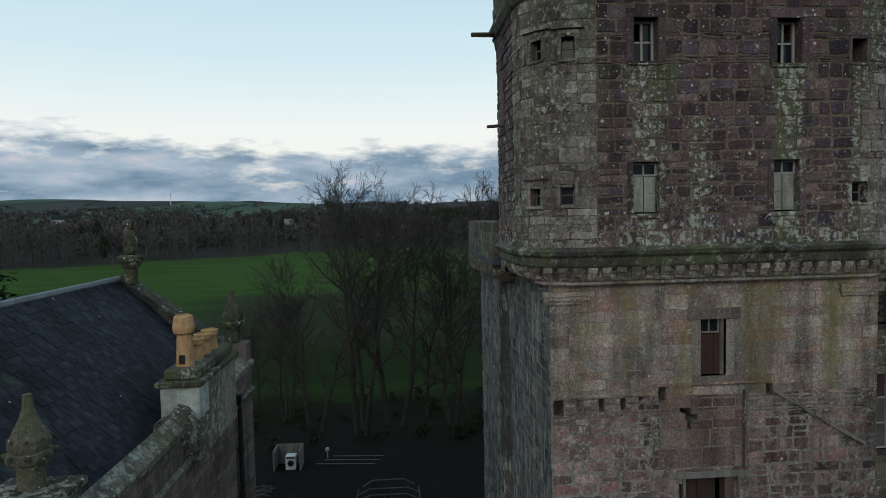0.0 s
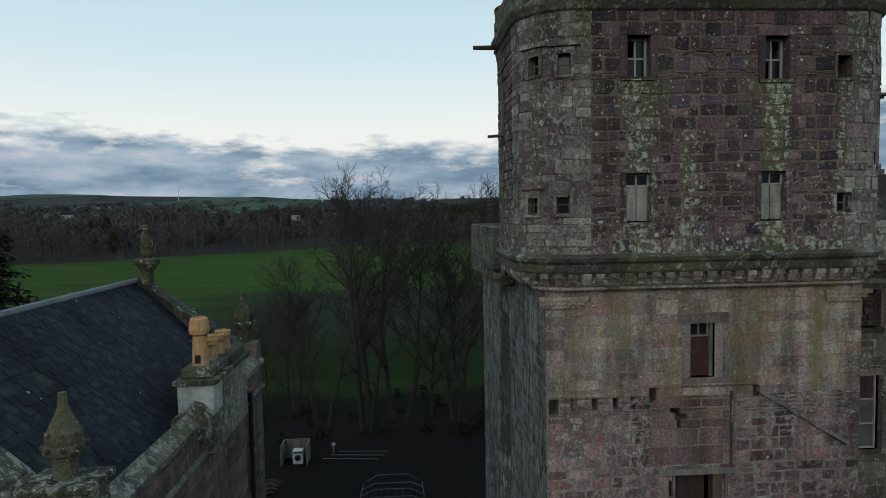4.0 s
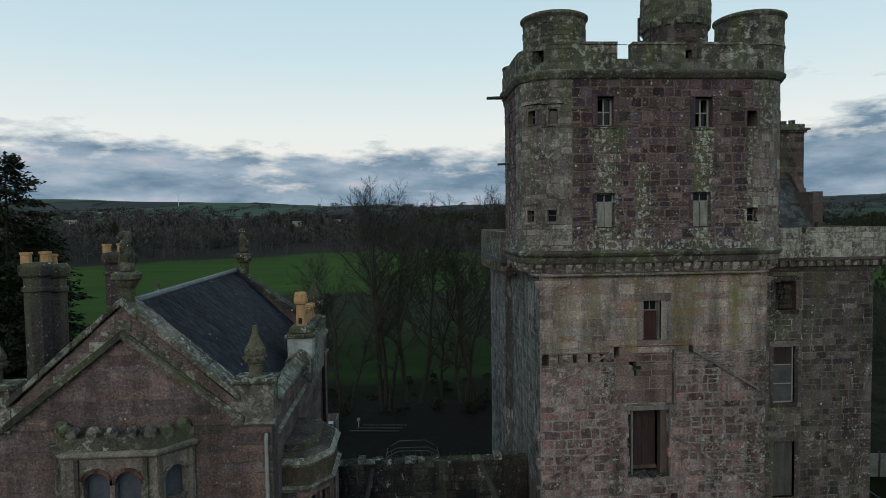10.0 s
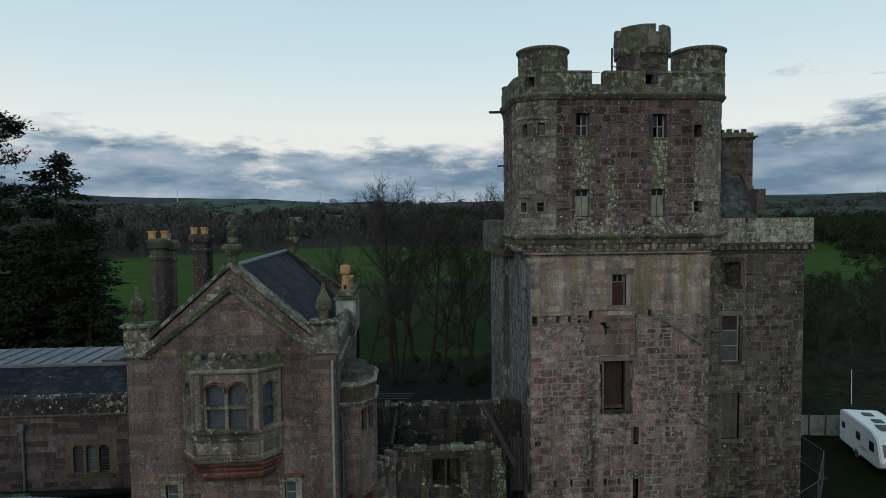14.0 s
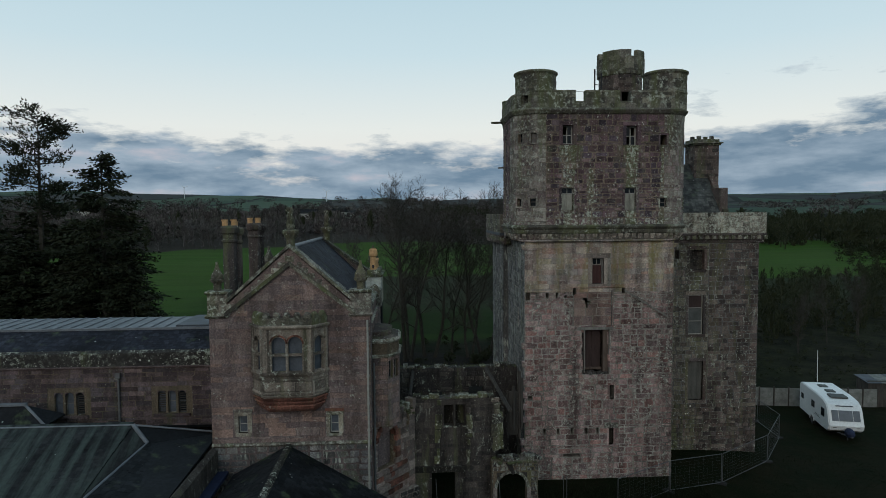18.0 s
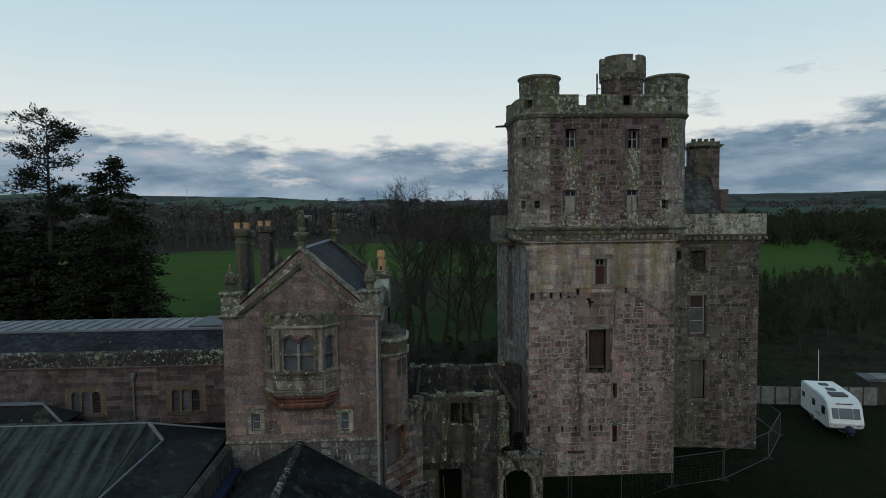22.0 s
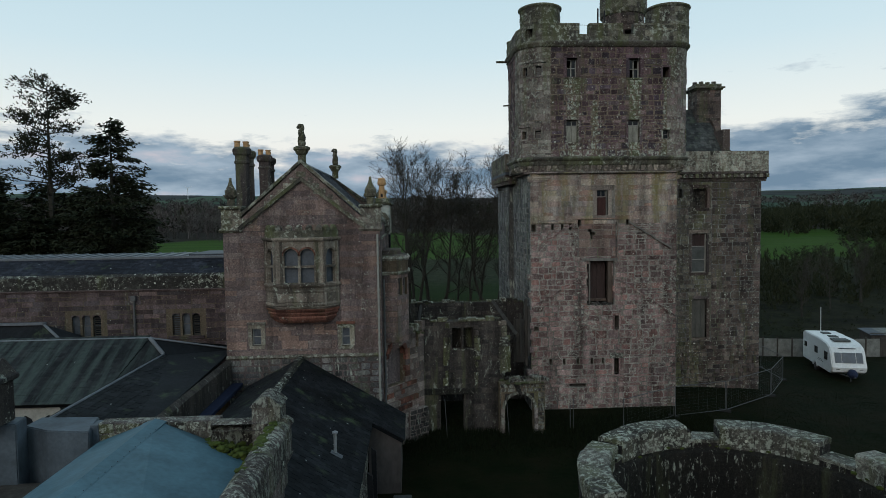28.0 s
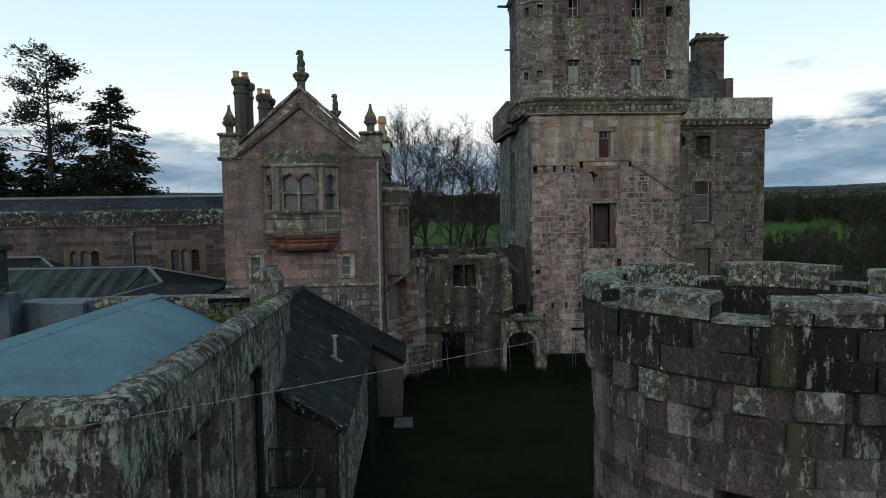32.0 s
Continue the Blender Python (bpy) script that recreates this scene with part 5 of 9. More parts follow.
for i in range(26):
    a = random.uniform(-0.85, 0.85)
    r = bmesh.ops.create_icosphere(bm, subdivisions=1, radius=random.uniform(0.07, 0.16))
    bmesh.ops.transform(bm, verts=r["verts"], matrix=f @ Matrix.Translation((a, random.uniform(0.02, 0.35), z0 + random.uniform(-0.04, 0.1))))
tagged(part("fallen_rubble", bm, RUIN, tower), kind="stuff")
bm = bmesh.new()
mbox(bm, tower_low.pose_at(SLITS[1][0] + 0.14), -0.42, 0.42, -0.07, 0.2, 2.42, 2.74)
part("white_lintel", bm, MERLON, tower)
for h in SLITS[:2]:
    surround(tower, tower_low, (h[0], h[1], h[2], h[3] - 0.01), 0.12, 0.03, LOWER, 0.1)


def raggle(x0, z0, x1, z1, mat, w=0.09, out=0.09):
    n = 9
    dx, dz = (x1 - x0) / n, (z1 - z0) / n
    k = math.hypot(dx, dz)
    for i in range(n):
        bm = bmesh.new()
        xa, za = x0 + dx * i, z0 + dz * i
        j = random.uniform(-0.02, 0.02)
        prism(bm, [(xa, za + j), (xa + dx * 0.97, za + dz * 0.97 + j), (xa + dx * 0.97, za + dz * 0.97 + w * k / abs(dx) + j), (xa, za + w * k / abs(dx) + j)], "y", 16.2 - out * random.uniform(0.7, 1.1), 16.25)
        part("raggle_stone", bm, mat, tower)


raggle(5.0, 9.42, 7.45, 10.75, LOWER)
raggle(10.85, 10.85, 13.55, 9.2, WOODOLD, 0.1, 0.12)
raggle(4.85, 5.7, 8.1, 7.45, LOWER)
raggle(10.15, 7.4, 13.8, 4.95, LOWER)
bm = bmesh.new()
box(bm, 4.85, 7.5, 16.12, 16.25, 10.87, 10.92)
box(bm, 7.5, 10.8, 16.12, 16.25, 11.09, 11.14)
part("ledge_course", bm, MIDDLE, tower)
bm = bmesh.new()
box(bm, 10.05, 10.11, 16.15, 16.25, 8.7, 10.9)
part("wall_chase", bm, RUIN, tower)

# rear corner bartizan and stone spouts
bart = Path(("a", 4.92, 20.6, 0.8, 90, 360))
bb1 = part("bartizan", core(bart, 0, bart.length, 21.5, 22.85, 0.25), PARAPET, tower)
QUEUE.append(("stone", blocks(bart, 0, bart.length, 21.5, 22.85, (0.28, 0.36), (0.3, 0.5), (), seed=79), ASHLAR, bb1, PARAPET, (4, 20, 22), 20, "bartizan_masonry"))
bm = bmesh.new()
lathe(bm, 4.92, 20.6, [(0.3, 20.55), (0.52, 20.65), (0.54, 20.85), (0.66, 20.92), (0.68, 21.12), (0.8, 21.2), (0.84, 21.45), (0.9, 21.52), (0.8, 21.58)], 24)
part("bartizan_corbel", bm, PARAPET, tower)
bm = bmesh.new()
lathe(bm, 4.92, 20.6, [(0.5, 22.85), (0.86, 22.85), (0.86, 22.93), (0.02, 23.0)], 24)
part("bartizan_cap", bm, PARAPET, tower)
bm = bmesh.new()
tube(bm, (4.5, 20.2, 21.55), (3.25, 19.8, 21.45), 0.09, 0.07, 6)
part("stone_spout", bm, WINGSTONE, tower)
bm = bmesh.new()
tube(bm, (4.2, 19.3, 18.55), (3.6, 19.2, 18.5), 0.06, 0.05, 6)
part("stone_spout", bm, WINGSTONE, tower)
bm = bmesh.new()
tube(bm, (10.1, 18.6, 22.0), (10.1, 18.6, 24.4), 0.04, 0.04, 6)
tube(bm, (10.1, 18.6, 23.4), (10.35, 19.4, 23.4), 0.03, 0.03, 5)
part("iron_ladder_post", bm, IRON, tower)
bm = bmesh.new()
tube(bm, (7.7, 16.1, 22.78), (8.4, 16.1, 22.76), 0.012, 0.012, 5)
part("gap_wire", bm, IRON, tower)
for x in (5.0, 13.2):
    bm = bmesh.new()
    for k, (w, z) in enumerate(((0.72, 13.72), (0.6, 13.6), (0.45, 13.5))):
        box(bm, x - w * 0.2 - 0.3, x + w + 0.2, 16.06 + 0.03 * k, 16.25, z - 0.11, z)
    part("stepped_corbel", bm, MIDDLE, tower)

# wing windows
for k, h in enumerate(WGS):
    surround(wing, wing_path, h, 0.2, 0.03, WINGSTONE, 0.2)
u0, u1, z0, z1 = WGS[0]
QUEUE.append(("stone", blocks(straight(13.9 + u0, 20.95, 13.9 + u1, 20.95), 0, u1 - u0, z0, z1, (0.2, 0.26), (0.25, 0.4), (), seed=90), RUBBLE, wb, RUIN, (17, 20, 12), 20, "blocking_masonry"))
boarding(wing, wing_path, WGS[0], 0.42, RUIN, 1, "blocking", 0.1)
u0, u1, z0, z1 = WGS[1]
boarding(wing, wing_path, (u0, u1, z0, z0 + 0.88), 0.16, SHEETING, 1)
boarding(wing, wing_path, (u0, u1, z0 + 0.88, z0 + 1.78), 0.164, SHEETING, 1)
boarding(wing, wing_path, (u0, u1, z0 + 1.78, z1), 0.17, BOARDING, 3)
casement(wing, wing_path, (u0, u1, z0, z1), 0.1, WHITEPAINT, 1, 3, 0.06, glazed=False)
u0, u1, z0, z1 = WGS[2]
boarding(wing, wing_path, (u0, u1, z0, z1), 0.15, DIMBOARD, 3)
bm = bmesh.new()
mbox(bm, wp2.pose_at(2.2), -0.28, 0.1, -0.02, 0.2, 14.9, 15.05)
mbox(bm, wp2.pose_at(2.35, 15.0) @ Matrix.Rotation(0.5, 4, "Y"), -0.05, 0.05, 0.1, 0.25, 0.0, 0.7)
part("leaning_stone", bm, WINGSTONE, wing)

# ---- the gabled house ----
GX0, GX1, GY, GB = -11.6, -4.05, 8.8, 20.3
RX = -7.8
house = thing("gabled_house", "red sandstone baronial gabled house with oriel bay", "house", (-7.8, 14, G0))
front = straight(GX0, GY, GX1, GY)


def gx(x0, x1, z0, z1):
    return (x0 - GX0, x1 - GX0, z0, z1)


BAYHOLE = gx(-9.3, -6.4, 8.3, 10.3)
SMALL = [gx(-10.34, -9.92, 5.25, 6.08), gx(-6.02, -5.6, 5.15, 6.04)]
fw = part("front_wall", core(front, 0, front.length, G0, 10.85, 0.7, [BAYHOLE, *SMALL]), MANSION, house)
QUEUE.append(("stone", blocks(front, 0, front.length, 4.75, 10.8, (0.16, 0.32), (0.45, 1.4), [gx(-9.6, -6.05, 6.25, 11.0), gx(-10.6, -9.7, 5.05, 6.3), gx(-6.25, -5.35, 4.95, 6.25)], depth=(0.004, 0.01), gap=0.005, seed=20), ASHLAR, fw, MANSION, (-7.8, 8, 9), 260, "facing_ashlar"))
QUEUE.append(("stone", blocks(front, 0, front.length, G0, 4.6, (0.26, 0.4), (0.4, 0.9), (), depth=(0.01, 0.03), gap=0.04, seed=21, wobble=0.6), IRREGULAR, fw, SIDEGREY, (-7.8, 8, 4), 60, "plinth_rubble"))
part("string_course", moulding(front, 0, front.length, [(-0.1, 4.58), (0.05, 4.58), (0.12, 4.66), (0.06, 4.76), (-0.1, 4.78)]), DRESSED, house)
# gable: inner field, raking string, outer shoulder and coping
bm = bmesh.new()
prism(bm, [(GX0, 10.85), (GX1, 10.85), (GX1, 11.5), (-4.98, 11.5), (RX, 14.05), (-10.65, 11.5), (GX0, 11.5)], "y", GY, GY + 0.6)
gw = part("gable_wall", bm, MANSION, house)
k = (13.2 - 10.85) / (10.8 - 7.8)
QUEUE.append(("stone", blocks(front, 0, front.length, 10.85, 13.0, (0.16, 0.3), (0.45, 1.2), (), span=lambda v: (RX - (13.1 - v) / k - GX0, RX + (13.1 - v) / k - GX0), depth=(0.004, 0.01), gap=0.005, seed=22), ASHLAR, gw, MANSION, (-7.8, 8, 12), 80, "gable_ashlar"))
k2 = (14.0 - 11.5) / (10.65 - 7.8)
for s in (-1, 1):
    rows = []
    for m in blocks(front, 0, front.length, 10.87, 13.95, (0.24, 0.3), (0.35, 0.6), (), span=lambda v: ((RX - (13.95 - v) / k2 - GX0 + 0.05) if v > 11.5 else 0, (RX + (13.95 - v) / k2 - GX0 - 0.05) if v > 11.5 else front.length), depth=(0.02, 0.04), seed=23):
        x, z = m.translation.x, m.translation.z
        if (x - RX) * s > 0 and z > 13.25 - k * abs(x - RX) + 0.12:
            rows.append(m)
    QUEUE.append(("stone", rows, ASHLAR, gw, DRESSED, (-7.8, 8, 13), 40, "shoulder_masonry"))
    bm = bmesh.new()
    for z, t, y in ((13.22, 0.16, 0.16), (13.36, 0.08, 0.1)):
        lo = (RX + s * 3.05, z - k * 3.05)
        prism(bm, [(RX, z), lo, (lo[0], lo[1] + t), (RX, z + t)], "y", GY - y, GY + 0.05)
    part("raking_string", bm, PARAPET, house)
    for i in range(7):
        bm = bmesh.new()
        a, b = 2.95 * i / 7, 2.95 * (i + 0.985) / 7
        j, g = random.uniform(-0.025, 0.025), random.uniform(-0.03, 0.03)
        prism(bm, [(RX + s * a, 14.08 - k2 * a), (RX + s * b, 14.08 - k2 * b), (RX + s * b, 14.27 + j - k2 * b), (RX + s * a, 14.27 + j - k2 * a)], "y", GY - 0.12 + g, GY + 0.72)
        bmesh.ops.bevel(bm, geom=bm.edges[:], offset=0.018, segments=1, affect="EDGES")
        part("coping_stone", bm, COPING, house)
    bm = bmesh.new()
    x0, x1 = (GX0 - 0.06, -10.72) if s < 0 else (-4.98, GX1 + 0.06)
    prism(bm, [(GY - 0.1, 10.86), (GY + 0.62, 10.86), (GY + 0.62, 11.95), (GY - 0.02, 11.95), (GY - 0.02, 11.0)], "x", x0, x1)
    part("corner_pier", bm, DRESSED, house)
    bm = bmesh.new()
    box(bm, x0 - 0.08, x1 + 0.08, GY - 0.16, GY + 0.7, 11.92, 12.06, 0.03)
    part("pier_cap", bm, COPING, house)
    part("eave_string", moulding(straight(x0 - 0.1, GY, x1 + 0.1 if s > 0 else x1 + 0.2, GY), 0, x1 - x0 + 0.15, [(-0.05, 10.75), (0.06, 10.78), (0.16, 10.88), (-0.05, 10.95)]), DRESSED, house)


def pinnacle(cx, cy, z, parent, scale=1.0, name="pinnacle"):
    bm = bmesh.new()
    s = scale
    lathe(bm, cx, cy, [(r * s, z + h * s) for r, h in ((0.22, 0), (0.22, 0.36), (0.25, 0.38), (0.24, 0.42), (0.34, 0.47), (0.37, 0.54), (0.36, 0.62), (0.31, 0.65), (0.335, 0.74), (0.33, 0.84), (0.26, 0.98), (0.18, 1.12), (0.12, 1.26), (0.085, 1.4), (0.075, 1.56), (0.08, 1.58), (0.01, 1.6))], 8)
    for i in range(8):
        t = 2 * math.pi * (i + 0.5) / 8
        for r, h, k in ((0.355, 0.6, 0.06), (0.31, 0.86, 0.03)):
            ball = bmesh.ops.create_icosphere(bm, subdivisions=1, radius=k * s)
            bmesh.ops.translate(bm, verts=ball["verts"], vec=(cx + r * s * math.cos(t), cy + r * s * math.sin(t), z + h * s))
    part(name, bm, PINNACLE, parent, "ribbed stone pinnacle")


pinnacle(-11.25, GY + 0.3, 12.05, house, 0.86)
pinnacle(-4.5, GY + 0.3, 12.05, house, 0.86)
pinnacle(-4.5, GB - 0.3, 12.0, house)
pinnacle(-11.2, GB - 0.3, 12.0, house)


def statue(cx, cy, z):
    """A plain seated beast on a moulded pedestal."""
    ob = thing("statue", "weathered carved stone beast seated on a moulded pedestal", "statue", (cx, cy, z), "gable statues")
    bm = bmesh.new()
    lathe(bm, cx, cy, [(0.2, z - 0.15), (0.2, z + 0.3), (0.26, z + 0.34), (0.34, z + 0.5), (0.4, z + 0.54), (0.4, z + 0.66), (0.3, z + 0.72), (0.02, z + 0.73)], 8)
    b = z + 0.7
    for dx, dz, rx, ry, rz in ((0.02, 0.16, 0.19, 0.24, 0.2), (0.05, 0.42, 0.16, 0.2, 0.3), (-0.01, 0.66, 0.15, 0.18, 0.28), (-0.05, 0.97, 0.14, 0.16, 0.14), (0.05, 0.9, 0.11, 0.15, 0.2), (-0.11, 0.25, 0.07, 0.16, 0.28), (-0.15, 0.93, 0.08, 0.09, 0.07)):
        r = bmesh.ops.create_icosphere(bm, subdivisions=2, radius=1.0)
        bmesh.ops.transform(bm, verts=r["verts"], matrix=Matrix.Translation((cx + dx, cy, b + dz)) @ Matrix.Diagonal((rx, ry, rz, 1)))
    me = mesh_of("statue", bm, PINNACLE)
    data = new("carved_figure", me)
    data.parent = ob
    data.location = -Vector(ob.location)
    return ob


statue(RX + 0.02, GY + 0.3, 14.2)
statue(-7.45, GB - 0.5, 14.1)

# side wall with wall-head parapet, rear gable, roof
side = straight(GX1, GY + 0.7, GX1, GB)
SW = [(4.5, 5.3, 7.4, 9.2), (8.6, 9.4, 7.4, 9.2)]
sw = part("side_wall", core(side, 0, side.length, G0, 11.2, 0.6, SW), MANSION, house)
QUEUE.append(("stone", blocks(side, 0, side.length, 0, 11.2, (0.17, 0.3), (0.45, 1.2), SW, depth=(0.004, 0.01), gap=0.006, seed=24), ASHLAR, sw, MANSION, (-4, 12, 10), 120, "side_ashlar"))
for a, b in ((0, 4.6), (7.9, side.length)):
    bm = bmesh.new()
    y0, y1 = GY + 0.7 + a, GY + 0.7 + b
    prism(bm, [(GX1 + 0.1, 11.18), (GX1 + 0.1, 11.3), (GX1 - 0.2, 11.55), (GX1 - 0.5, 11.3), (GX1 - 0.5, 11.18)], "y", y0, y1)
    part("side_coping", bm, DRESSED, house)
    part("side_string", moulding(side, a, b, [(-0.05, 10.3), (0.08, 10.34), (0.12, 10.44), (-0.05, 10.5)]), DRESSED, house)
bm = bmesh.new()
box(bm, GX0, GX0 + 0.6, GY + 0.6, GB, G0, 11.3)
part("west_wall", bm, MANSION, house)
bm = bmesh.new()
prism(bm, [(GX0, G0), (GX1 - 0.6, G0), (GX1, 11.4), (GX1, 11.95), (-4.9, 11.95), (RX, 14.1), (-10.7, 11.95), (GX0, 11.95), (GX0, G0)][:8], "y", GB - 0.6, GB)
part("rear_gable", bm, MANSION, house)
for s in (-1, 1):
    bm = bmesh.new()
    prism(bm, [(RX, 13.95), (RX + s * 3.3, 11.6), (RX + s * 3.3, 11.8), (RX, 14.18)], "y", GB - 0.75, GB + 0.1)
    part("rear_coping", bm, CRUSTED, house)
RIDGE, EAVE, EX = 14.05, 10.9, 3.3
bm = bmesh.new()
prism(bm, [(RX - EX, EAVE), (RX + EX, EAVE), (RX, RIDGE)], "y", GY + 0.6, GB - 0.6)
rf = part("slate_roof", bm, SLATEDARK, house)
for s, most in ((1, 300), (-1, 60)):
    upv = Vector((-s * EX, 0, RIDGE - EAVE))
    QUEUE.append(("slate", slating((RX + s * (EX + 0.03), GY + 0.65, EAVE), (0, 1, 0), upv, upv.length - 0.05, lambda v: (0, GB - GY - 1.35), 0.175, (0.17, 0.27), seed=25 + s), SLATES, rf, SLATE, (RX + s * 2, 13, 12), most, "slate_cover"))
bm = bmesh.new()
tube(bm, (RX, GY + 0.6, RIDGE + 0.03), (RX, GB - 0.6, RIDGE + 0.03), 0.11, 0.11, 8)
part("lead_ridge", bm, LEAD, house)
bm = bmesh.new()
for s in (1, -1):
    sheet(bm, (RX, GB - 1.0, RIDGE + 0.05), (RX, GB - 0.6, RIDGE + 0.06), (RX + s * EX, GB - 0.6, EAVE + 0.06), (RX + s * EX, GB - 1.0, EAVE + 0.05), thick=0.02)
part("lead_flashing", bm, LEAD, house)

# ---- bay window, chimneys, pots and pipes of the gabled house ----
BX0, BX1, BF = -9.62, -6.08, 8.02
bay_path = Path(("l", BX0, GY, -9.0, BF), ("l", -9.0, BF, -6.7, BF), ("l", -6.7, BF, BX1, GY))
bl = bay_path.length
s1 = math.hypot(-9.0 - BX0, GY - BF)
LIGHTS = [(s1 + 0.44, s1 + 1.08), (s1 + 1.2, s1 + 1.84), (0.28, 0.8), (bl - s1 + 0.16, bl - s1 + 0.72)]
bayh = [(a, b, 8.34, 9.98) for a, b in LIGHTS]
bay = part("bay_window", core(bay_path, 0, bl, 8.3, 10.35, 0.28, bayh), BAYSTONE, house, "canted stone oriel with arched lights")


def arch_head(parent, path, a, b, z, mat, d0=-0.03, d1=0.25):
    """A stone head that rounds off the top of a light."""
    f = path.pose_at((a + b) / 2)
    w = (b - a) / 2
    for s in (-1, 1):
        bm = bmesh.new()
        pts = [(s * w, z + 0.01)] + [(s * w * math.cos(t), z - w + w * math.sin(t)) for t in [radians(9 * i) for i in range(11)]] + [(0, z + 0.01)]
        lo = [bm.verts.new(f @ Vector((x, d0, y))) for x, y in pts]
        hi = [bm.verts.new(f @ Vector((x, d1, y))) for x, y in pts]
        n = len(pts)
        bm.faces.new(lo)
        bm.faces.new(hi[::-1])
        for i in range(n):
            bm.faces.new((lo[i], hi[i], hi[(i + 1) % n], lo[(i + 1) % n]))
        bmesh.ops.recalc_face_normals(bm, faces=bm.faces)
        part("arch_spandrel", bm, mat, parent)


for k, (a, b) in enumerate(LIGHTS):
    arch_head(bay, bay_path, a, b, 9.98, BAYSTONE)
    casement(bay, bay_path, (a, b, 8.34, 9.98), 0.16, LEADDARK, 1, 1, 0.03, "leaded_light", pane=SKYGLASS)
    bm = bmesh.new()
    f = bay_path.pose_at((a + b) / 2)
    w = (b - a) / 2
    mbox(bm, f, -w - 0.02, w + 0.02, -0.02, 0.2, 9.08, 9.18)
    part("transom", bm, BAYSTONE, bay)
    for i in range(9):
        bm = bmesh.new()
        t0, t1 = radians(20 * i), radians(20 * (i + 1))
        for r0, r1 in ((w + 0.03, w + 0.1),):
            q = [f @ Vector((r * math.cos(t), y, 9.98 - w + r * math.sin(t))) for y in (-0.05, 0.0) for r, t in ((r0, t0), (r1, t0), (r1, t1), (r0, t1))]
            v = [bm.verts.new(p) for p in q]
            for g in ((0, 1, 2, 3), (0, 4, 5, 1), (1, 5, 6, 2), (2, 6, 7, 3), (3, 7, 4, 0)):
                bm.faces.new([v[j] for j in g])
        bmesh.ops.recalc_face_normals(bm, faces=bm.faces)
        part("hood_stone", bm, REDSTONE if k < 2 else BAYSTONE, bay)
for u in (0.06, 0.2, s1 - 0.02, s1 + 0.3, bl - s1 + 0.02, bl - s1 - 0.32, bl - 0.16):
    bm = bmesh.new()
    mbox(bm, bay_path.pose_at(u), -0.05, 0.05, -0.07, 0.05, 8.3, 10.35)
    part("mullion_shaft", bm, BAYSTONE, bay)
part("bay_sill", moulding(bay_path, 0, bl, [(-0.3, 8.12), (0.02, 8.12), (0.1, 8.22), (0.12, 8.3), (-0.05, 8.36), (-0.3, 8.36)]), BAYSTONE, house)
part("bay_panel", moulding(bay_path, 0, bl, [(-0.4, 7.2), (0.0, 7.2), (0.0, 8.14), (-0.4, 8.14)]), BAYSTONE, house)
part("panel_roll", moulding(bay_path, 0, bl, [(-0.05, 7.26), (0.04, 7.28), (0.05, 7.36), (0.0, 7.4), (-0.05, 7.4)]), BAYSTONE, house)
part("panel_roll", moulding(bay_path, 0, bl, [(-0.05, 7.9), (0.03, 7.92), (0.04, 7.99), (-0.05, 8.02)]), BAYSTONE, house)
for u, w in ((s1 / 2, 0.36), (s1 + 0.42, 0.36), (s1 + 1.15, 0.33), (s1 + 1.88, 0.36), (bl - s1 / 2, 0.36)):
    bm = bmesh.new()
    mbox(bm, bay_path.pose_at(u), -w, w, -0.018, 0.05, 7.44, 7.86)
    bmesh.ops.bevel(bm, geom=bm.edges[:], offset=0.012, segments=1, affect="EDGES")
    part("carved_panel", bm, BAYSTONE, house)
for k, (o, z0, z1) in enumerate(((0.02, 7.1, 7.22), (-0.02, 6.92, 7.1), (-0.07, 6.74, 6.92), (-0.15, 6.54, 6.74), (-0.28, 6.4, 6.54))):
    part("bay_corbel", moulding(bay_path, 0.02 + 0.03 * k, bl - 0.02 - 0.03 * k, [(-0.75, z0), (o - 0.08, z0), (o + 0.05, (z0 + z1) / 2 + 0.05), (o + 0.05, z1), (-0.75, z1)]), REDSTONE if k else BAYSTONE, house)
part("bay_cornice", moulding(bay_path, 0, bl, [(-0.3, 10.33), (0.03, 10.33), (0.16, 10.42), (0.18, 10.5), (-0.3, 10.56)]), BAYSTONE, house)
part("bay_parapet", core(bay_path, 0, bl, 10.5, 10.85, 0.25), PARAPET, house, "mossy bay parapet with carved cresting")
for i in range(9):
    u = 0.25 + (bl - 0.5) * i / 8
    bm = bmesh.new()
    f = bay_path.pose_at(u)
    mbox(bm, f, -0.14, 0.14, -0.03, 0.24, 10.85, 10.98)
    r = bmesh.ops.create_icosphere(bm, subdivisions=2, radius=1)
    bmesh.ops.transform(bm, verts=r["verts"], matrix=f @ Matrix.Translation((0, 0.1, 11.0)) @ Matrix.Diagonal((0.15, 0.15, 0.13, 1)))
    part("cresting_block", bm, PARAPET, house)
bm = bmesh.new()
prism(bm, [(BX0 + 0.2, GY), (-8.95, BF + 0.2), (-6.75, BF + 0.2), (BX1 - 0.2, GY)], "z", 10.55, 10.6)
part("bay_roof", bm, MOSS, house)
bm = bmesh.new()
box(bm, -11.0, -4.7, GY + 0.75, GY + 4, 7.9, 8.0)
part("room_floor", bm, WOODDARK, house)
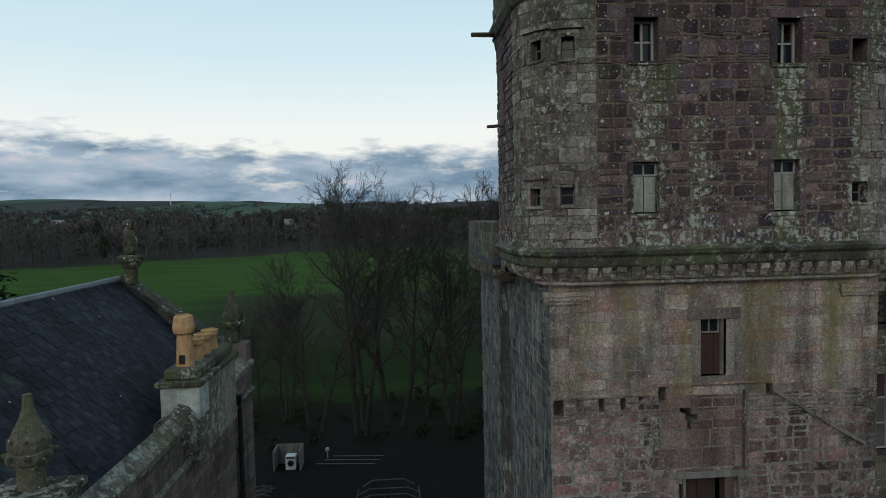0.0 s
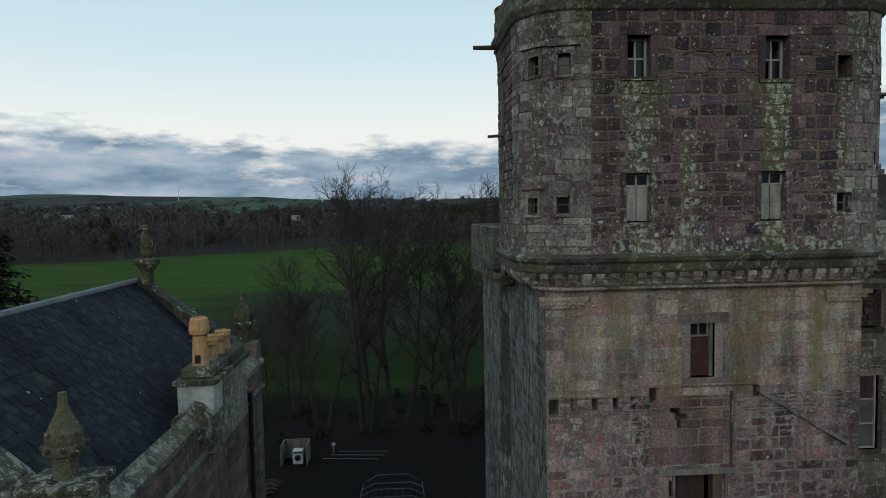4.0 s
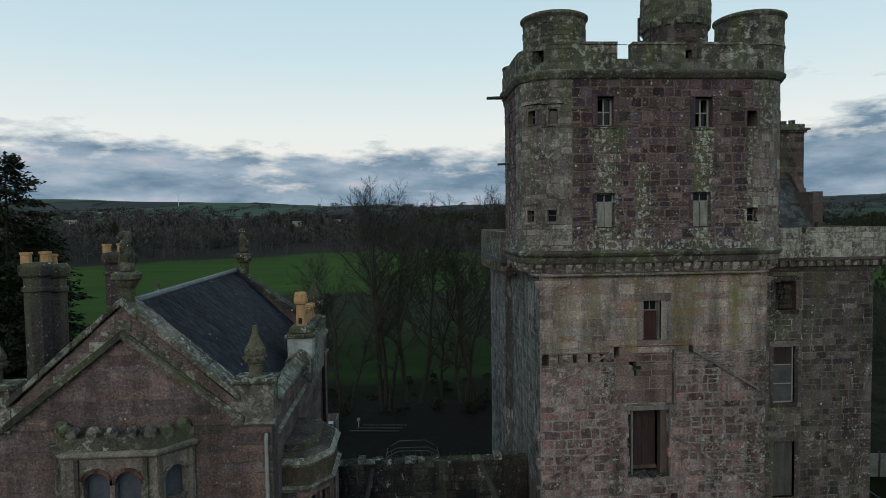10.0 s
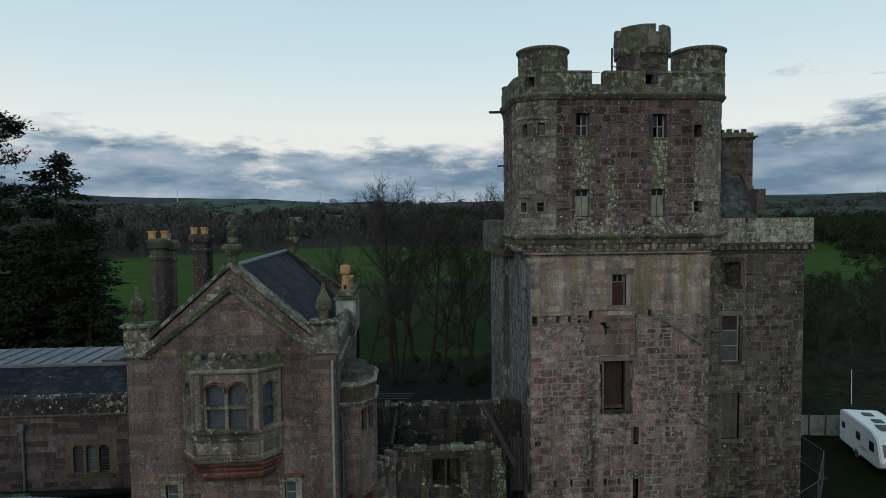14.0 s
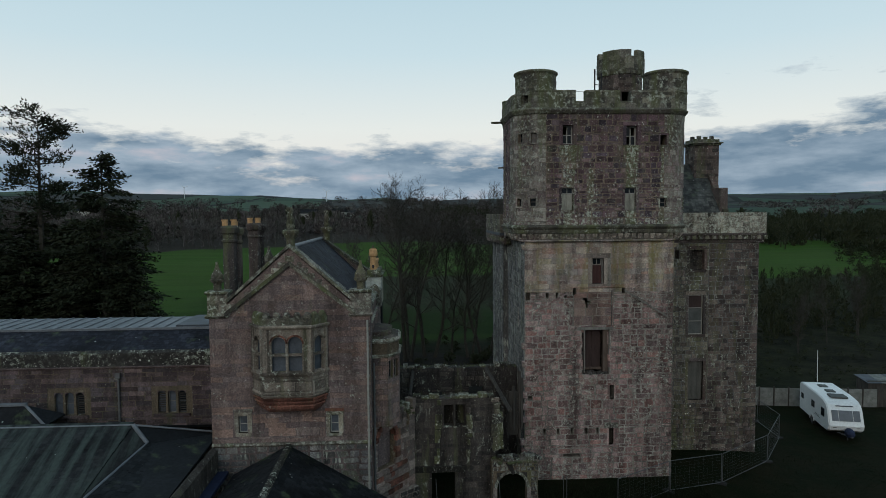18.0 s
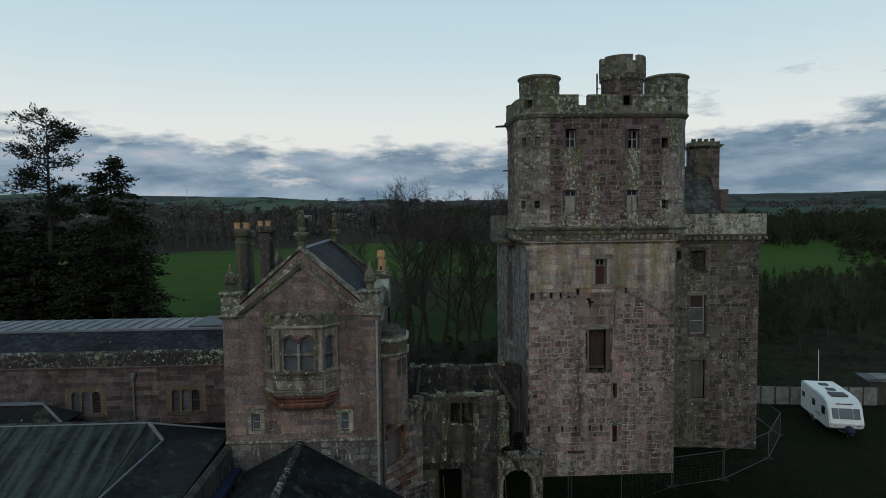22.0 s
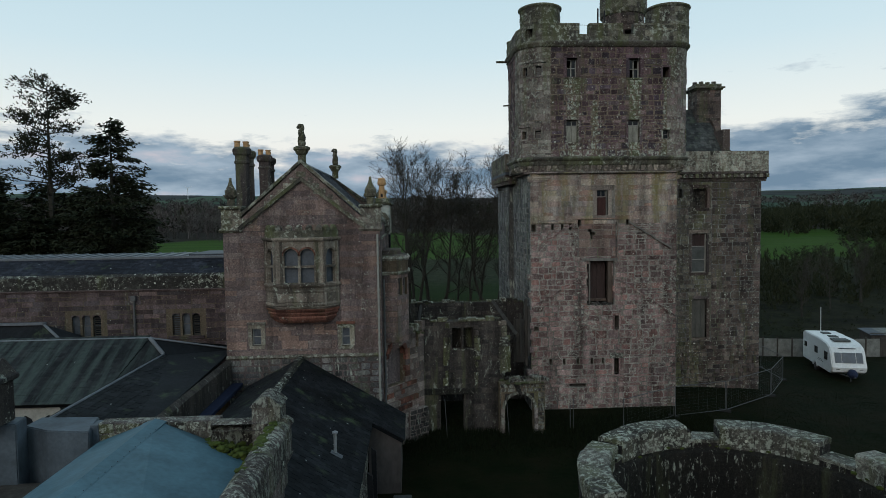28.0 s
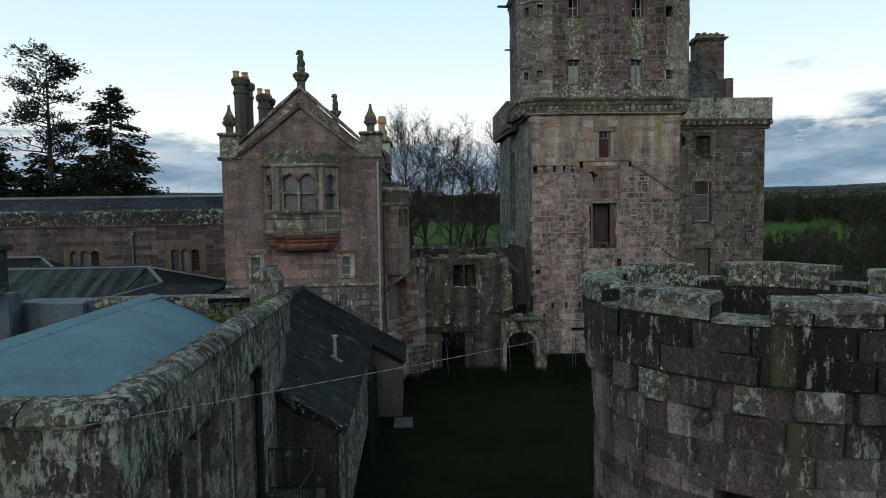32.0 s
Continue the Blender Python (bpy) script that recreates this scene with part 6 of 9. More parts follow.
for k, h in enumerate(SMALL):
    surround(house, front, h, 0.2, 0.03, DRESSED, 0.16)
    casement(house, front, h, 0.12, WHITEPAINT, 1, 2, 0.05, pane=SKYGLASS)
    bm = bmesh.new()
    mbox(bm, front.pose_at((h[0] + h[1]) / 2), -0.45, 0.45, -0.12, 0.05, h[3] + 0.2, h[3] + 0.32)
    part("hood_stone", bm, REDSTONE if k else DRESSED, house)


def stack(cx, cy, z0, z1, r, pots=2):
    ob = thing("chimney_stack", "tall octagonal stone chimney stack with buff pots", "chimney", (cx, cy, z0), "house chimneys")
    bm = bmesh.new()
    lathe(bm, cx, cy, [(r + 0.12, z0), (r + 0.12, z0 + 0.25), (r, z0 + 0.35), (r, z1 - 0.85), (r + 0.06, z1 - 0.82), (r + 0.06, z1 - 0.72), (r, z1 - 0.68), (r, z1 - 0.45), (r + 0.1, z1 - 0.36), (r + 0.13, z1 - 0.2), (r + 0.13, z1 - 0.1), (r + 0.02, z1), (0.02, z1)], 8)
    part("shaft", bm, WINGSTONE, ob)
    for i in range(pots):
        bm = bmesh.new()
        x, y = cx + (0.18 * (i * 2 - 1) if pots > 1 else 0), cy + 0.16 * (i * 2 - 1)
        lathe(bm, x, y, [(0.15, z1 - 0.02), (0.14, z1 + 0.22), (0.17, z1 + 0.24), (0.17, z1 + 0.3), (0.12, z1 + 0.3), (0.12, z1)], 10)
        part("chimney_pot", bm, POT, ob)
    return ob


stack(-11.15, 11.0, 10.6, 15.1, 0.35)
stack(-11.05, 11.8, 10.6, 15.0, 0.3, 1)
stack(-11.1, 15.8, 10.6, 15.15, 0.34)
stack(-11.0, 16.55, 10.6, 15.05, 0.29, 1)

# whitewashed wall-head chimney
wc = thing("wallhead_chimney", "whitewashed stone chimney with four buff pots", "chimney", (-4.2, 16.2, 11))
bm = bmesh.new()
box(bm, -4.6, -3.76, 14.9, 17.3, 10.4, 12.1, 0.03)
part("chimney_block", bm, DRESSED, wc)
bm = bmesh.new()
box(bm, -4.62, -3.75, 14.2, 14.9, 11.35, 12.1, 0.03)
part("whitewashed_face", bm, WHITEWASH, wc, "flaking whitewashed stone face")
bm = bmesh.new()
box(bm, -4.6, -3.76, 14.2, 14.9, 10.4, 11.35, 0.03)
part("stack_foot", bm, DRESSED, wc)
bm = bmesh.new()
box(bm, -4.7, -3.66, 14.1, 17.4, 12.1, 12.22, 0.02)
box(bm, -4.55, -3.8, 14.25, 17.25, 12.22, 12.48, 0.05)
part("cap", bm, PARAPET, wc)
bm = bmesh.new()
prism(bm, [(-4.62, 10.9), (-3.8, 10.9), (-3.8, 11.4), (-4.0, 11.65), (-4.2, 11.72), (-4.18, 11.65), (-4.62, 11.4)], "y", 13.75, 14.22)
part("rolled_shoulder", bm, DRESSED, wc)
bm = bmesh.new()
lathe(bm, -4.2, 14.7, [(0.21, 12.45), (0.19, 12.6), (0.16, 13.2), (0.23, 13.25), (0.25, 13.36), (0.21, 13.62), (0.17, 13.66), (0.14, 13.4), (0.14, 12.5)], 14)
big_pot = part("crowned_pot", bm, POT, wc, "tall crowned buff clay pot")
bm = bmesh.new()
box(bm, -4.26, -4.14, 14.48, 14.56, 12.55, 12.75)
part("pot_vent", bm, IRON, big_pot)
for i, y in enumerate((15.35, 15.95, 16.55)):
    bm = bmesh.new()
    lathe(bm, -4.18, y, [(0.2, 12.45), (0.19, 12.55), (0.16, 12.8), (0.21, 12.85), (0.22, 12.98), (0.16, 13.0), (0.14, 12.6)], 14)
    part("chimney_pot", bm, POT, wc)

# canted corner turret on the side
ob_path = Path(("l", -4.05, 9.9, -3.3, 9.9), ("l", -3.3, 9.9, -2.75, 10.7), ("l", -2.75, 10.7, -2.75, 12.4), ("l", -2.75, 12.4, -3.3, 13.2), ("l", -3.3, 13.2, -4.05, 13.2))
on = ob_path.length
OW = [(0.12 + 0.75, 0.12 + 1.08, 7.4, 8.3), (1.3, 1.62, 7.4, 8.3), (2.2, 2.6, 7.4, 8.3)]
ow = part("side_oriel", core(ob_path, 0, on, 5.0, 9.25, 0.3, OW), MORTAR, house)
QUEUE.append(("stone", blocks(ob_path, 0, on, 5.0, 8.6, (0.22, 0.3), (0.3, 0.55), OW, depth=(0.01, 0.02), gap=0.012, seed=26), ASHLAR, ow, MANSION, (-3, 10, 8), 60, "oriel_ashlar"))
part("oriel_string", moulding(ob_path, 0, on, [(-0.05, 8.45), (0.06, 8.48), (0.14, 8.6), (-0.05, 8.66)]), DRESSED, house)
part("oriel_cornice", moulding(ob_path, 0, on, [(-0.3, 9.2), (0.05, 9.2), (0.12, 9.3), (0.02, 9.42), (-0.3, 9.45)]), DRESSED, house)
bm = bmesh.new()
ring = [(-4.05, 9.93), (-3.3, 9.93), (-2.76, 10.7), (-2.76, 12.4), (-3.3, 13.17), (-4.05, 13.17)]
crown = [(-4.05, 10.3), (-3.5, 10.3), (-3.1, 10.85), (-3.1, 12.25), (-3.5, 12.8), (-4.05, 12.8)]
for p, q, c, d in zip(ring, ring[1:], crown, crown[1:]):
    sheet(bm, (*p, 9.42), (*q, 9.42), (*d, 9.5), (*c, 9.5), thick=0.08)
part("oriel_roof", bm, WINGSTONE, house)
bm = bmesh.new()
prism(bm, [(a, b) for a, b in crown], "z", 9.3, 9.72)
bmesh.ops.recalc_face_normals(bm, faces=bm.faces)
bmesh.ops.bevel(bm, geom=bm.edges[:], offset=0.03, segments=1, affect="EDGES")
part("oriel_blocking", bm, WINGSTONE, house)
for h in OW:
    casement(house, ob_path, h, 0.12, WOODOLD, 1, 2, 0.04)
prof = [(-4.05, 4.2), (-3.9, 4.2), (-2.85, 5.0), (-4.05, 5.0)]
bm = bmesh.new()
prism(bm, prof, "y", 10.2, 12.9)
part("oriel_corbel", bm, MANSION, house)


def downpipe(parent, pts, r, mat, hopper=True):
    bm = bmesh.new()
    for p, q in zip(pts, pts[1:]):
        tube(bm, p, q, r, r, 8)
    pipe = part("downpipe", bm, mat, parent)
    if hopper:
        x, y, z = pts[0]
        bm = bmesh.new()
        box(bm, x - 0.13, x + 0.13, y - 0.12, y + 0.08, z - 0.05, z + 0.22, 0.02)
        part("hopper_head", bm, mat, pipe)
    x, y, z = pts[-2]
    n = int((z - pts[-1][2]) / 1.3)
    for i in range(1, n):
        bm = bmesh.new()
        lathe(bm, x, y, [(r + 0.025, z - 1.3 * i), (r + 0.025, z - 1.3 * i + 0.09)], 8)
        part("pipe_bracket", bm, mat, pipe)


downpipe(house, [(-4.18, 8.72, 10.6), (-4.18, 8.66, 10.45), (-4.18, 8.66, 0.0)], 0.05, WHITEPAINT, False)
downpipe(house, [(-3.98, 18.2, 10.55), (-3.92, 18.2, 10.4), (-3.92, 18.2, 0)], 0.07, IRON)
downpipe(house, [(-3.95, 9.6, 8.3), (-3.95, 9.6, 8.2), (-3.95, 9.6, 0)], 0.05, PIPEGREY, False)

# ---- long range with leaded roof ----
range_ = thing("long_range", "low red ashlar range with slate and lead roof", "building", (-30, 14, G0))
lr = straight(-60, 12.5, GX0, 12.5)


def rx(x0, x1, z0, z1):
    return (x0 + 60, x1 + 60, z0, z1)


TRIPLES = [(-20.9, -19.25), (-15.6, -14.0), (-26.5, -24.9)]
trip = []
for a, b in TRIPLES:
    w = (b - a) / 3
    trip += [rx(a + w * i + 0.06, a + w * (i + 1) - 0.06, 5.15, 6.35) for i in range(3)]
rw = part("range_wall", core(lr, 0, lr.length, G0, 7.65, 0.6, trip), MORTAR, range_)
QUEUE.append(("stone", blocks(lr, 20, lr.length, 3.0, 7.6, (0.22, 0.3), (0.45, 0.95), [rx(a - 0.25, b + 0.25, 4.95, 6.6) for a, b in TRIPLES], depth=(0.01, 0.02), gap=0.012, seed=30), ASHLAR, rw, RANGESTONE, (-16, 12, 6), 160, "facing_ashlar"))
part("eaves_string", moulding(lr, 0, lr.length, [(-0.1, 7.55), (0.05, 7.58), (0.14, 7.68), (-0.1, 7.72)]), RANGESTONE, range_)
bm = bmesh.new()
prism(bm, [(12.5, 7.7), (13.0, 7.7), (13.0, 8.45), (12.72, 8.52), (12.5, 8.4)], "x", -60, GX0 - 0.02)
part("crusted_parapet", bm, CRUSTED, range_, "blocking course crusted with white lichen")
bm = bmesh.new()
prism(bm, [(13.0, 8.1), (15.0, 9.2), (18.6, 9.25), (20.5, 8.1), (20.5, 3), (13.0, 3)], "x", -60, GX0 - 0.02)
rr = part("range_roof", bm, SLATEDARK, range_)
uv = Vector((0, 2.0, 1.1))
QUEUE.append(("slate", slating((-48, 12.98, 8.12), (1, 0, 0), uv, uv.length - 0.1, lambda v: (0, 36.3), 0.18, (0.18, 0.3), seed=31), SLATES, rr, SLATE, (-16, 13, 8), 200, "slate_cover"))
bm = bmesh.new()
sheet(bm, (-60, 14.9, 9.26), (-15.5, 14.9, 9.26), (-15.5, 18.6, 9.32), (-60, 18.6, 9.32), thick=0.05)
lf = part("lead_flat", bm, LEAD, range_)
for i in range(60):
    bm = bmesh.new()
    x = -59.6 + 0.75 * i
    if x < -15.6:
        tube(bm, (x, 14.9, 9.29), (x, 18.6, 9.34), 0.035, 0.035, 6)
        part("lead_roll", bm, LEAD, lf)
bm = bmesh.new()
box(bm, -15.4, GX0 - 0.05, 15.0, 18.6, 9.2, 9.42)
part("felt_flat", bm, LEADDARK, range_)
bm = bmesh.new()
box(bm, -60, GX0, 14.85, 14.98, 9.18, 9.33, 0.02)
part("lead_edge", bm, LEAD, range_)


# ---- hipped slate roofs in the court ----
court = thing("court_roofs", "low hipped slate roofs with lead hips and green algae streaks", "roof", (-18, 3, G0))
bm = bmesh.new()
P1, P2, P3 = (-60, 8.95, 5.68), (-15.3, 8.95, 5.68), (-14.5, 8.5, 4.95)
VW = (-16.0, 5.0, 3.72)
sheet(bm, P1, P2, VW, (-60, 5.0, 3.72), thick=0.15)
sheet(bm, P2, P1, (-60, 12.4, 4.5), (-11.7, 12.4, 4.5), thick=0.1)
cr = part("north_roof", bm, SLATEDARK, court)
n1 = Vector((0, 3.95, 1.96))
QUEUE.append(("slate", slating((-52, 4.97, 3.72), (1, 0, 0), n1, n1.length, lambda s: (0, 52 - 16.0 + 0.7 * min(1, s / 4.4)), 0.2, (0.2, 0.32), seed=33, lift=0.01), SLATES, cr, SLATEGREEN, (-17, 7, 4.5), 260, "slate_cover"))
bm = bmesh.new()
sheet(bm, P2, P3, VW, thick=0.12)
part("hip_slope", bm, SLATEGREEN, court)
bm = bmesh.new()
sheet(bm, P3, P2, (-11.75, 10.3, 4.75), thick=0.12)
sheet(bm, P3, (-11.75, 10.3, 4.75), (-11.75, -4.4, 4.2), thick=0.12)
sheet(bm, P3, (-11.75, -4.4, 4.2), (-14.5, -4.4, 4.95), thick=0.12)
sheet(bm, P3, (-14.5, -4.4, 4.95), (-16.0, -4.4, 3.72), VW, thick=0.1)
ce = part("east_roof", bm, SLATEDARK, court)
n2 = Vector((-2.7, 0, 0.72))
QUEUE.append(("slate", slating((-11.78, 8.4, 4.24), (0, -1, 0), n2, n2.length, lambda s: (0.0, 12.7), 0.26, (0.25, 0.4), seed=34, lift=0.02), SLATES, ce, SLATEDARK, (-13, 5, 5), 200, "slate_cover"))
for a, b, r in ((P2, P3, 0.1), (P3, (-14.5, -4.4, 4.98), 0.055), (P1, P2, 0.05), (P2, (-11.75, 10.3, 4.78), 0.045)):
    bm = bmesh.new()
    tube(bm, Vector(a) + Vector((0, 0, 0.04)), Vector(b) + Vector((0, 0, 0.04)), r, r, 8)
    part("lead_hip", bm, LEAD, court)
bm = bmesh.new()
prism(bm, [(-11.75, 3.0), (-11.35, 3.0), (-11.35, 4.45), (-11.55, 4.62), (-11.75, 4.45)], "y", -4.4, 8.75)
part("court_parapet", bm, RUIN, court)
bm = bmesh.new()
box(bm, -11.35, -10.85, -4.4, 8.7, 3.3, 3.45)
part("lead_gutter", bm, NAVY, court, "dark wet gutter lining")
bm = bmesh.new()
box(bm, -60, -17.6, 5.2, 5.6, G0, 3.7)
part("white_wall", bm, WHITEPAINT, court, "white painted arcaded wall")
for i in range(8):
    bm = bmesh.new()
    x = -18.1 - 0.96 * i
    prism(bm, [(x - 0.34, 0.8), (x + 0.34, 0.8), (x + 0.34, 2.8), (x + 0.24, 3.08), (x, 3.22), (x - 0.24, 3.08), (x - 0.34, 2.8)], "y", 5.13, 5.21)
    part("arched_light", bm, GLASS, court)
bm = bmesh.new()
b0, b1 = [(-26.5, 10.4, 5.3), (-20.2, 10.4, 5.3), (-20.2, 12.3, 5.3), (-26.5, 12.3, 5.3)], [(-25.0, 11.2, 6.15), (-21.6, 11.2, 6.15)]
sheet(bm, b0[0], b0[1], b1[1], b1[0], thick=0.1)
sheet(bm, b0[1], b0[2], b1[1], thick=0.1)
sheet(bm, b0[2], b0[3], b1[0], b1[1], thick=0.1)
part("lantern_roof", bm, SLATEDARK, court)
bm = bmesh.new()
box(bm, -25.1, -21.5, 11.05, 11.35, 6.12, 6.22)
tube(bm, (-21.6, 11.2, 6.18), (-20.2, 10.4, 5.33), 0.07, 0.07)
part("lantern_lead", bm, LEAD, court)

# ---- slate-roofed shed against the gabled house ----
shed = thing("slate_shed", "stone outbuilding with dark slate pitched roof", "outbuilding", (-6, 2, G0))
SZ, SL = 4.6, 0.586


def sz(x):
    return SZ - SL * abs(x + 8.0)


bm = bmesh.new()
sheet(bm, (-8, -5.5, SZ), (-4.4, -5.5, sz(-4.4)), (-4.4, 5.1, sz(-4.4)), (-3.0, 5.1, sz(-3.0)), (-3.0, 8.75, sz(-3.0)), (-8, 8.75, SZ), thick=0.14)
sheet(bm, (-8, -5.5, SZ), (-8, 8.75, SZ), (-10.6, 8.75, 3.25), (-10.6, -5.5, 3.25), thick=0.14)
sr = part("shed_roof", bm, SLATEDARK, shed)
sv = Vector((-3.6, 0, 3.6 * SL))
QUEUE.append(("slate", slating((-4.37, -5.3, sz(-4.37)), (0, 1, 0), sv, sv.length - 0.05, lambda s: (0, 14.0), 0.23, (0.22, 0.34), seed=35, lift=0.01), SLATES, sr, SLATEDARK, (-6, -3, 3.5), 300, "slate_cover"))
sv2 = Vector((-1.4, 0, 1.4 * SL))
QUEUE.append(("slate", slating((-2.98, 5.12, sz(-2.98)), (0, 1, 0), sv2, sv2.length, lambda s: (0, 3.6), 0.23, (0.22, 0.34), seed=36, lift=0.01), SLATES, sr, SLATEDARK, (-6, -3, 3.5), 30, "porch_slate_cover"))
sv3 = Vector((2.6, 0, 1.35))
QUEUE.append(("slate", slating((-10.6, -5.3, 3.25), (0, 1, 0), sv3, sv3.length - 0.05, lambda s: (0, 14.0), 0.23, (0.22, 0.34), seed=37, lift=0.01), SLATES, sr, SLATEDARK, (-9, 3, 3.5), 60, "west_slate_cover"))
bm = bmesh.new()
bm.free()
for i in range(24):
    bm = bmesh.new()
    y = -5.5 + 14.2 * i / 24
    j = 0.012 * math.sin(i * 2.7)
    prism(bm, [(-8.16, SZ - 0.05 + j), (-7.84, SZ - 0.05 + j), (-7.9, SZ + 0.12 + j), (-8.1, SZ + 0.12 + j)], "y", y, y + 0.58)
    part("ridge_stone", bm, CRUSTED, shed)
bm = bmesh.new()
prism(bm, [(-8, SZ - 0.1), (-4.35, sz(-4.35) - 0.1), (-4.35, sz(-4.35) + 0.12), (-8, SZ + 0.12)], "y", -5.72, -5.42)
part("skew_coping", bm, CRUSTED, shed)
bm = bmesh.new()
prism(bm, [(-4.6, G0), (-4.6, 2.45), (-8, 4.45), (-10.4, 3.1), (-10.4, G0)], "y", -5.6, -5.2)
part("gable_end", bm, RUIN, shed)
swl = straight(-4.62, -5.55, -4.62, 5.1)
SD = [(1.2, 2.2, -0.5, 1.7), (4.4, 5.6, 0.5, 1.7)]
s2 = part("east_wall", core(swl, 0, swl.length, G0, 2.35, 0.4, SD), MORTAR, shed)
QUEUE.append(("stone", blocks(swl, 0, swl.length, G0, 2.3, (0.22, 0.34), (0.3, 0.7), SD, seed=38), RUBBLE, s2, HALL, (-4, 0, 2), 40, "facing_masonry"))
pw = Path(("l", -4.55, 5.2, -3.15, 5.2), ("l", -3.15, 5.2, -3.15, 8.8))
part("porch_wall", core(pw, 0, pw.length, G0, 1.75, 0.35), RENDERED, shed, "stained rendered porch wall")
bm = bmesh.new()
prism(bm, [(-4.55, 1.75), (-3.15, 1.75), (-3.15, 1.62), (-3.15, sz(-3.15) - 0.15), (-4.55, sz(-4.55) - 0.15)], "y", 5.2, 5.5)
part("porch_gable", bm, RENDERED, shed)
bm = bmesh.new()
lathe(bm, -5.35, 0.1, [(0.055, 2.95), (0.055, 3.82), (0.1, 3.84), (0.1, 3.89), (0.02, 3.93)], 12)
part("flue_pipe", bm, FLUE, shed, "galvanised flue")
bm = bmesh.new()
lathe(bm, -5.35, 0.1, [(0.16, 2.98), (0.08, 3.12), (0.06, 3.14)], 12)
sheet(bm, (-5.5, -0.05, sz(-5.5) + 0.06), (-5.1, -0.05, sz(-5.1) + 0.06), (-5.1, 0.25, sz(-5.1) + 0.06), (-5.5, 0.25, sz(-5.5) + 0.06), thick=0.02)
part("flue_flashing", bm, LEAD, shed)

# ---- hall with teal roof ----
hall = thing("teal_roofed_hall", "streaked stone hall with parapet and teal sheet roof", "building", (-10, -9, G0))
HX, HY0, HY1 = -6.2, -14.75, -4.6
hp = Path(("l", -22, HY0, HX, HY0), ("l", HX, HY0, HX, HY1), ("l", HX, HY1, -8.0, HY1))
HW = 22 + HX
ARCHES = [(HW + 2.1 + 0.68 * i, HW + 2.1 + 0.68 * i + 0.5, 1.0, 4.72) for i in range(3)]
HDOOR = [(HW + 5.2, HW + 5.5, 0.4, 4.45)]
hw = part("hall_wall", core(hp, 0, hp.length, G0, 5.0, 0.5, ARCHES + HDOOR), HALLWALL, hall)
QUEUE.append(("stone", blocks(hp, HW - 4, HW, 0, 4.98, (0.26, 0.4), (0.35, 0.8), (), depth=(0.01, 0.03), gap=0.014, seed=40, wobble=0.4), RUBBLE, hw, HALL, (-7, -15, 6), 80, "facing_masonry"))
# the parapet oversails the wall below
hp2 = Path(("l", -22, HY0 + 0.1, HX + 0.25, HY0 + 0.1), ("l", HX + 0.25, HY0 + 0.1, HX + 0.25, HY1), ("l", HX + 0.25, HY1, -8.0, HY1))
HP = 22 + HX + 0.25
HL = HY1 - HY0 - 0.1
hpar = part("hall_parapet", core(hp2, 0, hp2.length, 4.98, 5.84, 0.5), HALL, hall)
QUEUE.append(("stone", blocks(hp2, HP - 4, HP + HL, 5.0, 5.83, (0.3, 0.42), (0.35, 0.9), (), depth=(0.006, 0.02), gap=0.012, seed=43), ASHLAR, hpar, HALL, (-6, -13, 5), 70, "parapet_facing"))
QUEUE.append(("stone", blocks(hp, HW, HW + HY1 - HY0, 0, 4.95, (0.2, 0.36), (0.25, 0.65), ARCHES + HDOOR, depth=(0.01, 0.03), gap=0.014, seed=41, wobble=0.5), RUBBLE, hw, HALLWALL, (-6, -13, 5), 160, "facing_masonry"))
part("parapet_string", moulding(hp2, HP - 5, hp2.length, [(-0.3, 4.82), (-0.2, 4.84), (0.03, 4.96), (0.05, 5.04), (-0.1, 5.06)]), HALL, hall)
cu = HP - 6
rnd_c = random.Random(4)
while cu < hp2.length - 0.3:
    cw = rnd_c.uniform(0.45, 0.85)
    if cu < HP < cu + cw or cu < HP + HL < cu + cw:
        cw = (HP if cu < HP else HP + HL) - cu
    if cw > 0.1:
        j = rnd_c.uniform(-0.03, 0.03)
        part("coping_stone", moulding(hp2, cu + 0.01, cu + cw - 0.01, [(-0.5, 5.8), (0.05, 5.8), (0.08 + j, 5.87), (0.05 + j, 5.94 + j), (-0.1, 6.05 + j), (-0.36, 6.06 + j), (-0.49, 5.98)]), HALL, hall)
    cu += max(cw, 0.1)
bm = bmesh.new()
A, B = (-9.55, -4.8, 6.08), (-9.55, -14.3, 6.08)
sheet(bm, A, B, (-6.42, -14.3, 5.5), (-6.42, -6.3, 5.1), thick=0.06)
tr = part("teal_roof", bm, TEAL, hall)
for nm, run in (("west_slope", ((-9.87, -14.3, 5.97), (-9.87, -4.8, 5.97), (-11.05, -4.85, 5.54), (-11.05, -14.3, 5.54))), ("ridge_bed", (B, A, (-9.87, -4.8, 5.97), (-9.87, -14.3, 5.97))), ("end_slope", (A, (-6.42, -6.3, 5.1), (-6.5, -4.9, 4.8), (-9.0, -4.7, 4.9)))):
    bm = bmesh.new()
    sheet(bm, *run, thick=0.06)
    part(nm, bm, TEAL, hall)
bm = bmesh.new()
sheet(bm, (-9.87, -4.8, 6.0), (-9.87, -14.3, 6.0), (-9.55, -14.3, 6.12), (-9.55, -4.8, 6.12), thick=0.03)
sheet(bm, (-9.55, -4.8, 6.12), (-9.55, -14.3, 6.12), (-9.25, -14.3, 6.03), (-9.25, -4.8, 6.03), thick=0.03)
part("ridge_flashing", bm, TEAL, hall)
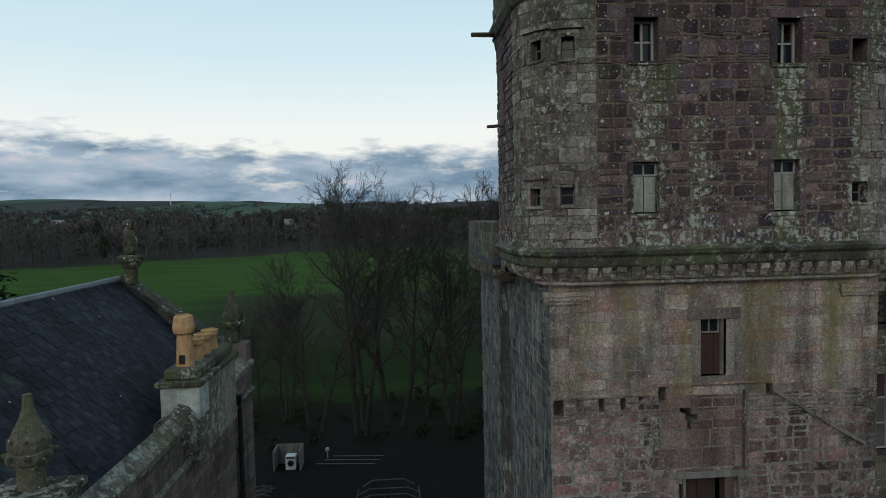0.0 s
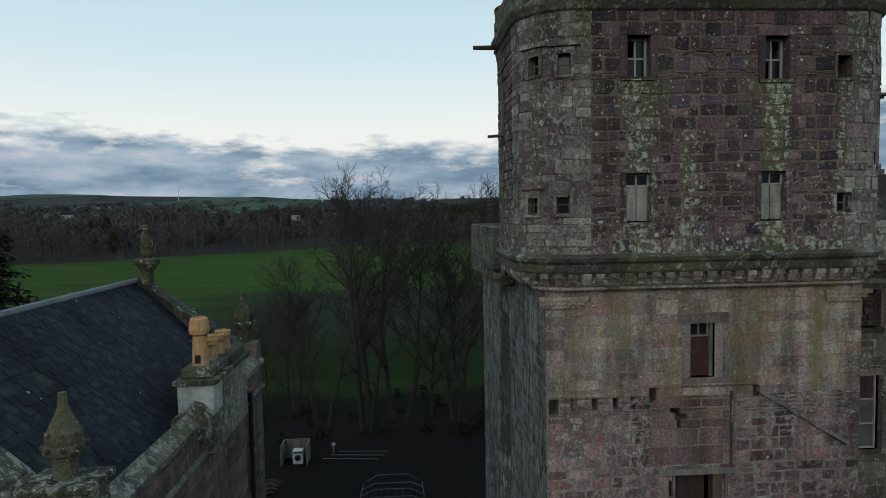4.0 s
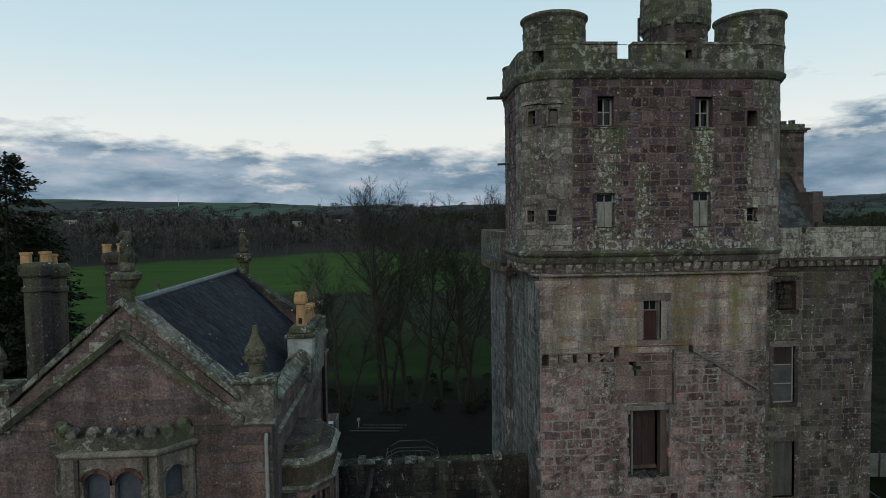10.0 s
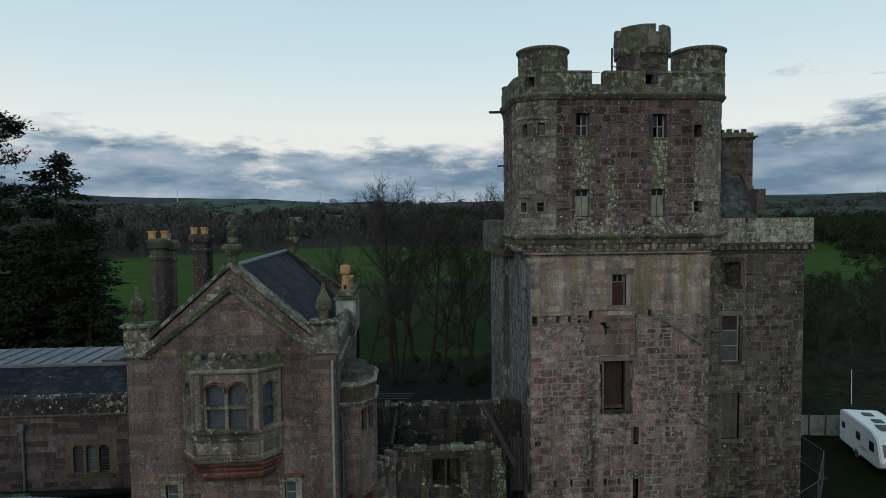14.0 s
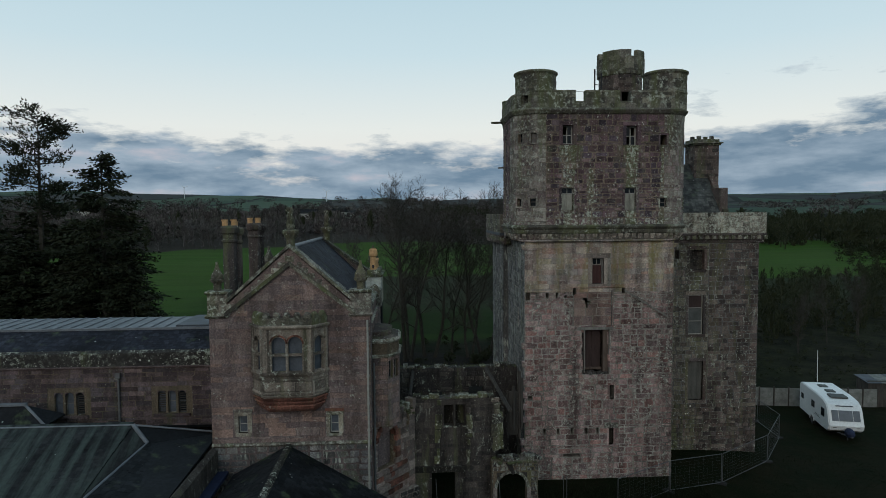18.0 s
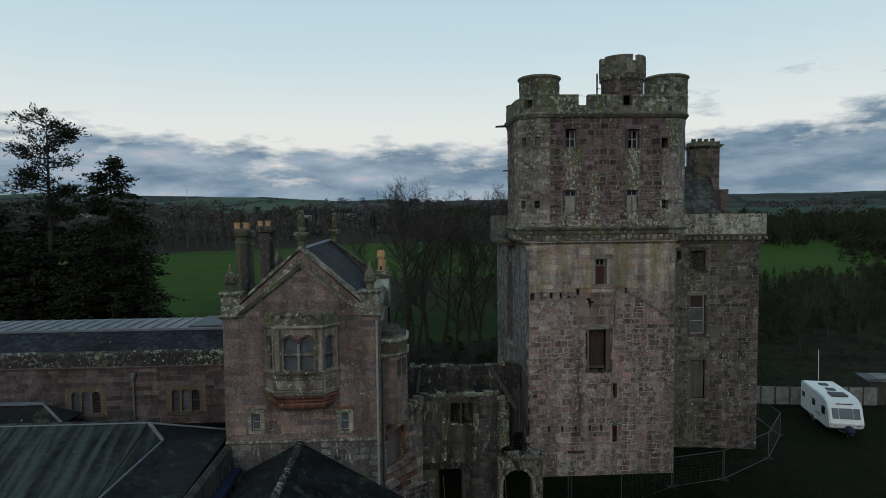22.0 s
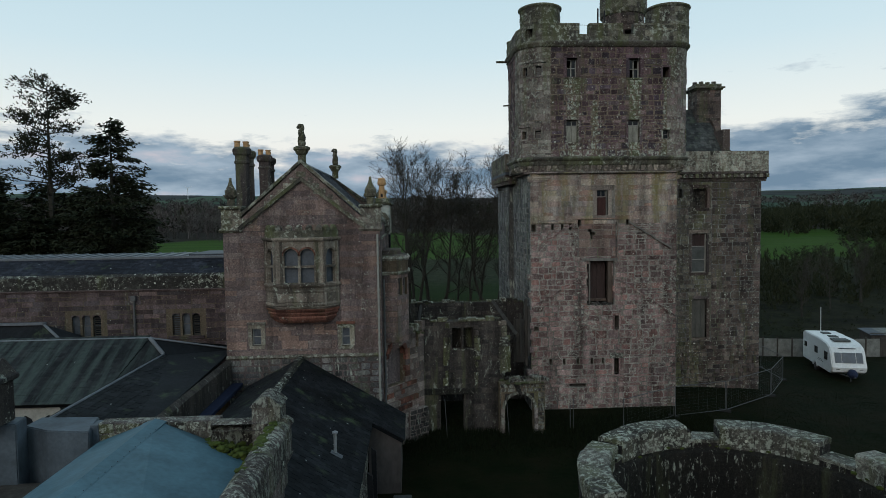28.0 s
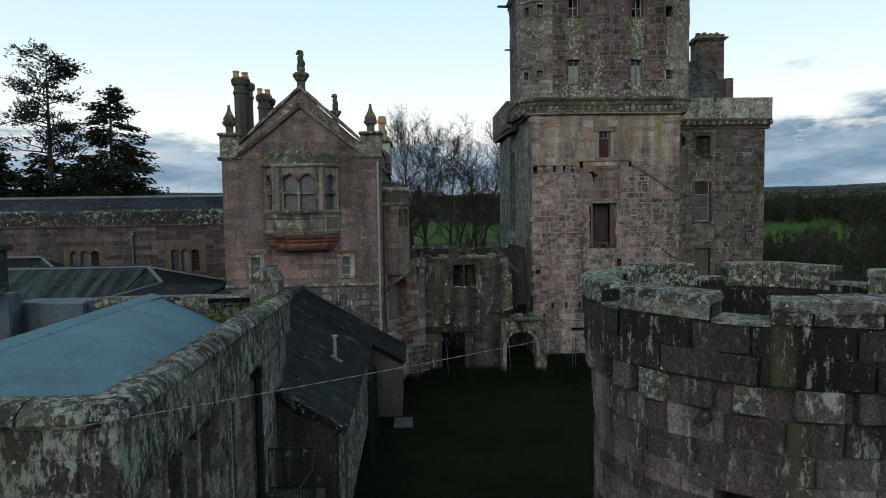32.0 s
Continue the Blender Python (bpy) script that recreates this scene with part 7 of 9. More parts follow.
for i in range(30):
    bm = bmesh.new()
    y = -14.2 + 0.3 * i
    lathe(bm, -9.28, y, [(0.011, 6.03), (0.011, 6.05), (0.002, 6.052)], 6)
    part("roof_rivet", bm, IRON, tr)
fp = straight(-11.1, -4.75, -7.9, -4.75)
f2 = part("far_parapet", core(fp, 0, 3.2, 4.6, 6.0, 0.45), HALL, hall)
QUEUE.append(("stone", blocks(fp, 0, 3.2, 5.4, 6.0, (0.25, 0.32), (0.4, 0.9), (), depth=(0.02, 0.05), seed=42), RUBBLE, f2, MERLON, (-9, -5, 6), 20, "parapet_masonry"))
bm = bmesh.new()
box(bm, -6.9, -6.15, -5.05, -4.3, 4.0, 6.42)
prism(bm, [(-6.96, 6.42), (-6.09, 6.42), (-6.42, 6.72), (-6.63, 6.72)], "y", -5.1, -4.25)
part("gate_pier", bm, HALL, hall, "mossy capped pier")
for corners, z in ((((-13.19, -4.5), (-12.35, -4.95), (-11.15, -5.15), (-11.5, -3.85), (-13.15, -3.75)), 5.92), (((-16.8, -5.4), (-12.95, -5.25), (-13.05, -4.6), (-16.8, -4.6)), 6.22)):
    bm = bmesh.new()
    prism(bm, corners, "z", 4.2, z)
    bmesh.ops.recalc_face_normals(bm, faces=bm.faces)
    bmesh.ops.bevel(bm, geom=bm.edges[:], offset=0.03, segments=2, affect="EDGES")
    part("lead_clad_box", bm, LEADBOX, hall, "grey lead-clad roof box")
bm = bmesh.new()
box(bm, -11.3, -11.08, -4.8, -4.32, 4.6, 5.97, 0.02)
part("lead_end", bm, LEADBOX, hall)
bm = bmesh.new()
box(bm, -13.4, -11.0, -14.3, -5.2, 4.4, 4.6)
part("valley_gutter", bm, WOODDARK, hall, "dark wet brown gutter")

bm = bmesh.new()
box(bm, -14.25, -13.15, -5.9, -4.9, 6.25, 7.35, 0.03)
box(bm, -14.35, -13.05, -6.0, -4.8, 7.35, 7.5, 0.03)
prism(bm, [(-14.3, 7.5), (-13.1, 7.5), (-13.4, 7.9), (-14.0, 7.9)], "y", -5.95, -4.85)
part("chimney_pier", bm, RUIN, hall, "squat mossy stone pier on the roof")

# ---- round drum tower ----
drum = thing("drum_tower", "round stone tower with lichened battlements", "tower", (3.3, -11.7, G0))
DX, DY, DR = 3.3, -11.7, 2.76
dpath = Path(("a", DX, DY, DR, 90, 450))
dn = dpath.length


def da(deg):
    return dn * ((deg - 90) % 360) / 360


DWIN = [(da(234.5) - 0.31, da(234.5) + 0.31, 3.2, 4.42)]
db = part("drum_wall", core(dpath, 0, dn, G0, 5.95, 0.34, DWIN), DRUM, drum)
QUEUE.append(("stone", blocks(dpath, da(150), da(340), 0, 5.0, (0.26, 0.4), (0.35, 0.95), DWIN, depth=(0.002, 0.014), gap=0.009, seed=50, wobble=0.3), ASHLAR, db, DRUM, (2, -14.5, 5), 300, "drum_masonry"))
QUEUE.append(("stone", blocks(dpath, da(150), da(340), 5.02, 5.47, (0.42, 0.45), (0.45, 0.95), (), depth=(0.02, 0.05), gap=0.009, seed=57), ASHLAR, db, DRUM, (2, -14.5, 5), 30, "drum_course"))
QUEUE.append(("stone", blocks(dpath, 0, da(150), 0, 5.45, (0.24, 0.36), (0.3, 0.65), (), seed=51), RUBBLE, db, DRUM, (2, -14.5, 4), 0, "drum_masonry"))
QUEUE.append(("stone", blocks(dpath, da(340), dn, 0, 5.45, (0.24, 0.36), (0.3, 0.65), (), seed=52), RUBBLE, db, DRUM, (2, -14.5, 4), 0, "drum_masonry"))
bpath = Path(("a", DX, DY, DR + 0.17, 90, 450))
bn = bpath.length
GAPS = [(a, b) for a, b in ((190, 199), (228, 241.5), (292, 303), (335, 346), (17.8, 33.4), (76.7, 92.6), (134.4, 141))]
gaps = []
for a, b in GAPS:
    u0 = bn * ((a - 90) % 360) / 360
    gaps.append((u0, u0 + bn * (b - a) / 360, 6.7, 8))
bb = part("drum_parapet", core(bpath, 0, bn, 5.9, 6.92, 0.46, gaps), DRUMTOP, drum)
QUEUE.append(("stone", blocks(bpath, 0, bn, 5.92, 6.68, (0.34, 0.4), (0.7, 1.3), gaps, depth=(0.006, 0.016), gap=0.006, seed=53), ASHLAR, bb, DRUMTOP, (2, -15, 6), 60, "parapet_blocks"))
QUEUE.append(("stone", blocks(bpath, 0, bn, 6.67, 6.92, (0.24, 0.25), (0.45, 0.8), gaps, depth=(0.008, 0.02), gap=0.008, seed=54), ASHLAR, bb, MERLON, (2, -15, 6), 40, "merlon_blocks"))
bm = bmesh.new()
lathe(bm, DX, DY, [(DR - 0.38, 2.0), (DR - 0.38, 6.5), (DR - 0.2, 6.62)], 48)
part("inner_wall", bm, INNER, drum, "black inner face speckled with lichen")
# pale inner faces of the merlons
ri = DR - 0.3
ipath = Path(("a", DX, DY, ri, 450, 90))
igaps = []
for a, b in GAPS:
    a0 = a if a >= 90 else a + 360
    igaps.append((ri * radians(450 - a0 - (b - a)), ri * radians(450 - a0), 6.3, 8))
QUEUE.append(("stone", blocks(ipath, 0, ipath.length, 6.56, 6.91, (0.33, 0.36), (0.55, 0.75), igaps, depth=(0.02, 0.03), gap=0.003, seed=58, wobble=0.1), ASHLAR, bb, MERLON, (3, -9, 6.7), 40, "inner_merlon_face"))
rnd_i = random.Random(12)
for i in range(24):
    t, zz, k = radians(rnd_i.uniform(0, 200)), rnd_i.uniform(6.4, 6.66), rnd_i.uniform(0.03, 0.08)
    bm = bmesh.new()
    r = bmesh.ops.create_icosphere(bm, subdivisions=1, radius=k)
    bmesh.ops.transform(bm, verts=r["verts"], matrix=Matrix.Translation((DX + (DR - 0.3) * math.cos(t), DY + (DR - 0.3) * math.sin(t), zz)) @ Matrix.Diagonal((1, 1, 0.5, 1)))
    part("moss_tuft", bm, MOSS, drum)
edges = sorted((a % 360, b % 360) for a, b in GAPS)
for (a, b), (c, d) in zip(edges, edges[1:] + [(edges[0][0] + 360, 0)]):
    n = max(2, int((c - b) / 11))
    for i in range(n):
        bm = bmesh.new()
        t0, t1 = b + (c - b) * i / n, b + (c - b) * (i + 1) / n - 0.2
        lift, fat = random.uniform(-0.015, 0.015), random.uniform(-0.02, 0.02)
        rings = []
        for k in range(4):
            t = radians(t0 + (t1 - t0) * k / 3)
            rings.append([bm.verts.new((DX + r * math.cos(t), DY + r * math.sin(t), z + lift * (z > 6.92) + 0.012 * math.sin(7 * t + z * 9))) for r, z in ((DR - 0.34, 6.88), (DR + 0.2 + fat, 6.88), (DR + 0.21 + fat, 7.0), (DR + 0.18, 7.03), (DR - 0.31, 7.04), (DR - 0.345, 7.01))])
        for p, q in zip(rings, rings[1:]):
            for j in range(6):
                bm.faces.new((p[j], q[j], q[(j + 1) % 6], p[(j + 1) % 6]))
        bm.faces.new(rings[0][::-1])
        bm.faces.new(rings[-1])
        bmesh.ops.recalc_face_normals(bm, faces=bm.faces)
        part("merlon_coping", bm, MERLON, drum)
for a, b in GAPS:
    bm = bmesh.new()
    rings = []
    for k in range(3):
        t = radians(a + (b - a) * k / 2)
        rings.append([bm.verts.new((DX + r * math.cos(t), DY + r * math.sin(t), z)) for r, z in ((DR - 0.32, 6.68), (DR + 0.21, 6.68), (DR + 0.21, 6.73), (DR - 0.32, 6.75))])
    for p, q in zip(rings, rings[1:]):
        for j in range(4):
            bm.faces.new((p[j], q[j], q[(j + 1) % 4], p[(j + 1) % 4]))
    bmesh.ops.recalc_face_normals(bm, faces=bm.faces)
    part("gap_sill", bm, MERLON, drum)
rnd_d = random.Random(8)
u = 0.0
while u < dn - 0.3:
    w = rnd_d.uniform(0.34, 0.56)
    bm = bmesh.new()
    mbox(bm, dpath.pose_at(u + w / 2), -w / 2, w / 2, -0.13 - rnd_d.uniform(0, 0.05), 0.2, 5.5 + rnd_d.uniform(-0.03, 0.04), 5.9)
    bmesh.ops.bevel(bm, geom=bm.edges[:], offset=0.018, segments=1, affect="EDGES")
    part("corbel", bm, (MERLON, DRUM, HALL, DRUM)[rnd_d.randrange(4)], drum)
    u += w
    gap_w = rnd_d.uniform(0.1, 0.34)
    u += gap_w
bm = bmesh.new()
lathe(bm, DX, DY, [(0.01, 2.6), (DR - 0.4, 2.5), (DR - 0.4, 2.3)], 32)
part("drum_roof", bm, TURF, drum)
bm = bmesh.new()
f = dpath.pose_at(da(234.5))
mbox(bm, f, -0.6, 0.6, -0.06, 0.3, 4.42, 4.7)
part("window_lintel", bm, DRUM, drum)
bm = bmesh.new()
tube(bm, dpath.point(da(226), 0.1, 5.4), dpath.point(da(226), -0.3, 5.36), 0.1, 0.08, 8)
part("stone_spout", bm, DRUM, drum)

# ---- ruined screen between house and tower ----
ruin = thing("ruined_screen", "roofless black rubble wall with doorway and arch", "ruin", (0.5, 13, G0))
rp = straight(-2.1, 12.6, 2.45, 12.6)


def ru(x0, x1, z0, z1):
    return (x0 + 2.1, x1 + 2.1, z0, z1)


RH = [ru(-1.04, 0.26, G0, 1.48), ru(-0.36, 0.18, 3.95, 5.2), ru(0.28, 0.82, 3.95, 5.2)]
r1 = part("screen_wall", core(rp, 0, rp.length, G0, 5.55, 0.7, RH), RUIN, ruin)
QUEUE.append(("stone", blocks(rp, 0, rp.length, G0, 5.55, (0.2, 0.34), (0.3, 0.75), RH, depth=(0.004, 0.02), gap=0.012, seed=60), RUBBLE, r1, RUIN, (0, 12, 3), 140, "facing_rubble"))
bp = straight(-4.0, 18.6, 4.7, 18.6)
r2 = part("rear_wall", core(bp, 0, bp.length, G0, 5.75, 0.7, [(1.2, 1.7, 3.4, 4.6), (5.6, 6.5, 2.2, 4.5), (3.1, 3.9, 2.2, 4.2)]), RUIN, ruin)
QUEUE.append(("stone", blocks(bp, 0, bp.length, 2.5, 5.75, (0.2, 0.34), (0.3, 0.75), [(5.6, 6.5, 2.2, 4.5), (3.1, 3.9, 2.2, 4.2)], seed=61), RUBBLE, r2, RUIN, (0, 18, 5), 60, "facing_rubble"))

# ---- range windows ----
for a, b in TRIPLES:
    w = (b - a) / 3
    for i in range(3):
        h = rx(a + w * i + 0.06, a + w * (i + 1) - 0.06, 5.15, 6.35)
        arch_head(range_, lr, h[0], h[1], 6.35, RANGESTONE, -0.02, 0.2)
        wn = casement(range_, lr, h, 0.14, WOODOLD if i % 2 else LEADDARK, 1, 2, 0.035, pane=SKYGLASS if i < 2 else None)
        if (i == 2 and a < -16) or (i != 1 and a > -16):
            for k in range(9):
                bm = bmesh.new()
                f = lr.pose_at((h[0] + h[1]) / 2)
                mbox(bm, f @ Matrix.Translation((0, 0.1, 5.22 + 0.12 * k)) @ Matrix.Rotation(0.5, 4, "X"), -0.19, 0.19, -0.03, 0.03, -0.006, 0.006)
                part("louvre", bm, WOODDARK, wn)
    bm = bmesh.new()
    box(bm, a - 0.15, b + 0.15, 12.4, 12.55, 4.98, 5.13)
    part("window_sill", bm, RANGESTONE, range_)
downpipe(range_, [(-17.5, 12.4, 7.15), (-17.5, 12.4, 7.0), (-17.5, 12.4, 4.0)], 0.055, PIPEGREY)

# ---- hall details ----
for h in ARCHES:
    arch_head(hall, hp, h[0], h[1], h[3], HALL, -0.03, 0.3)
    casement(hall, hp, h, 0.2, LEADDARK, 1, 5, 0.03, "leaded_light", pane=SKYGLASS)
boarding(hall, hp, HDOOR[0], 0.05, WHITEPAINT, 1, "white_post", 0.1)
downpipe(hall, [(HX + 0.12, -7.85, 4.6), (HX + 0.14, -7.85, 4.4), (HX + 0.14, -7.85, 0)], 0.09, IRON)
bm = bmesh.new()
for i in range(260):
    x, y = random.uniform(-8.2, -6.5), random.uniform(-5.6, -4.5)
    r = bmesh.ops.create_icosphere(bm, subdivisions=1, radius=random.uniform(0.04, 0.13))
    bmesh.ops.transform(bm, verts=r["verts"], matrix=Matrix.Translation((x, y, 5.38 + 0.12 * math.sin(x * 3) + random.uniform(-0.06, 0.06))) @ Matrix.Diagonal((1, 1, 0.6, 1)))
tagged(part("moss_growth", bm, MOSS, hall), kind="stuff")
bm = bmesh.new()
for i in range(50):
    y = random.uniform(-8.5, -5.2)
    r = bmesh.ops.create_icosphere(bm, subdivisions=1, radius=random.uniform(0.04, 0.1))
    bmesh.ops.transform(bm, verts=r["verts"], matrix=Matrix.Translation((HX + random.uniform(-0.2, 0.0), y, 6.04)) @ Matrix.Diagonal((1, 1.5, 0.5, 1)))
tagged(part("coping_moss", bm, MOSS, hall), kind="stuff")
# balcony rail and steps by the hall
rail = thing("iron_railing", "blue-grey iron railing round a stair head", "railing", (-5.4, -8.6, 1.0))
pts = [(-6.1, -6.9), (-5.0, -6.9), (-4.85, -8.2), (-5.0, -9.3)]
for p, q in zip(pts, pts[1:]):
    for z in (2.55, 1.6):
        bm = bmesh.new()
        tube(bm, (*p, z), (*q, z), 0.025, 0.025, 6)
        part("rail", bm, IRON, rail)
    n = 6
    for i in range(n):
        bm = bmesh.new()
        x, y = p[0] + (q[0] - p[0]) * i / n, p[1] + (q[1] - p[1]) * i / n
        tube(bm, (x, y, 1.5), (x, y, 2.55), 0.012, 0.012, 5)
        part("baluster", bm, IRON, rail)
bm = bmesh.new()
box(bm, -6.15, -4.8, -9.4, -6.8, G0, 1.5)
solo("stair_landing", bm, RUIN, "dark stone stair landing beside the hall", "landing")
# rope across the court
bm = bmesh.new()
ra, rb = Vector((-6.2, -14.9, 5.9)), Vector((0.62, -11.2, 6.1))
prev = None
for i in range(65):
    k = i / 64
    p = ra.lerp(rb, k) - Vector((0, 0, 0.08 * k * (1 - k)))
    if prev:
        tube(bm, prev, p, 0.006 if i % 2 else 0.003, 0.006 if i % 2 else 0.003, 5)
    prev = p
solo("rope_line", bm, ROPE, "pale rope line strung across the court", "rope")
bm = bmesh.new()
box(bm, -3.5, -2.7, 3.7, 4.9, -0.82, -0.68, 0.03)
solo("stone_slab", bm, SLATEPALE, "flat grey slab lying on the lawn by the shed", "slab")
for y in (3.2, 5.6):
    bm = bmesh.new()
    prism(bm, [(-4.25, -0.8), (-4.05, -0.8), (-4.05, 2.2), (-4.25, 2.35)], "y", y - 3.1, y - 2.95)
    solo("drain_post", bm, IRON, "black post against the shed wall", "post", "shed posts")

# ---- ruined screen: pilasters, turf, arch block and red niche ----
rnd_r = random.Random(77)


def quoin_strip(x, half, z0, z1, y, mats, miss=0.1, label="broken lichened quoin strip"):
    """A ragged upright strip of single dressed stones standing proud of the wall."""
    z = z0
    while z < z1 - 0.08:
        h = rnd_r.uniform(0.2, 0.46)
        w, j = half * rnd_r.uniform(0.7, 1.25), rnd_r.uniform(-0.05, 0.05)
        if rnd_r.random() > miss:
            bm = bmesh.new()
            box(bm, x + j - w, x + j + w, y - rnd_r.uniform(0.04, 0.16), y + 0.1, z, min(z1, z + h - 0.02), 0.025)
            part("quoin", bm, mats[rnd_r.randrange(len(mats))], ruin, label)
        z += h


quoin_strip(-0.72, 0.12, 1.55, 3.1, 12.6, (RUINSTRIP, RUIN, RUINSTRIP))
quoin_strip(-0.70, 0.17, 3.1, 4.75, 12.6, (RUINSTRIP, MERLON, RUINSTRIP), 0.05)
quoin_strip(-0.62, 0.09, 4.75, 5.5, 12.6, (RUINSTRIP, RUIN))
quoin_strip(1.0, 0.11, 1.55, 3.4, 12.6, (RUINSTRIP, RUIN, RUINSTRIP))
quoin_strip(1.02, 0.17, 3.4, 4.75, 12.6, (RUINSTRIP, MERLON), 0.05)
quoin_strip(0.98, 0.10, 4.75, 5.5, 12.6, (RUINSTRIP, RUIN))
quoin_strip(2.5, 0.2, 2.6, 5.55, 12.62, (MERLON, BAYSTONE, RUINSTRIP), 0.05)
quoin_strip(2.78, 0.14, 2.6, 4.7, 12.8, (RUIN, RUINSTRIP), 0.2)
# flat stones along the broken top of both walls
for x0, x1, y, z, gap in ((-2.05, 2.4, 12.6, 5.55, 0.25), (-3.9, 4.6, 18.6, 5.75, 0.3)):
    x = x0
    while x < x1:
        w = rnd_r.uniform(0.3, 0.8)
        if rnd_r.random() > gap:
            bm = bmesh.new()
            box(bm, x, min(x1, x + w - 0.02), y - rnd_r.uniform(0.02, 0.12), y + rnd_r.uniform(0.3, 0.6), z, z + rnd_r.uniform(0.08, 0.24), 0.03)
            part("cap_stone", bm, (CRUSTED, RUINSTRIP, COPING)[rnd_r.randrange(3)], ruin)
        x += w
bm = bmesh.new()
box(bm, -1.98, 0.8, 12.42, 12.62, 1.5, 1.82, 0.02)
part("dark_lintel", bm, INNER, ruin)
boarding(ruin, rp, (RH[1][0], RH[2][1], 3.95, 5.2), 0.72, INNER, 3, "window_blocking", 0.05)
for i in range(18):
    bm = bmesh.new()
    r = bmesh.ops.create_icosphere(bm, subdivisions=1, radius=rnd_r.uniform(0.04, 0.09))
    bmesh.ops.transform(bm, verts=r["verts"], matrix=Matrix.Translation((rnd_r.uniform(-0.35, 0.82), rnd_r.uniform(12.55, 12.75), 3.97)) @ Matrix.Diagonal((1.2, 1, 0.8, 1)))
    part("pale_pebble", bm, MERLON, ruin)
ap = straight(2.2, 12.05, 4.72, 12.05)
ACX, AR, ASP = 1.1, 0.82, 0.72
apm = core(ap, 0, 2.52, G0, 2.15, 0.6, [(ACX - AR, ACX + AR, G0, ASP + AR)])
a1 = part("arch_wall", apm, MORTAR, ruin)
QUEUE.append(("stone", blocks(ap, 0, 2.52, G0, 2.15, (0.22, 0.32), (0.3, 0.6), [(ACX - AR - 0.2, ACX + AR + 0.2, G0, ASP + AR + 0.1)], seed=62), RUBBLE, a1, HALL, (3, 12, 1), 60, "arch_rubble"))
arch_head(a1, ap, ACX - AR, ACX + AR, ASP + AR, RUIN, -0.02, 0.5)
for i in range(11):
    t0, t1 = radians(180 - 180 * i / 11), radians(180 - 180 * (i + 1) / 11)
    bm = bmesh.new()
    q = [(2.2 + ACX + r * math.cos(t), y, ASP + r * math.sin(t)) for y in (11.97, 12.2) for r, t in ((AR, t0), (AR + 0.15, t0), (AR + 0.15, t1), (AR, t1))]
    v = [bm.verts.new(p) for p in q]
    for g in ((0, 1, 2, 3), (0, 4, 5, 1), (1, 5, 6, 2), (2, 6, 7, 3), (3, 7, 4, 0), (4, 7, 6, 5)):
        bm.faces.new([v[j] for j in g])
    bmesh.ops.recalc_face_normals(bm, faces=bm.faces)
    part("voussoir", bm, MERLON if i > 3 else HALL, a1)
for s in (-1, 1):
    bm = bmesh.new()
    x = 2.2 + ACX + s * (AR + 0.1)
    for i in range(5):
        box(bm, x - 0.1, x + 0.1, 11.96, 12.2, -0.75 + 0.3 * i, -0.47 + 0.3 * i, 0.01)
    part("arch_jamb", bm, HALLWALL, a1)
bm = bmesh.new()
box(bm, 3.0, 4.8, 11.85, 12.7, 2.12, 2.28, 0.03)
part("arch_ledge", bm, WINGSTONE, ruin)
# splayed chute stone and tumbled stones over the arch
bm = bmesh.new()
prism(bm, [(2.95, 2.1), (3.25, 2.1), (3.45, 1.55), (3.3, 1.45)], "y", 11.93, 12.1)
part("chute_stone", bm, RUIN, ruin)
for i in range(16):
    bm = bmesh.new()
    k = rnd_r.uniform(0.1, 0.22)
    m = Matrix.Translation((rnd_r.uniform(2.6, 4.75), rnd_r.uniform(12.0, 12.7), 2.2 + rnd_r.uniform(0.0, 0.12))) @ Matrix.Rotation(rnd_r.uniform(-0.4, 0.4), 4, "Y") @ Matrix.Rotation(rnd_r.uniform(0, 3), 4, "Z")
    mbox(bm, m, -k, k, -k * 0.7, k * 0.7, 0, k * 0.9)
    part("tumbled_stone", bm, (HALL, MERLON, RUIN)[i % 3], ruin)
# ragged toothing where walls once joined the tower's corner
for z, w in ((0.9, 0.22), (1.5, 0.3), (2.9, 0.18), (3.7, 0.26), (4.4, 0.2), (5.2, 0.24), (6.3, 0.16), (7.4, 0.2)):
    bm = bmesh.new()
    box(bm, 4.78 - w, 4.9, 16.05, 16.5, z, z + 0.32, 0.03)
    part("tooth_stone", bm, LOWER, ruin)
# red arched niche on a wall that slants back from the house
np_ = straight(-3.95, 9.9, -1.95, 12.45)
NICHE, SLOT = (0.16, 1.56, 2.65, 4.85), (2.52, 2.74, 4.35, 5.15)
n0 = part("niche_wall", core(np_, 0, np_.length, G0, 5.2, 0.5, [NICHE, SLOT]), MORTAR, ruin)
QUEUE.append(("stone", blocks(np_, 0, np_.length, G0, 5.2, (0.22, 0.34), (0.35, 0.8), [NICHE, SLOT], depth=(0.01, 0.03), gap=0.012, seed=63), ASHLAR, n0, NICHESTONE, (-3, 10, 3), 70, "niche_masonry"))
arch_head(n0, np_, NICHE[0], NICHE[1], NICHE[3], REDSTONE, -0.02, 0.3)
boarding(n0, np_, NICHE, 0.34, MANSION, 1, "niche_back", 0.12)
f = np_.pose_at((NICHE[0] + NICHE[1]) / 2)
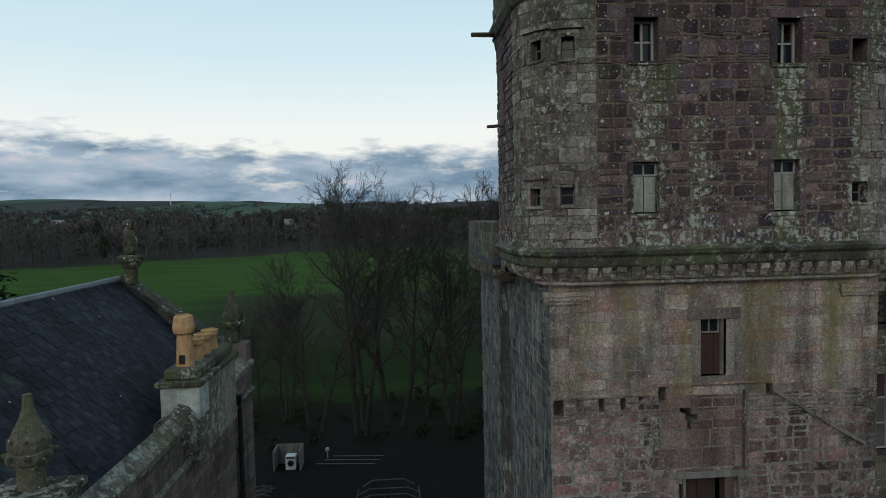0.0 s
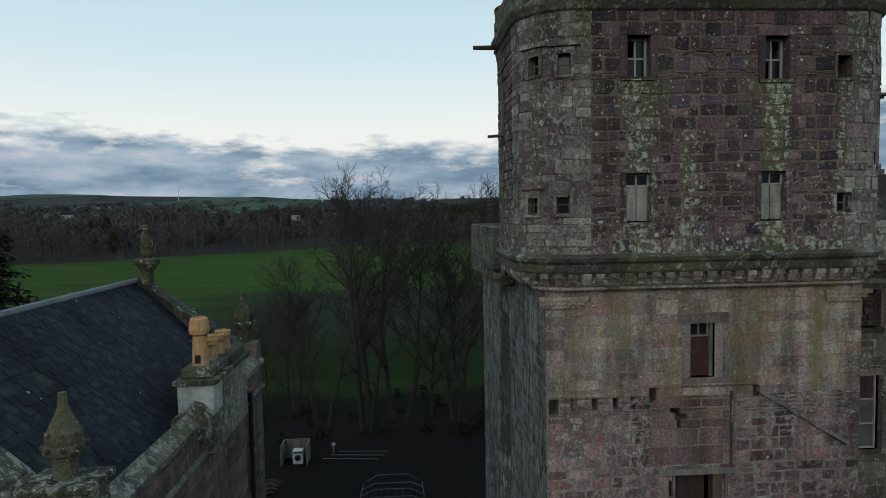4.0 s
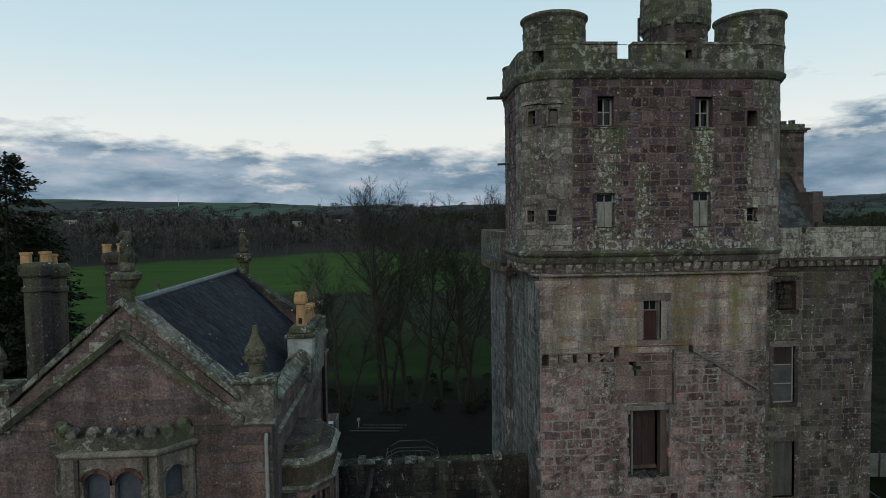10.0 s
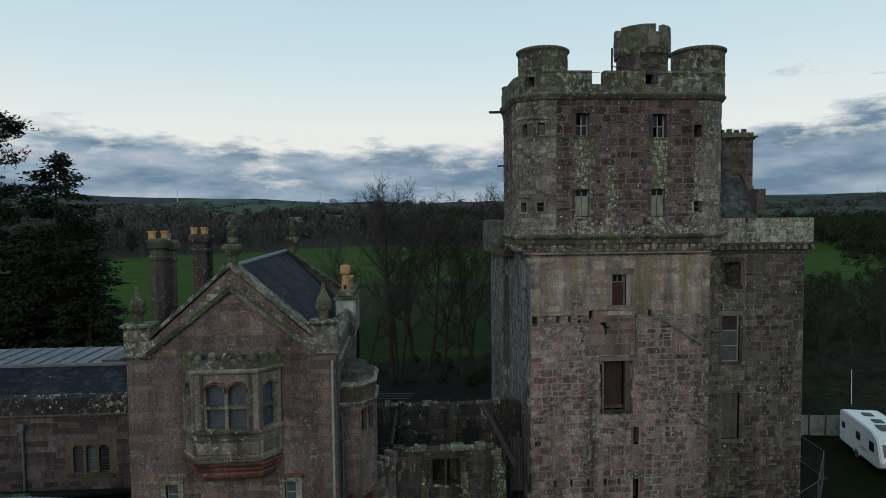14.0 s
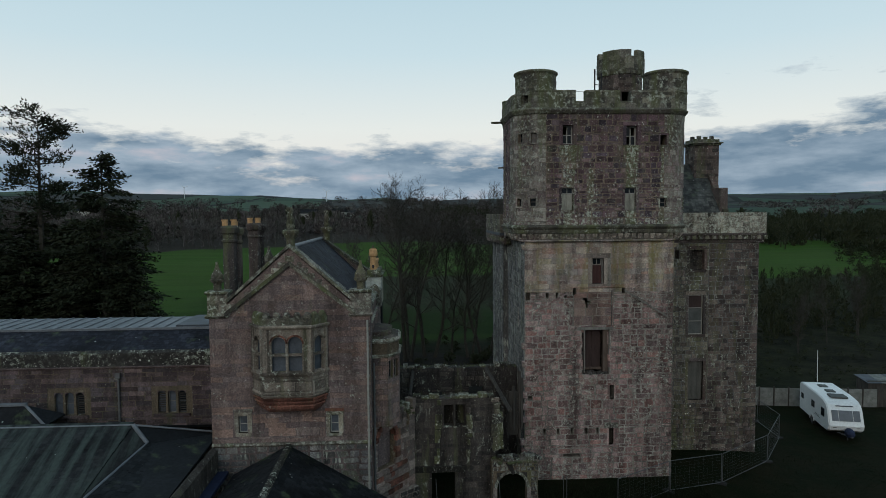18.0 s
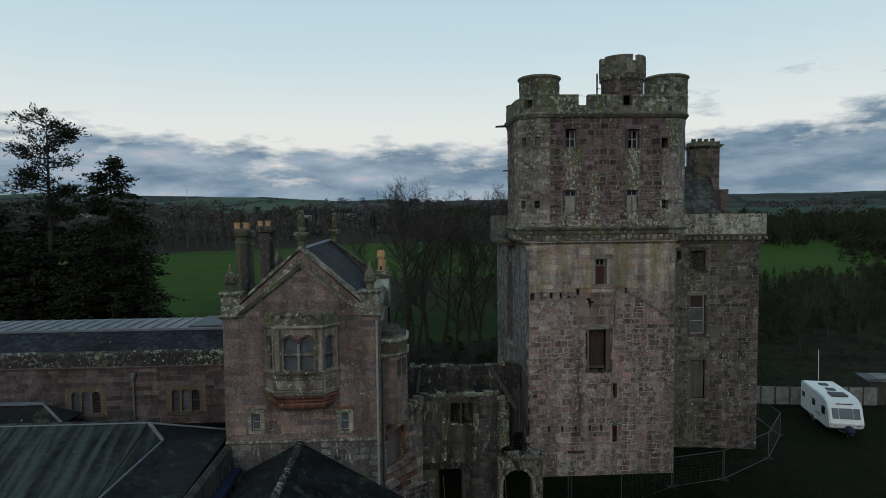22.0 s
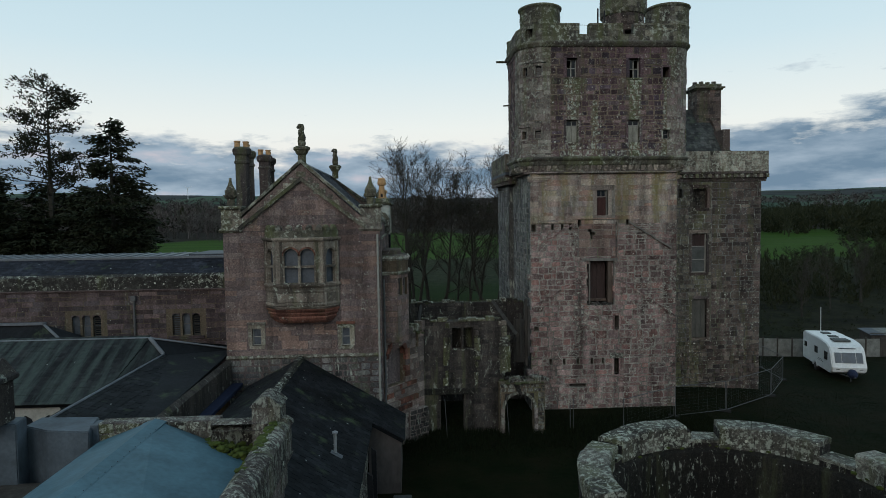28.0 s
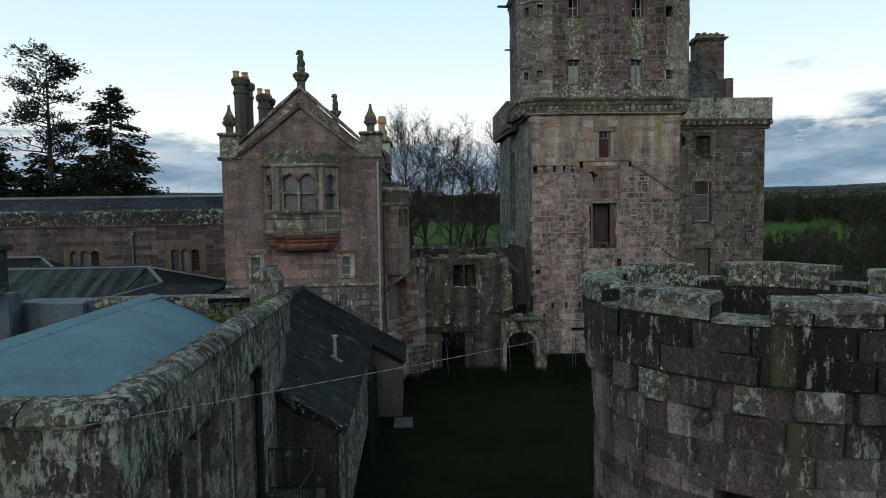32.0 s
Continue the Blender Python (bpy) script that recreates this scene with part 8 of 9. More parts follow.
for i in range(9):
    t0, t1 = radians(180 - 20 * i), radians(180 - 20 * (i + 1) + 1)
    q = [f @ Vector((r * math.cos(t), y, 4.15 + r * math.sin(t))) for y in (-0.09, 0.05) for r, t in ((0.68, t0), (0.9, t0), (0.9, t1), (0.68, t1))]
    bm = bmesh.new()
    v = [bm.verts.new(p) for p in q]
    for g in ((0, 1, 2, 3), (0, 4, 5, 1), (1, 5, 6, 2), (2, 6, 7, 3), (3, 7, 4, 0), (4, 7, 6, 5)):
        bm.faces.new([v[j] for j in g])
    bmesh.ops.recalc_face_normals(bm, faces=bm.faces)
    part("niche_voussoir", bm, REDSTONE, n0)
for i in range(7):
    bm = bmesh.new()
    z = 2.65 + 0.3 * i
    mbox(bm, np_.pose_at(NICHE[1] + 0.14 + rnd_r.uniform(-0.03, 0.05)), -0.16, 0.18, -0.06 - rnd_r.uniform(0, 0.05), 0.1, z, z + 0.28)
    part("niche_jamb", bm, REDSTONE if i % 3 else NICHESTONE, n0)
# sloping broken head of the niche wall
for i in range(8):
    bm = bmesh.new()
    u = 0.75 + 0.31 * i
    mbox(bm, np_.pose_at(u) @ Matrix.Rotation(rnd_r.uniform(-0.05, 0.05), 4, "Y"), -0.15, 0.15, -0.02 - rnd_r.uniform(0, 0.05), 0.5, 5.15, 5.22 + 0.055 * i + rnd_r.uniform(0, 0.08))
    part("head_stone", bm, (DRESSED, NICHESTONE, COPING)[i % 3], ruin)
# broken red ledges below the niche
for z, out, h, u1 in ((2.45, 0.22, 0.16, 2.0), (2.1, 0.12, 0.2, 1.7), (1.6, 0.26, 0.22, 2.3), (1.2, 0.12, 0.2, 2.0)):
    u = 0.0
    while u < u1:
        w = rnd_r.uniform(0.25, 0.6)
        bm = bmesh.new()
        mbox(bm, np_.pose_at(u + w / 2), -w / 2 + 0.01, w / 2 - 0.01, -out * rnd_r.uniform(0.6, 1.2), 0.1, z - rnd_r.uniform(0, 0.05), z + h)
        part("ledge_stone", bm, REDSTONE if rnd_r.random() < 0.65 else NICHESTONE, ruin)
        u += w
# rubble pier beside the shed
pier = straight(-2.75, 11.2, -1.75, 12.0)
pr = part("rubble_pier", core(pier, 0, pier.length, G0, 1.0, 0.5), HALLWALL, ruin)
QUEUE.append(("stone", blocks(pier, 0, pier.length, G0, 1.0, (0.22, 0.36), (0.25, 0.5), (), depth=(0.02, 0.05), gap=0.02, seed=64), IRREGULAR, pr, RUIN, (-2, 11, 0), 30, "pier_masonry"))
# timbers between the walls and a chute
for p, q, r in (((-2.2, 14.5, 5.2), (-2.0, 18.4, 5.6), 0.1), ((3.4, 13.2, 4.6), (2.6, 17.8, 5.9), 0.13), ((4.3, 14.8, 3.0), (4.35, 14.9, 6.0), 0.1), ((3.8, 14.6, 3.0), (3.8, 14.6, 5.6), 0.08)):
    bm = bmesh.new()
    tube(bm, p, q, r, r, 4)
    part("timber_beam", bm, WOODDARK, ruin)
bm = bmesh.new()
box(bm, 3.58, 4.12, 14.9, 15.0, 2.6, 5.2, 0.02)
part("grey_door", bm, WOODDARK, ruin, "weathered grey boarded door")
for x0, x1, z0, z1 in ((3.48, 3.56, 2.4, 5.25), (4.14, 4.3, 2.4, 6.4)):
    bm = bmesh.new()
    box(bm, x0, x1, 14.84, 15.02, z0, z1, 0.02)
    part("door_post", bm, WOODDARK, ruin)
for x0, x1, y0, y1, z in ((-2.0, 2.4, 12.7, 13.35, 5.5), (-4.0, 4.7, 18.65, 19.35, 5.72), (2.3, 4.8, 11.75, 12.8, 2.2), (-3.2, -2.0, 11.4, 12.6, 5.2)):
    bm = bmesh.new()
    rnd = random.Random(int(x0 * 10 + z * 100))
    for i in range(int((x1 - x0) * (y1 - y0) * 34)):
        x, y = rnd.uniform(x0, x1), rnd.uniform(y0, y1)
        if i % 3 == 0:
            r = bmesh.ops.create_icosphere(bm, subdivisions=1, radius=rnd.uniform(0.06, 0.14))
            bmesh.ops.transform(bm, verts=r["verts"], matrix=Matrix.Translation((x, y, z)) @ Matrix.Diagonal((1.3, 1.3, 0.6, 1)))
        else:
            h, a = rnd.uniform(0.12, 0.4), rnd.uniform(0, 6.28)
            v = [bm.verts.new((x - 0.015, y, z)), bm.verts.new((x + 0.015, y, z)), bm.verts.new((x + 0.12 * math.cos(a), y + 0.12 * math.sin(a), z + h))]
            bm.faces.new(v)
    tagged(part("wall_top_turf", bm, TURF, ruin), kind="stuff")

# ---- caravan ----
def caravan():
    """Touring caravan: body drawn out from its side outline, windows, door line, wheels, hitch cover."""
    ob = thing("caravan", "white touring caravan with navy hitch cover parked on grass", "caravan", (31.5, 26.75, land(31.5, 26.75)))
    W = 1.13
    out = [(-3.0, 0.42), (2.35, 0.42), (2.75, 0.62), (2.86, 0.95), (2.72, 1.25), (2.45, 1.95), (2.15, 2.3), (1.6, 2.5), (0.5, 2.58), (-2.7, 2.58), (-3.0, 2.48)]
    put = Matrix.Translation(ob.location) @ Matrix.Rotation(radians(-104.5), 4, "Z") @ Matrix.Scale(1.08, 4)

    def local(bm):
        bmesh.ops.transform(bm, verts=bm.verts, matrix=put)
        return bm

    def mk(name, bm, mat, par=ob, label=""):
        return part(name, local(bm), mat, par, label)

    bm = bmesh.new()
    prism(bm, out, "y", -W, W)
    bmesh.ops.bevel(bm, geom=[e for e in bm.edges if abs(abs(e.verts[0].co.y) - W) < 1e-4 and abs(e.verts[0].co.y - e.verts[1].co.y) < 1e-4], offset=0.07, segments=3, affect="EDGES")
    mk("body", bm, CARAVAN)
    for x0, x1, z0, z1 in ((1.35, 1.95, 1.25, 1.85), (-0.5, 0.1, 1.35, 1.85), (-2.6, -2.1, 1.4, 1.8)):
        for s in (-1, 1):
            bm = bmesh.new()
            box(bm, x0, x1, s * (W + 0.005) - 0.02, s * (W + 0.005) + 0.02, z0, z1, 0.015)
            mk("side_window", bm, GLASS)
    for y0, y1 in ((-0.9, -0.48), (-0.44, 0.44), (0.48, 0.9)):
        bm = bmesh.new()
        v = []
        for d in (0.0, 0.03):
            for y, k in ((y0, 0.02), (y1, 0.02), (y1, 1.0), (y0, 1.0)):
                v.append(bm.verts.new((2.72 - 0.27 * k + 0.012 + d, y, 1.25 + 0.7 * k)))
        for g in ((4, 5, 6, 7), (0, 1, 5, 4), (1, 2, 6, 5), (2, 3, 7, 6), (3, 0, 4, 7)):
            bm.faces.new([v[i] for i in g])
        mk("front_window", bm, SKYGLASS)
    bm = bmesh.new()
    box(bm, 0.35, 1.0, W - 0.01, W + 0.015, 0.5, 2.25, 0.005)
    mk("door", bm, CARAVAN)
    bm = bmesh.new()
    for x0, x1, z in ((0.1, 1.2, 0.95), (0.2, 0.9, 1.05)):
        box(bm, x0, x1, -W - 0.012, -W + 0.01, z, z + 0.035)
    mk("side_stripe", bm, LEADDARK)
    for x, w, l in ((1.1, 0.55, 0.45), (-0.2, 0.3, 0.3), (-1.6, 0.3, 0.3)):
        bm = bmesh.new()
        box(bm, x - l, x + l, -w, w, 2.54, 2.66, 0.03)
        mk("roof_light", bm, SHEETING)
    bm = bmesh.new()
    for x in (2.25,):
        box(bm, x, x + 0.05, -0.55, 0.55, 2.18, 2.24)
    mk("badge_bar", bm, LEADDARK)
    for s in (-1, 1):
        bm = bmesh.new()
        tube(bm, (-0.35, s * (W - 0.22), 0.32), (-0.35, s * (W + 0.0), 0.32), 0.31, 0.31, 20)
        wh = mk("wheel", bm, RUBBER)
        bm = bmesh.new()
        tube(bm, (-0.35, s * (W - 0.02), 0.32), (-0.35, s * (W + 0.015), 0.32), 0.19, 0.17, 16)
        mk("rim", bm, STEEL, wh)
        bm = bmesh.new()
        n = 10
        hoops = []
        for i in range(n + 1):
            t = math.pi * i / n
            hoops.append([bm.verts.new((-0.35 + r * math.cos(t), y, 0.36 + r * math.sin(t))) for r, y in ((0.36, s * (W - 0.02)), (0.36, s * (W + 0.03)), (0.44, s * (W + 0.03)), (0.44, s * (W - 0.02)))])
        for a, b in zip(hoops, hoops[1:]):
            for j in range(3):
                bm.faces.new((a[j], b[j], b[j + 1], a[j + 1]))
        mk("wheel_arch", bm, CARAVAN)
        bm = bmesh.new()
        box(bm, 2.7, 2.82, s * 0.75 - 0.14, s * 0.75 + 0.14, 0.78, 0.88, 0.02)
        mk("front_lamp", bm, SHEETING)
        bm = bmesh.new()
        box(bm, -3.03, -2.98, s * 0.85 - 0.1, s * 0.85 + 0.1, 0.6, 1.3, 0.01)
        mk("rear_lamp", bm, BOARDING)
    bm = bmesh.new()
    tube(bm, (2.6, -0.5, 0.42), (3.75, 0, 0.45), 0.05, 0.05, 6)
    tube(bm, (2.6, 0.5, 0.42), (3.75, 0, 0.45), 0.05, 0.05, 6)
    mk("hitch_frame", bm, STEEL)
    bm = bmesh.new()
    r = bmesh.ops.create_icosphere(bm, subdivisions=2, radius=1)
    bmesh.ops.transform(bm, verts=r["verts"], matrix=Matrix.Translation((3.3, 0, 0.62)) @ Matrix.Diagonal((0.48, 0.3, 0.34, 1)))
    mk("hitch_cover", bm, NAVY, ob, "navy cloth hitch cover")
    bm = bmesh.new()
    tube(bm, (3.0, 0, 0.0), (3.0, 0, 0.7), 0.035, 0.035, 6)
    mk("jockey_post", bm, STEEL)


caravan()

# ---- panel fence, shed roofs and pole behind the caravan ----
pf = thing("panel_fence", "pale weathered panel fence with dark posts", "fence", (33, 32.2, -1.7))
for i in range(17):
    x0 = 22.6 + 1.25 * i
    y0, y1 = 33.2 - 0.16 * i, 33.2 - 0.16 * (i + 1)
    z = land(x0, y0)
    bm = bmesh.new()
    m = Matrix.Translation((x0, y0, z)) @ Matrix.Rotation(math.atan2(y1 - y0, 1.25), 4, "Z")
    mbox(bm, m, 0.05, 1.2, 0, 0.05, 0.05, 1.65)
    part("panel", bm, CONCRETE if i < 13 else WOODDARK, pf)
    for zz in (0.4, 0.85, 1.3):
        bm = bmesh.new()
        mbox(bm, m, 0.06, 1.19, -0.02, 0.0, zz, zz + 0.05)
        part("fence_rail", bm, CONCRETE if i < 13 else WOODDARK, pf)
    bm = bmesh.new()
    mbox(bm, m, -0.05, 0.05, -0.04, 0.08, 0, 1.78)
    part("fence_post", bm, WOODDARK, pf)
bm = bmesh.new()
tube(bm, (39.0, 39.5, land(39, 39.5)), (38.95, 39.5, 1.5), 0.04, 0.03, 8)
solo("white_pole", bm, CARAVAN, "thin white painted pole behind the fence", "pole")


def lean_shed(x, y, w, d, h, turn):
    ob = thing("garden_shed", "dark timber shed with low pitched pale roof", "shed", (x, y, land(x, y)), "sheds behind the fence")
    m = Matrix.Translation(ob.location) @ Matrix.Rotation(radians(turn), 4, "Z")
    bm = bmesh.new()
    mbox(bm, m, -w, w, -d, d, 0, h)
    part("body", bm, WOODDARK, ob)
    for i in range(4):
        bm = bmesh.new()
        mbox(bm, m @ Matrix.Translation((0, 0, h)) @ Matrix.Rotation(0.12, 4, "X"), -w - 0.15 + (2 * w + 0.3) * i / 4, -w - 0.15 + (2 * w + 0.3) * (i + 1) / 4 - 0.02, -d - 0.2, d + 0.2, 0.0, 0.06)
        part("roof_sheet", bm, CONCRETE if i % 2 else LEADDARK, ob)


lean_shed(42.6, 34.6, 2.4, 0.9, 1.5, -6)

# ---- mesh site fence along the tower's foot ----
FP = [(6.2, 12.3), (9.0, 11.7), (12.9, 14.0), (16.5, 14.9), (21.5, 18.6), (25.6, 24.0), (25.9, 27.6)]
site = thing("site_fence", "galvanised mesh site fence panels round the tower", "fence", (15, 15, -1))
for k, (p, q) in enumerate(zip(FP, FP[1:])):
    a, b = Vector((*p, land(*p) + 0.12)), Vector((*q, land(*q) + 0.12))
    d = (b - a).normalized()
    a, b = a + d * 0.06, b - d * 0.06
    up2 = Vector((0, 0, 1.75))
    if k == 0:
        continue
    bm = bmesh.new()
    for s, e in ((a, a + up2), (b, b + up2), (a + up2, b + up2), (a, b)):
        tube(bm, s, e, 0.024, 0.024, 6)
    pnl = part("panel_frame", bm, STEEL, site)
    bm = bmesh.new()
    n = int((b - a).length / 0.3)
    for i in range(1, n):
        c = a.lerp(b, i / n)
        tube(bm, c, c + up2, 0.0025, 0.0025, 3, False)
    for j in range(1, 9):
        tube(bm, a + up2 * j / 9, b + up2 * j / 9, 0.0025, 0.0025, 3, False)
    part("wire_mesh", bm, STEEL, pnl)
    bm = bmesh.new()
    m = Matrix.Translation(b - Vector((0, 0, 0.12))) @ Matrix.Rotation(0.5 * k, 4, "Z")
    mbox(bm, m, -0.12, 0.12, -0.32, 0.32, 0, 0.13)
    part("foot_block", bm, RUBBER, site)
for p in ((6.2, 12.3), (6.35, 12.2)):
    bm = bmesh.new()
    tube(bm, (*p, land(*p)), (p[0], p[1], land(*p) + 1.9), 0.02, 0.02, 6)
    part("loose_post", bm, STEEL, site)
for x in (-0.75, 2.65):
    bm = bmesh.new()
    tube(bm, (x, 11.6, land(x, 11.6)), (x - 0.1, 11.9, 1.4), 0.02, 0.02, 6)
    solo("steel_prop", bm, STEEL, "thin steel prop standing before the ruined doorway", "prop", "steel props")

# ---- yard behind: washing machine in a pen, pipes, cattle feeder ----
wz = land(-6.5, 40)
wm = thing("washing_machine", "white washing machine abandoned outdoors beside a boarded pen", "appliance", (-6.5, 40, wz))
bm = bmesh.new()
box(bm, -6.85, -6.2, 39.8, 40.4, wz + 0.02, wz + 0.9, 0.02)
part("cabinet", bm, CARAVAN, wm)
bm = bmesh.new()
tube(bm, (-6.52, 39.82, wz + 0.45), (-6.52, 39.74, wz + 0.45), 0.22, 0.2, 20)
dr = part("door_ring", bm, STEEL, wm)
bm = bmesh.new()
tube(bm, (-6.52, 39.76, wz + 0.45), (-6.52, 39.72, wz + 0.45), 0.15, 0.13, 20)
part("door_glass", bm, GLASS, dr)
bm = bmesh.new()
box(bm, -6.8, -6.25, 39.77, 39.82, wz + 0.75, wz + 0.88)
part("control_panel", bm, SHEETING, wm)
pen = thing("timber_pen", "grey timber pen open at the front", "pen", (-6.5, 40.5, wz))
for x0, x1, y0, y1 in ((-7.6, -7.52, 39.6, 41), (-5.95, -5.87, 39.6, 41), (-7.6, -5.87, 40.95, 41.03)):
    bm = bmesh.new()
    box(bm, x0, x1, y0, y1, wz, wz + 1.3)
    part("side_board", bm, WOODOLD, pen)
for i in range(3):
    bm = bmesh.new()
    tube(bm, (-5.0 + 0.5 * i, 40.4 + 0.45 * i, wz + 0.1 + 0.06 * i), (-1.2 + 0.3 * i, 39.9 + 0.5 * i, wz + 0.12 + 0.06 * i), 0.028, 0.028, 8)
    solo("grey_pipe", bm, PIPEGREY, "long grey pipe lying on the yard", "pipe", "stack of pipes")
bm = bmesh.new()
tube(bm, (-4.4, 41.6, wz), (-4.4, 41.6, wz + 0.5), 0.04, 0.04, 6)
box(bm, -4.53, -4.27, 41.47, 41.73, wz + 0.45, wz + 0.7, 0.06)
solo("white_lamp_post", bm, WHITEPAINT, "short post with a white head", "post")
fz = land(-0.2, 34.5)
fd = thing("cattle_feeder", "bent steel cattle feeder frame on the yard", "feeder", (-0.2, 34.5, fz))
for y, z, x in ((33.6, 0.5, 1.9), (33.6, 0.95, 1.7), (35.2, 1.1, 1.5), (35.2, 0.6, 1.8)):
    bm = bmesh.new()
    c = [(-0.2 - x, y, fz + z - 0.35), (-0.2 - x * 0.6, y, fz + z), (-0.2 + x * 0.6, y, fz + z), (-0.2 + x, y, fz + z - 0.35)]
    for p, q in zip(c, c[1:]):
        tube(bm, p, q, 0.035, 0.035, 6)
    part("hoop", bm, STEEL, fd)
for i in range(8):
    bm = bmesh.new()
    x = -1.6 + 0.4 * i
    tube(bm, (x, 33.6, fz), (x, 33.6, fz + 0.9), 0.018, 0.018, 5)
    part("upright", bm, STEEL, fd)
for s in (-1, 1):
    bm = bmesh.new()
    tube(bm, (-0.2 + 1.8 * s, 33.6, fz + 0.5), (-0.2 + 1.7 * s, 35.2, fz + 0.6), 0.03, 0.03, 6)
    box(bm, -0.5 + 1.6 * s, 0.1 + 1.6 * s, 33.4, 33.8, fz - 0.02, fz + 0.3, 0.04)
    part("end_stay", bm, STEEL, fd)
bm = bmesh.new()
for i in range(14):
    tube(bm, (-8.8 + random.uniform(-0.3, 0.3), 36 + random.uniform(-0.8, 0.8), land(-8.8, 36) + 0.1 + 0.05 * (i % 5)), (-7.2 + random.uniform(-0.3, 0.3), 36.4 + random.uniform(-0.8, 0.8), land(-7.2, 36) + 0.12 + 0.05 * (i % 5)), 0.08, 0.07, 6)
solo("timber_pile", bm, WOODDARK, "pile of rotten timber offcuts on the yard", "timber pile", kind="stuff")

# ---- trees ----
def sticks(segments, sides=4):
    """Many tapered sticks as one mesh: rows of start, end, start radius, end radius."""
    verts, faces = [], []
    ring = [(math.cos(2 * math.pi * i / sides), math.sin(2 * math.pi * i / sides)) for i in range(sides)]
    for p, q, r0, r1 in segments:
        d = (q - p).normalized()
        a = d.cross(Vector((0.3, 0.2, 1) if abs(d.z) < 0.9 else (1, 0, 0))).normalized()
        b = d.cross(a)
        o = len(verts)
        verts += [p + (a * x + b * y) * r0 for x, y in ring] + [q + (a * x + b * y) * r1 for x, y in ring]
        faces += [(o + i, o + (i + 1) % sides, o + sides + (i + 1) % sides, o + sides + i) for i in range(sides)]
    return verts, faces


def bare_mesh(name, seed, height, stems=3, spread=0.16, lowest=0.22):
    """Trunks and limbs apart from the fine twigs of a leafless tree: upright leaders, rising side branches, fine sprays."""
    rnd = random.Random(seed)
    twigs, trunks = [], []

    def run(p, d, length, r0, r1, steps, bend, lift, into):
        pts = [(p, d, r0)]
        for i in range(steps):
            q = p + d * (length / steps)
            r = r0 + (r1 - r0) * (i + 1) / steps
            into.append((p, q, pts[-1][2], r))
            p = q
            d = (d + Vector((rnd.gauss(0, bend), rnd.gauss(0, bend), rnd.gauss(lift, bend * 0.5)))).normalized()
            pts.append((p, d, r))
        return pts

    def aside(d, k):
        v = Vector((rnd.gauss(0, 1), rnd.gauss(0, 1), rnd.gauss(0.15, 0.5)))
        v = (v - d * v.dot(d)).normalized()
        return (d + v * k).normalized()

    for s in range(stems):
        limbs = []
        trunks.append(limbs)
        t = 6.28 * s / stems + rnd.uniform(-0.5, 0.5)
        lean = spread * rnd.uniform(0.4, 1.3) if stems > 1 else 0.03
        d = Vector((math.cos(t) * lean, math.sin(t) * lean, 1)).normalized()
        tall = height * (rnd.uniform(0.82, 1.0) if s else 1.0)
        base = Vector((math.cos(t), math.sin(t), 0)) * (rnd.uniform(0.2, 0.8) if stems > 1 else 0)
        trunk = run(base - Vector((0, 0, 0.3)), d, tall, height * rnd.uniform(0.011, 0.015), 0.018, 12, 0.07, 0.03, limbs)
        for i in range(22):
            k = lowest + (0.97 - lowest) * (i / 21) ** 0.72
            j = min(11, int(k * 12))
            f = k * 12 - j
            p = trunk[j][0].lerp(trunk[j + 1][0], min(1, f))
            dome = math.sin(math.pi * (0.22 + 0.62 * (k - lowest) / (1 - lowest))) ** 0.8
            length = height * (0.07 + 0.2 * dome) * rnd.uniform(0.6, 1.15)
            r = max(0.024, trunk[j][2] * rnd.uniform(0.35, 0.6))
            limb = run(p, aside(trunk[j][1], rnd.uniform(0.8, 1.6)), length, r, 0.014, 8, 0.17, 0.085, limbs)
            for q, e, r2 in limb[2:]:
                for _ in range(2):
                    sub_len = length * rnd.uniform(0.2, 0.42)
                    sprig = run(q, aside(e, rnd.uniform(0.6, 1.2)), sub_len, max(0.016, r2 * 0.5), 0.01, 4, 0.2, 0.05, twigs)
                    for q2, e2, _ in sprig[1:]:
                        for _ in range(2):
                            twigs.append((q2, q2 + aside(e2, 1.0) * rnd.uniform(0.2, 0.65), 0.012, 0.007))
    top = sorted(q.z for _, q, _, _ in twigs)[int(len(twigs) * 0.965)]
    k = height / top
    out = []
    for nm, segs, sides, mat in [("trunk", one, 6, BARK) for one in trunks] + [("crown", twigs, 3, TWIGS)]:
        v, f = sticks([(p * k, q * k, r, s) for p, q, r, s in segs], sides)
        me = bpy.data.meshes.new(nm)
        me.from_pydata([tuple(x) for x in v], [], f)
        me.materials.append(mat)
        out.append(me)
    return out


BARE = [bare_mesh("bare", 3, 18, 2, 0.2, 0.24), bare_mesh("bare", 12, 18, 2, 0.16, 0.22), bare_mesh("bare", 23, 18, 3, 0.22, 0.26), bare_mesh("bare", 31, 18, 1, 0.1, 0.2)]


def bare_tree(x, y, height, kind, turn=0.0, label="tall bare winter tree with fine upswept twigs", group="bare trees behind the castle", wide=1.0):
    ob = thing("bare_tree", label, "tree", (x, y, land(x, y)), group)
    k = height / 20
    ob.rotation_euler = (0, 0, turn)
    ob.scale = (k * wide, k * wide, k)
    for me in BARE[kind]:
        o = new("crown" if me == BARE[kind][-1] else "trunk", me)
        o.parent = ob


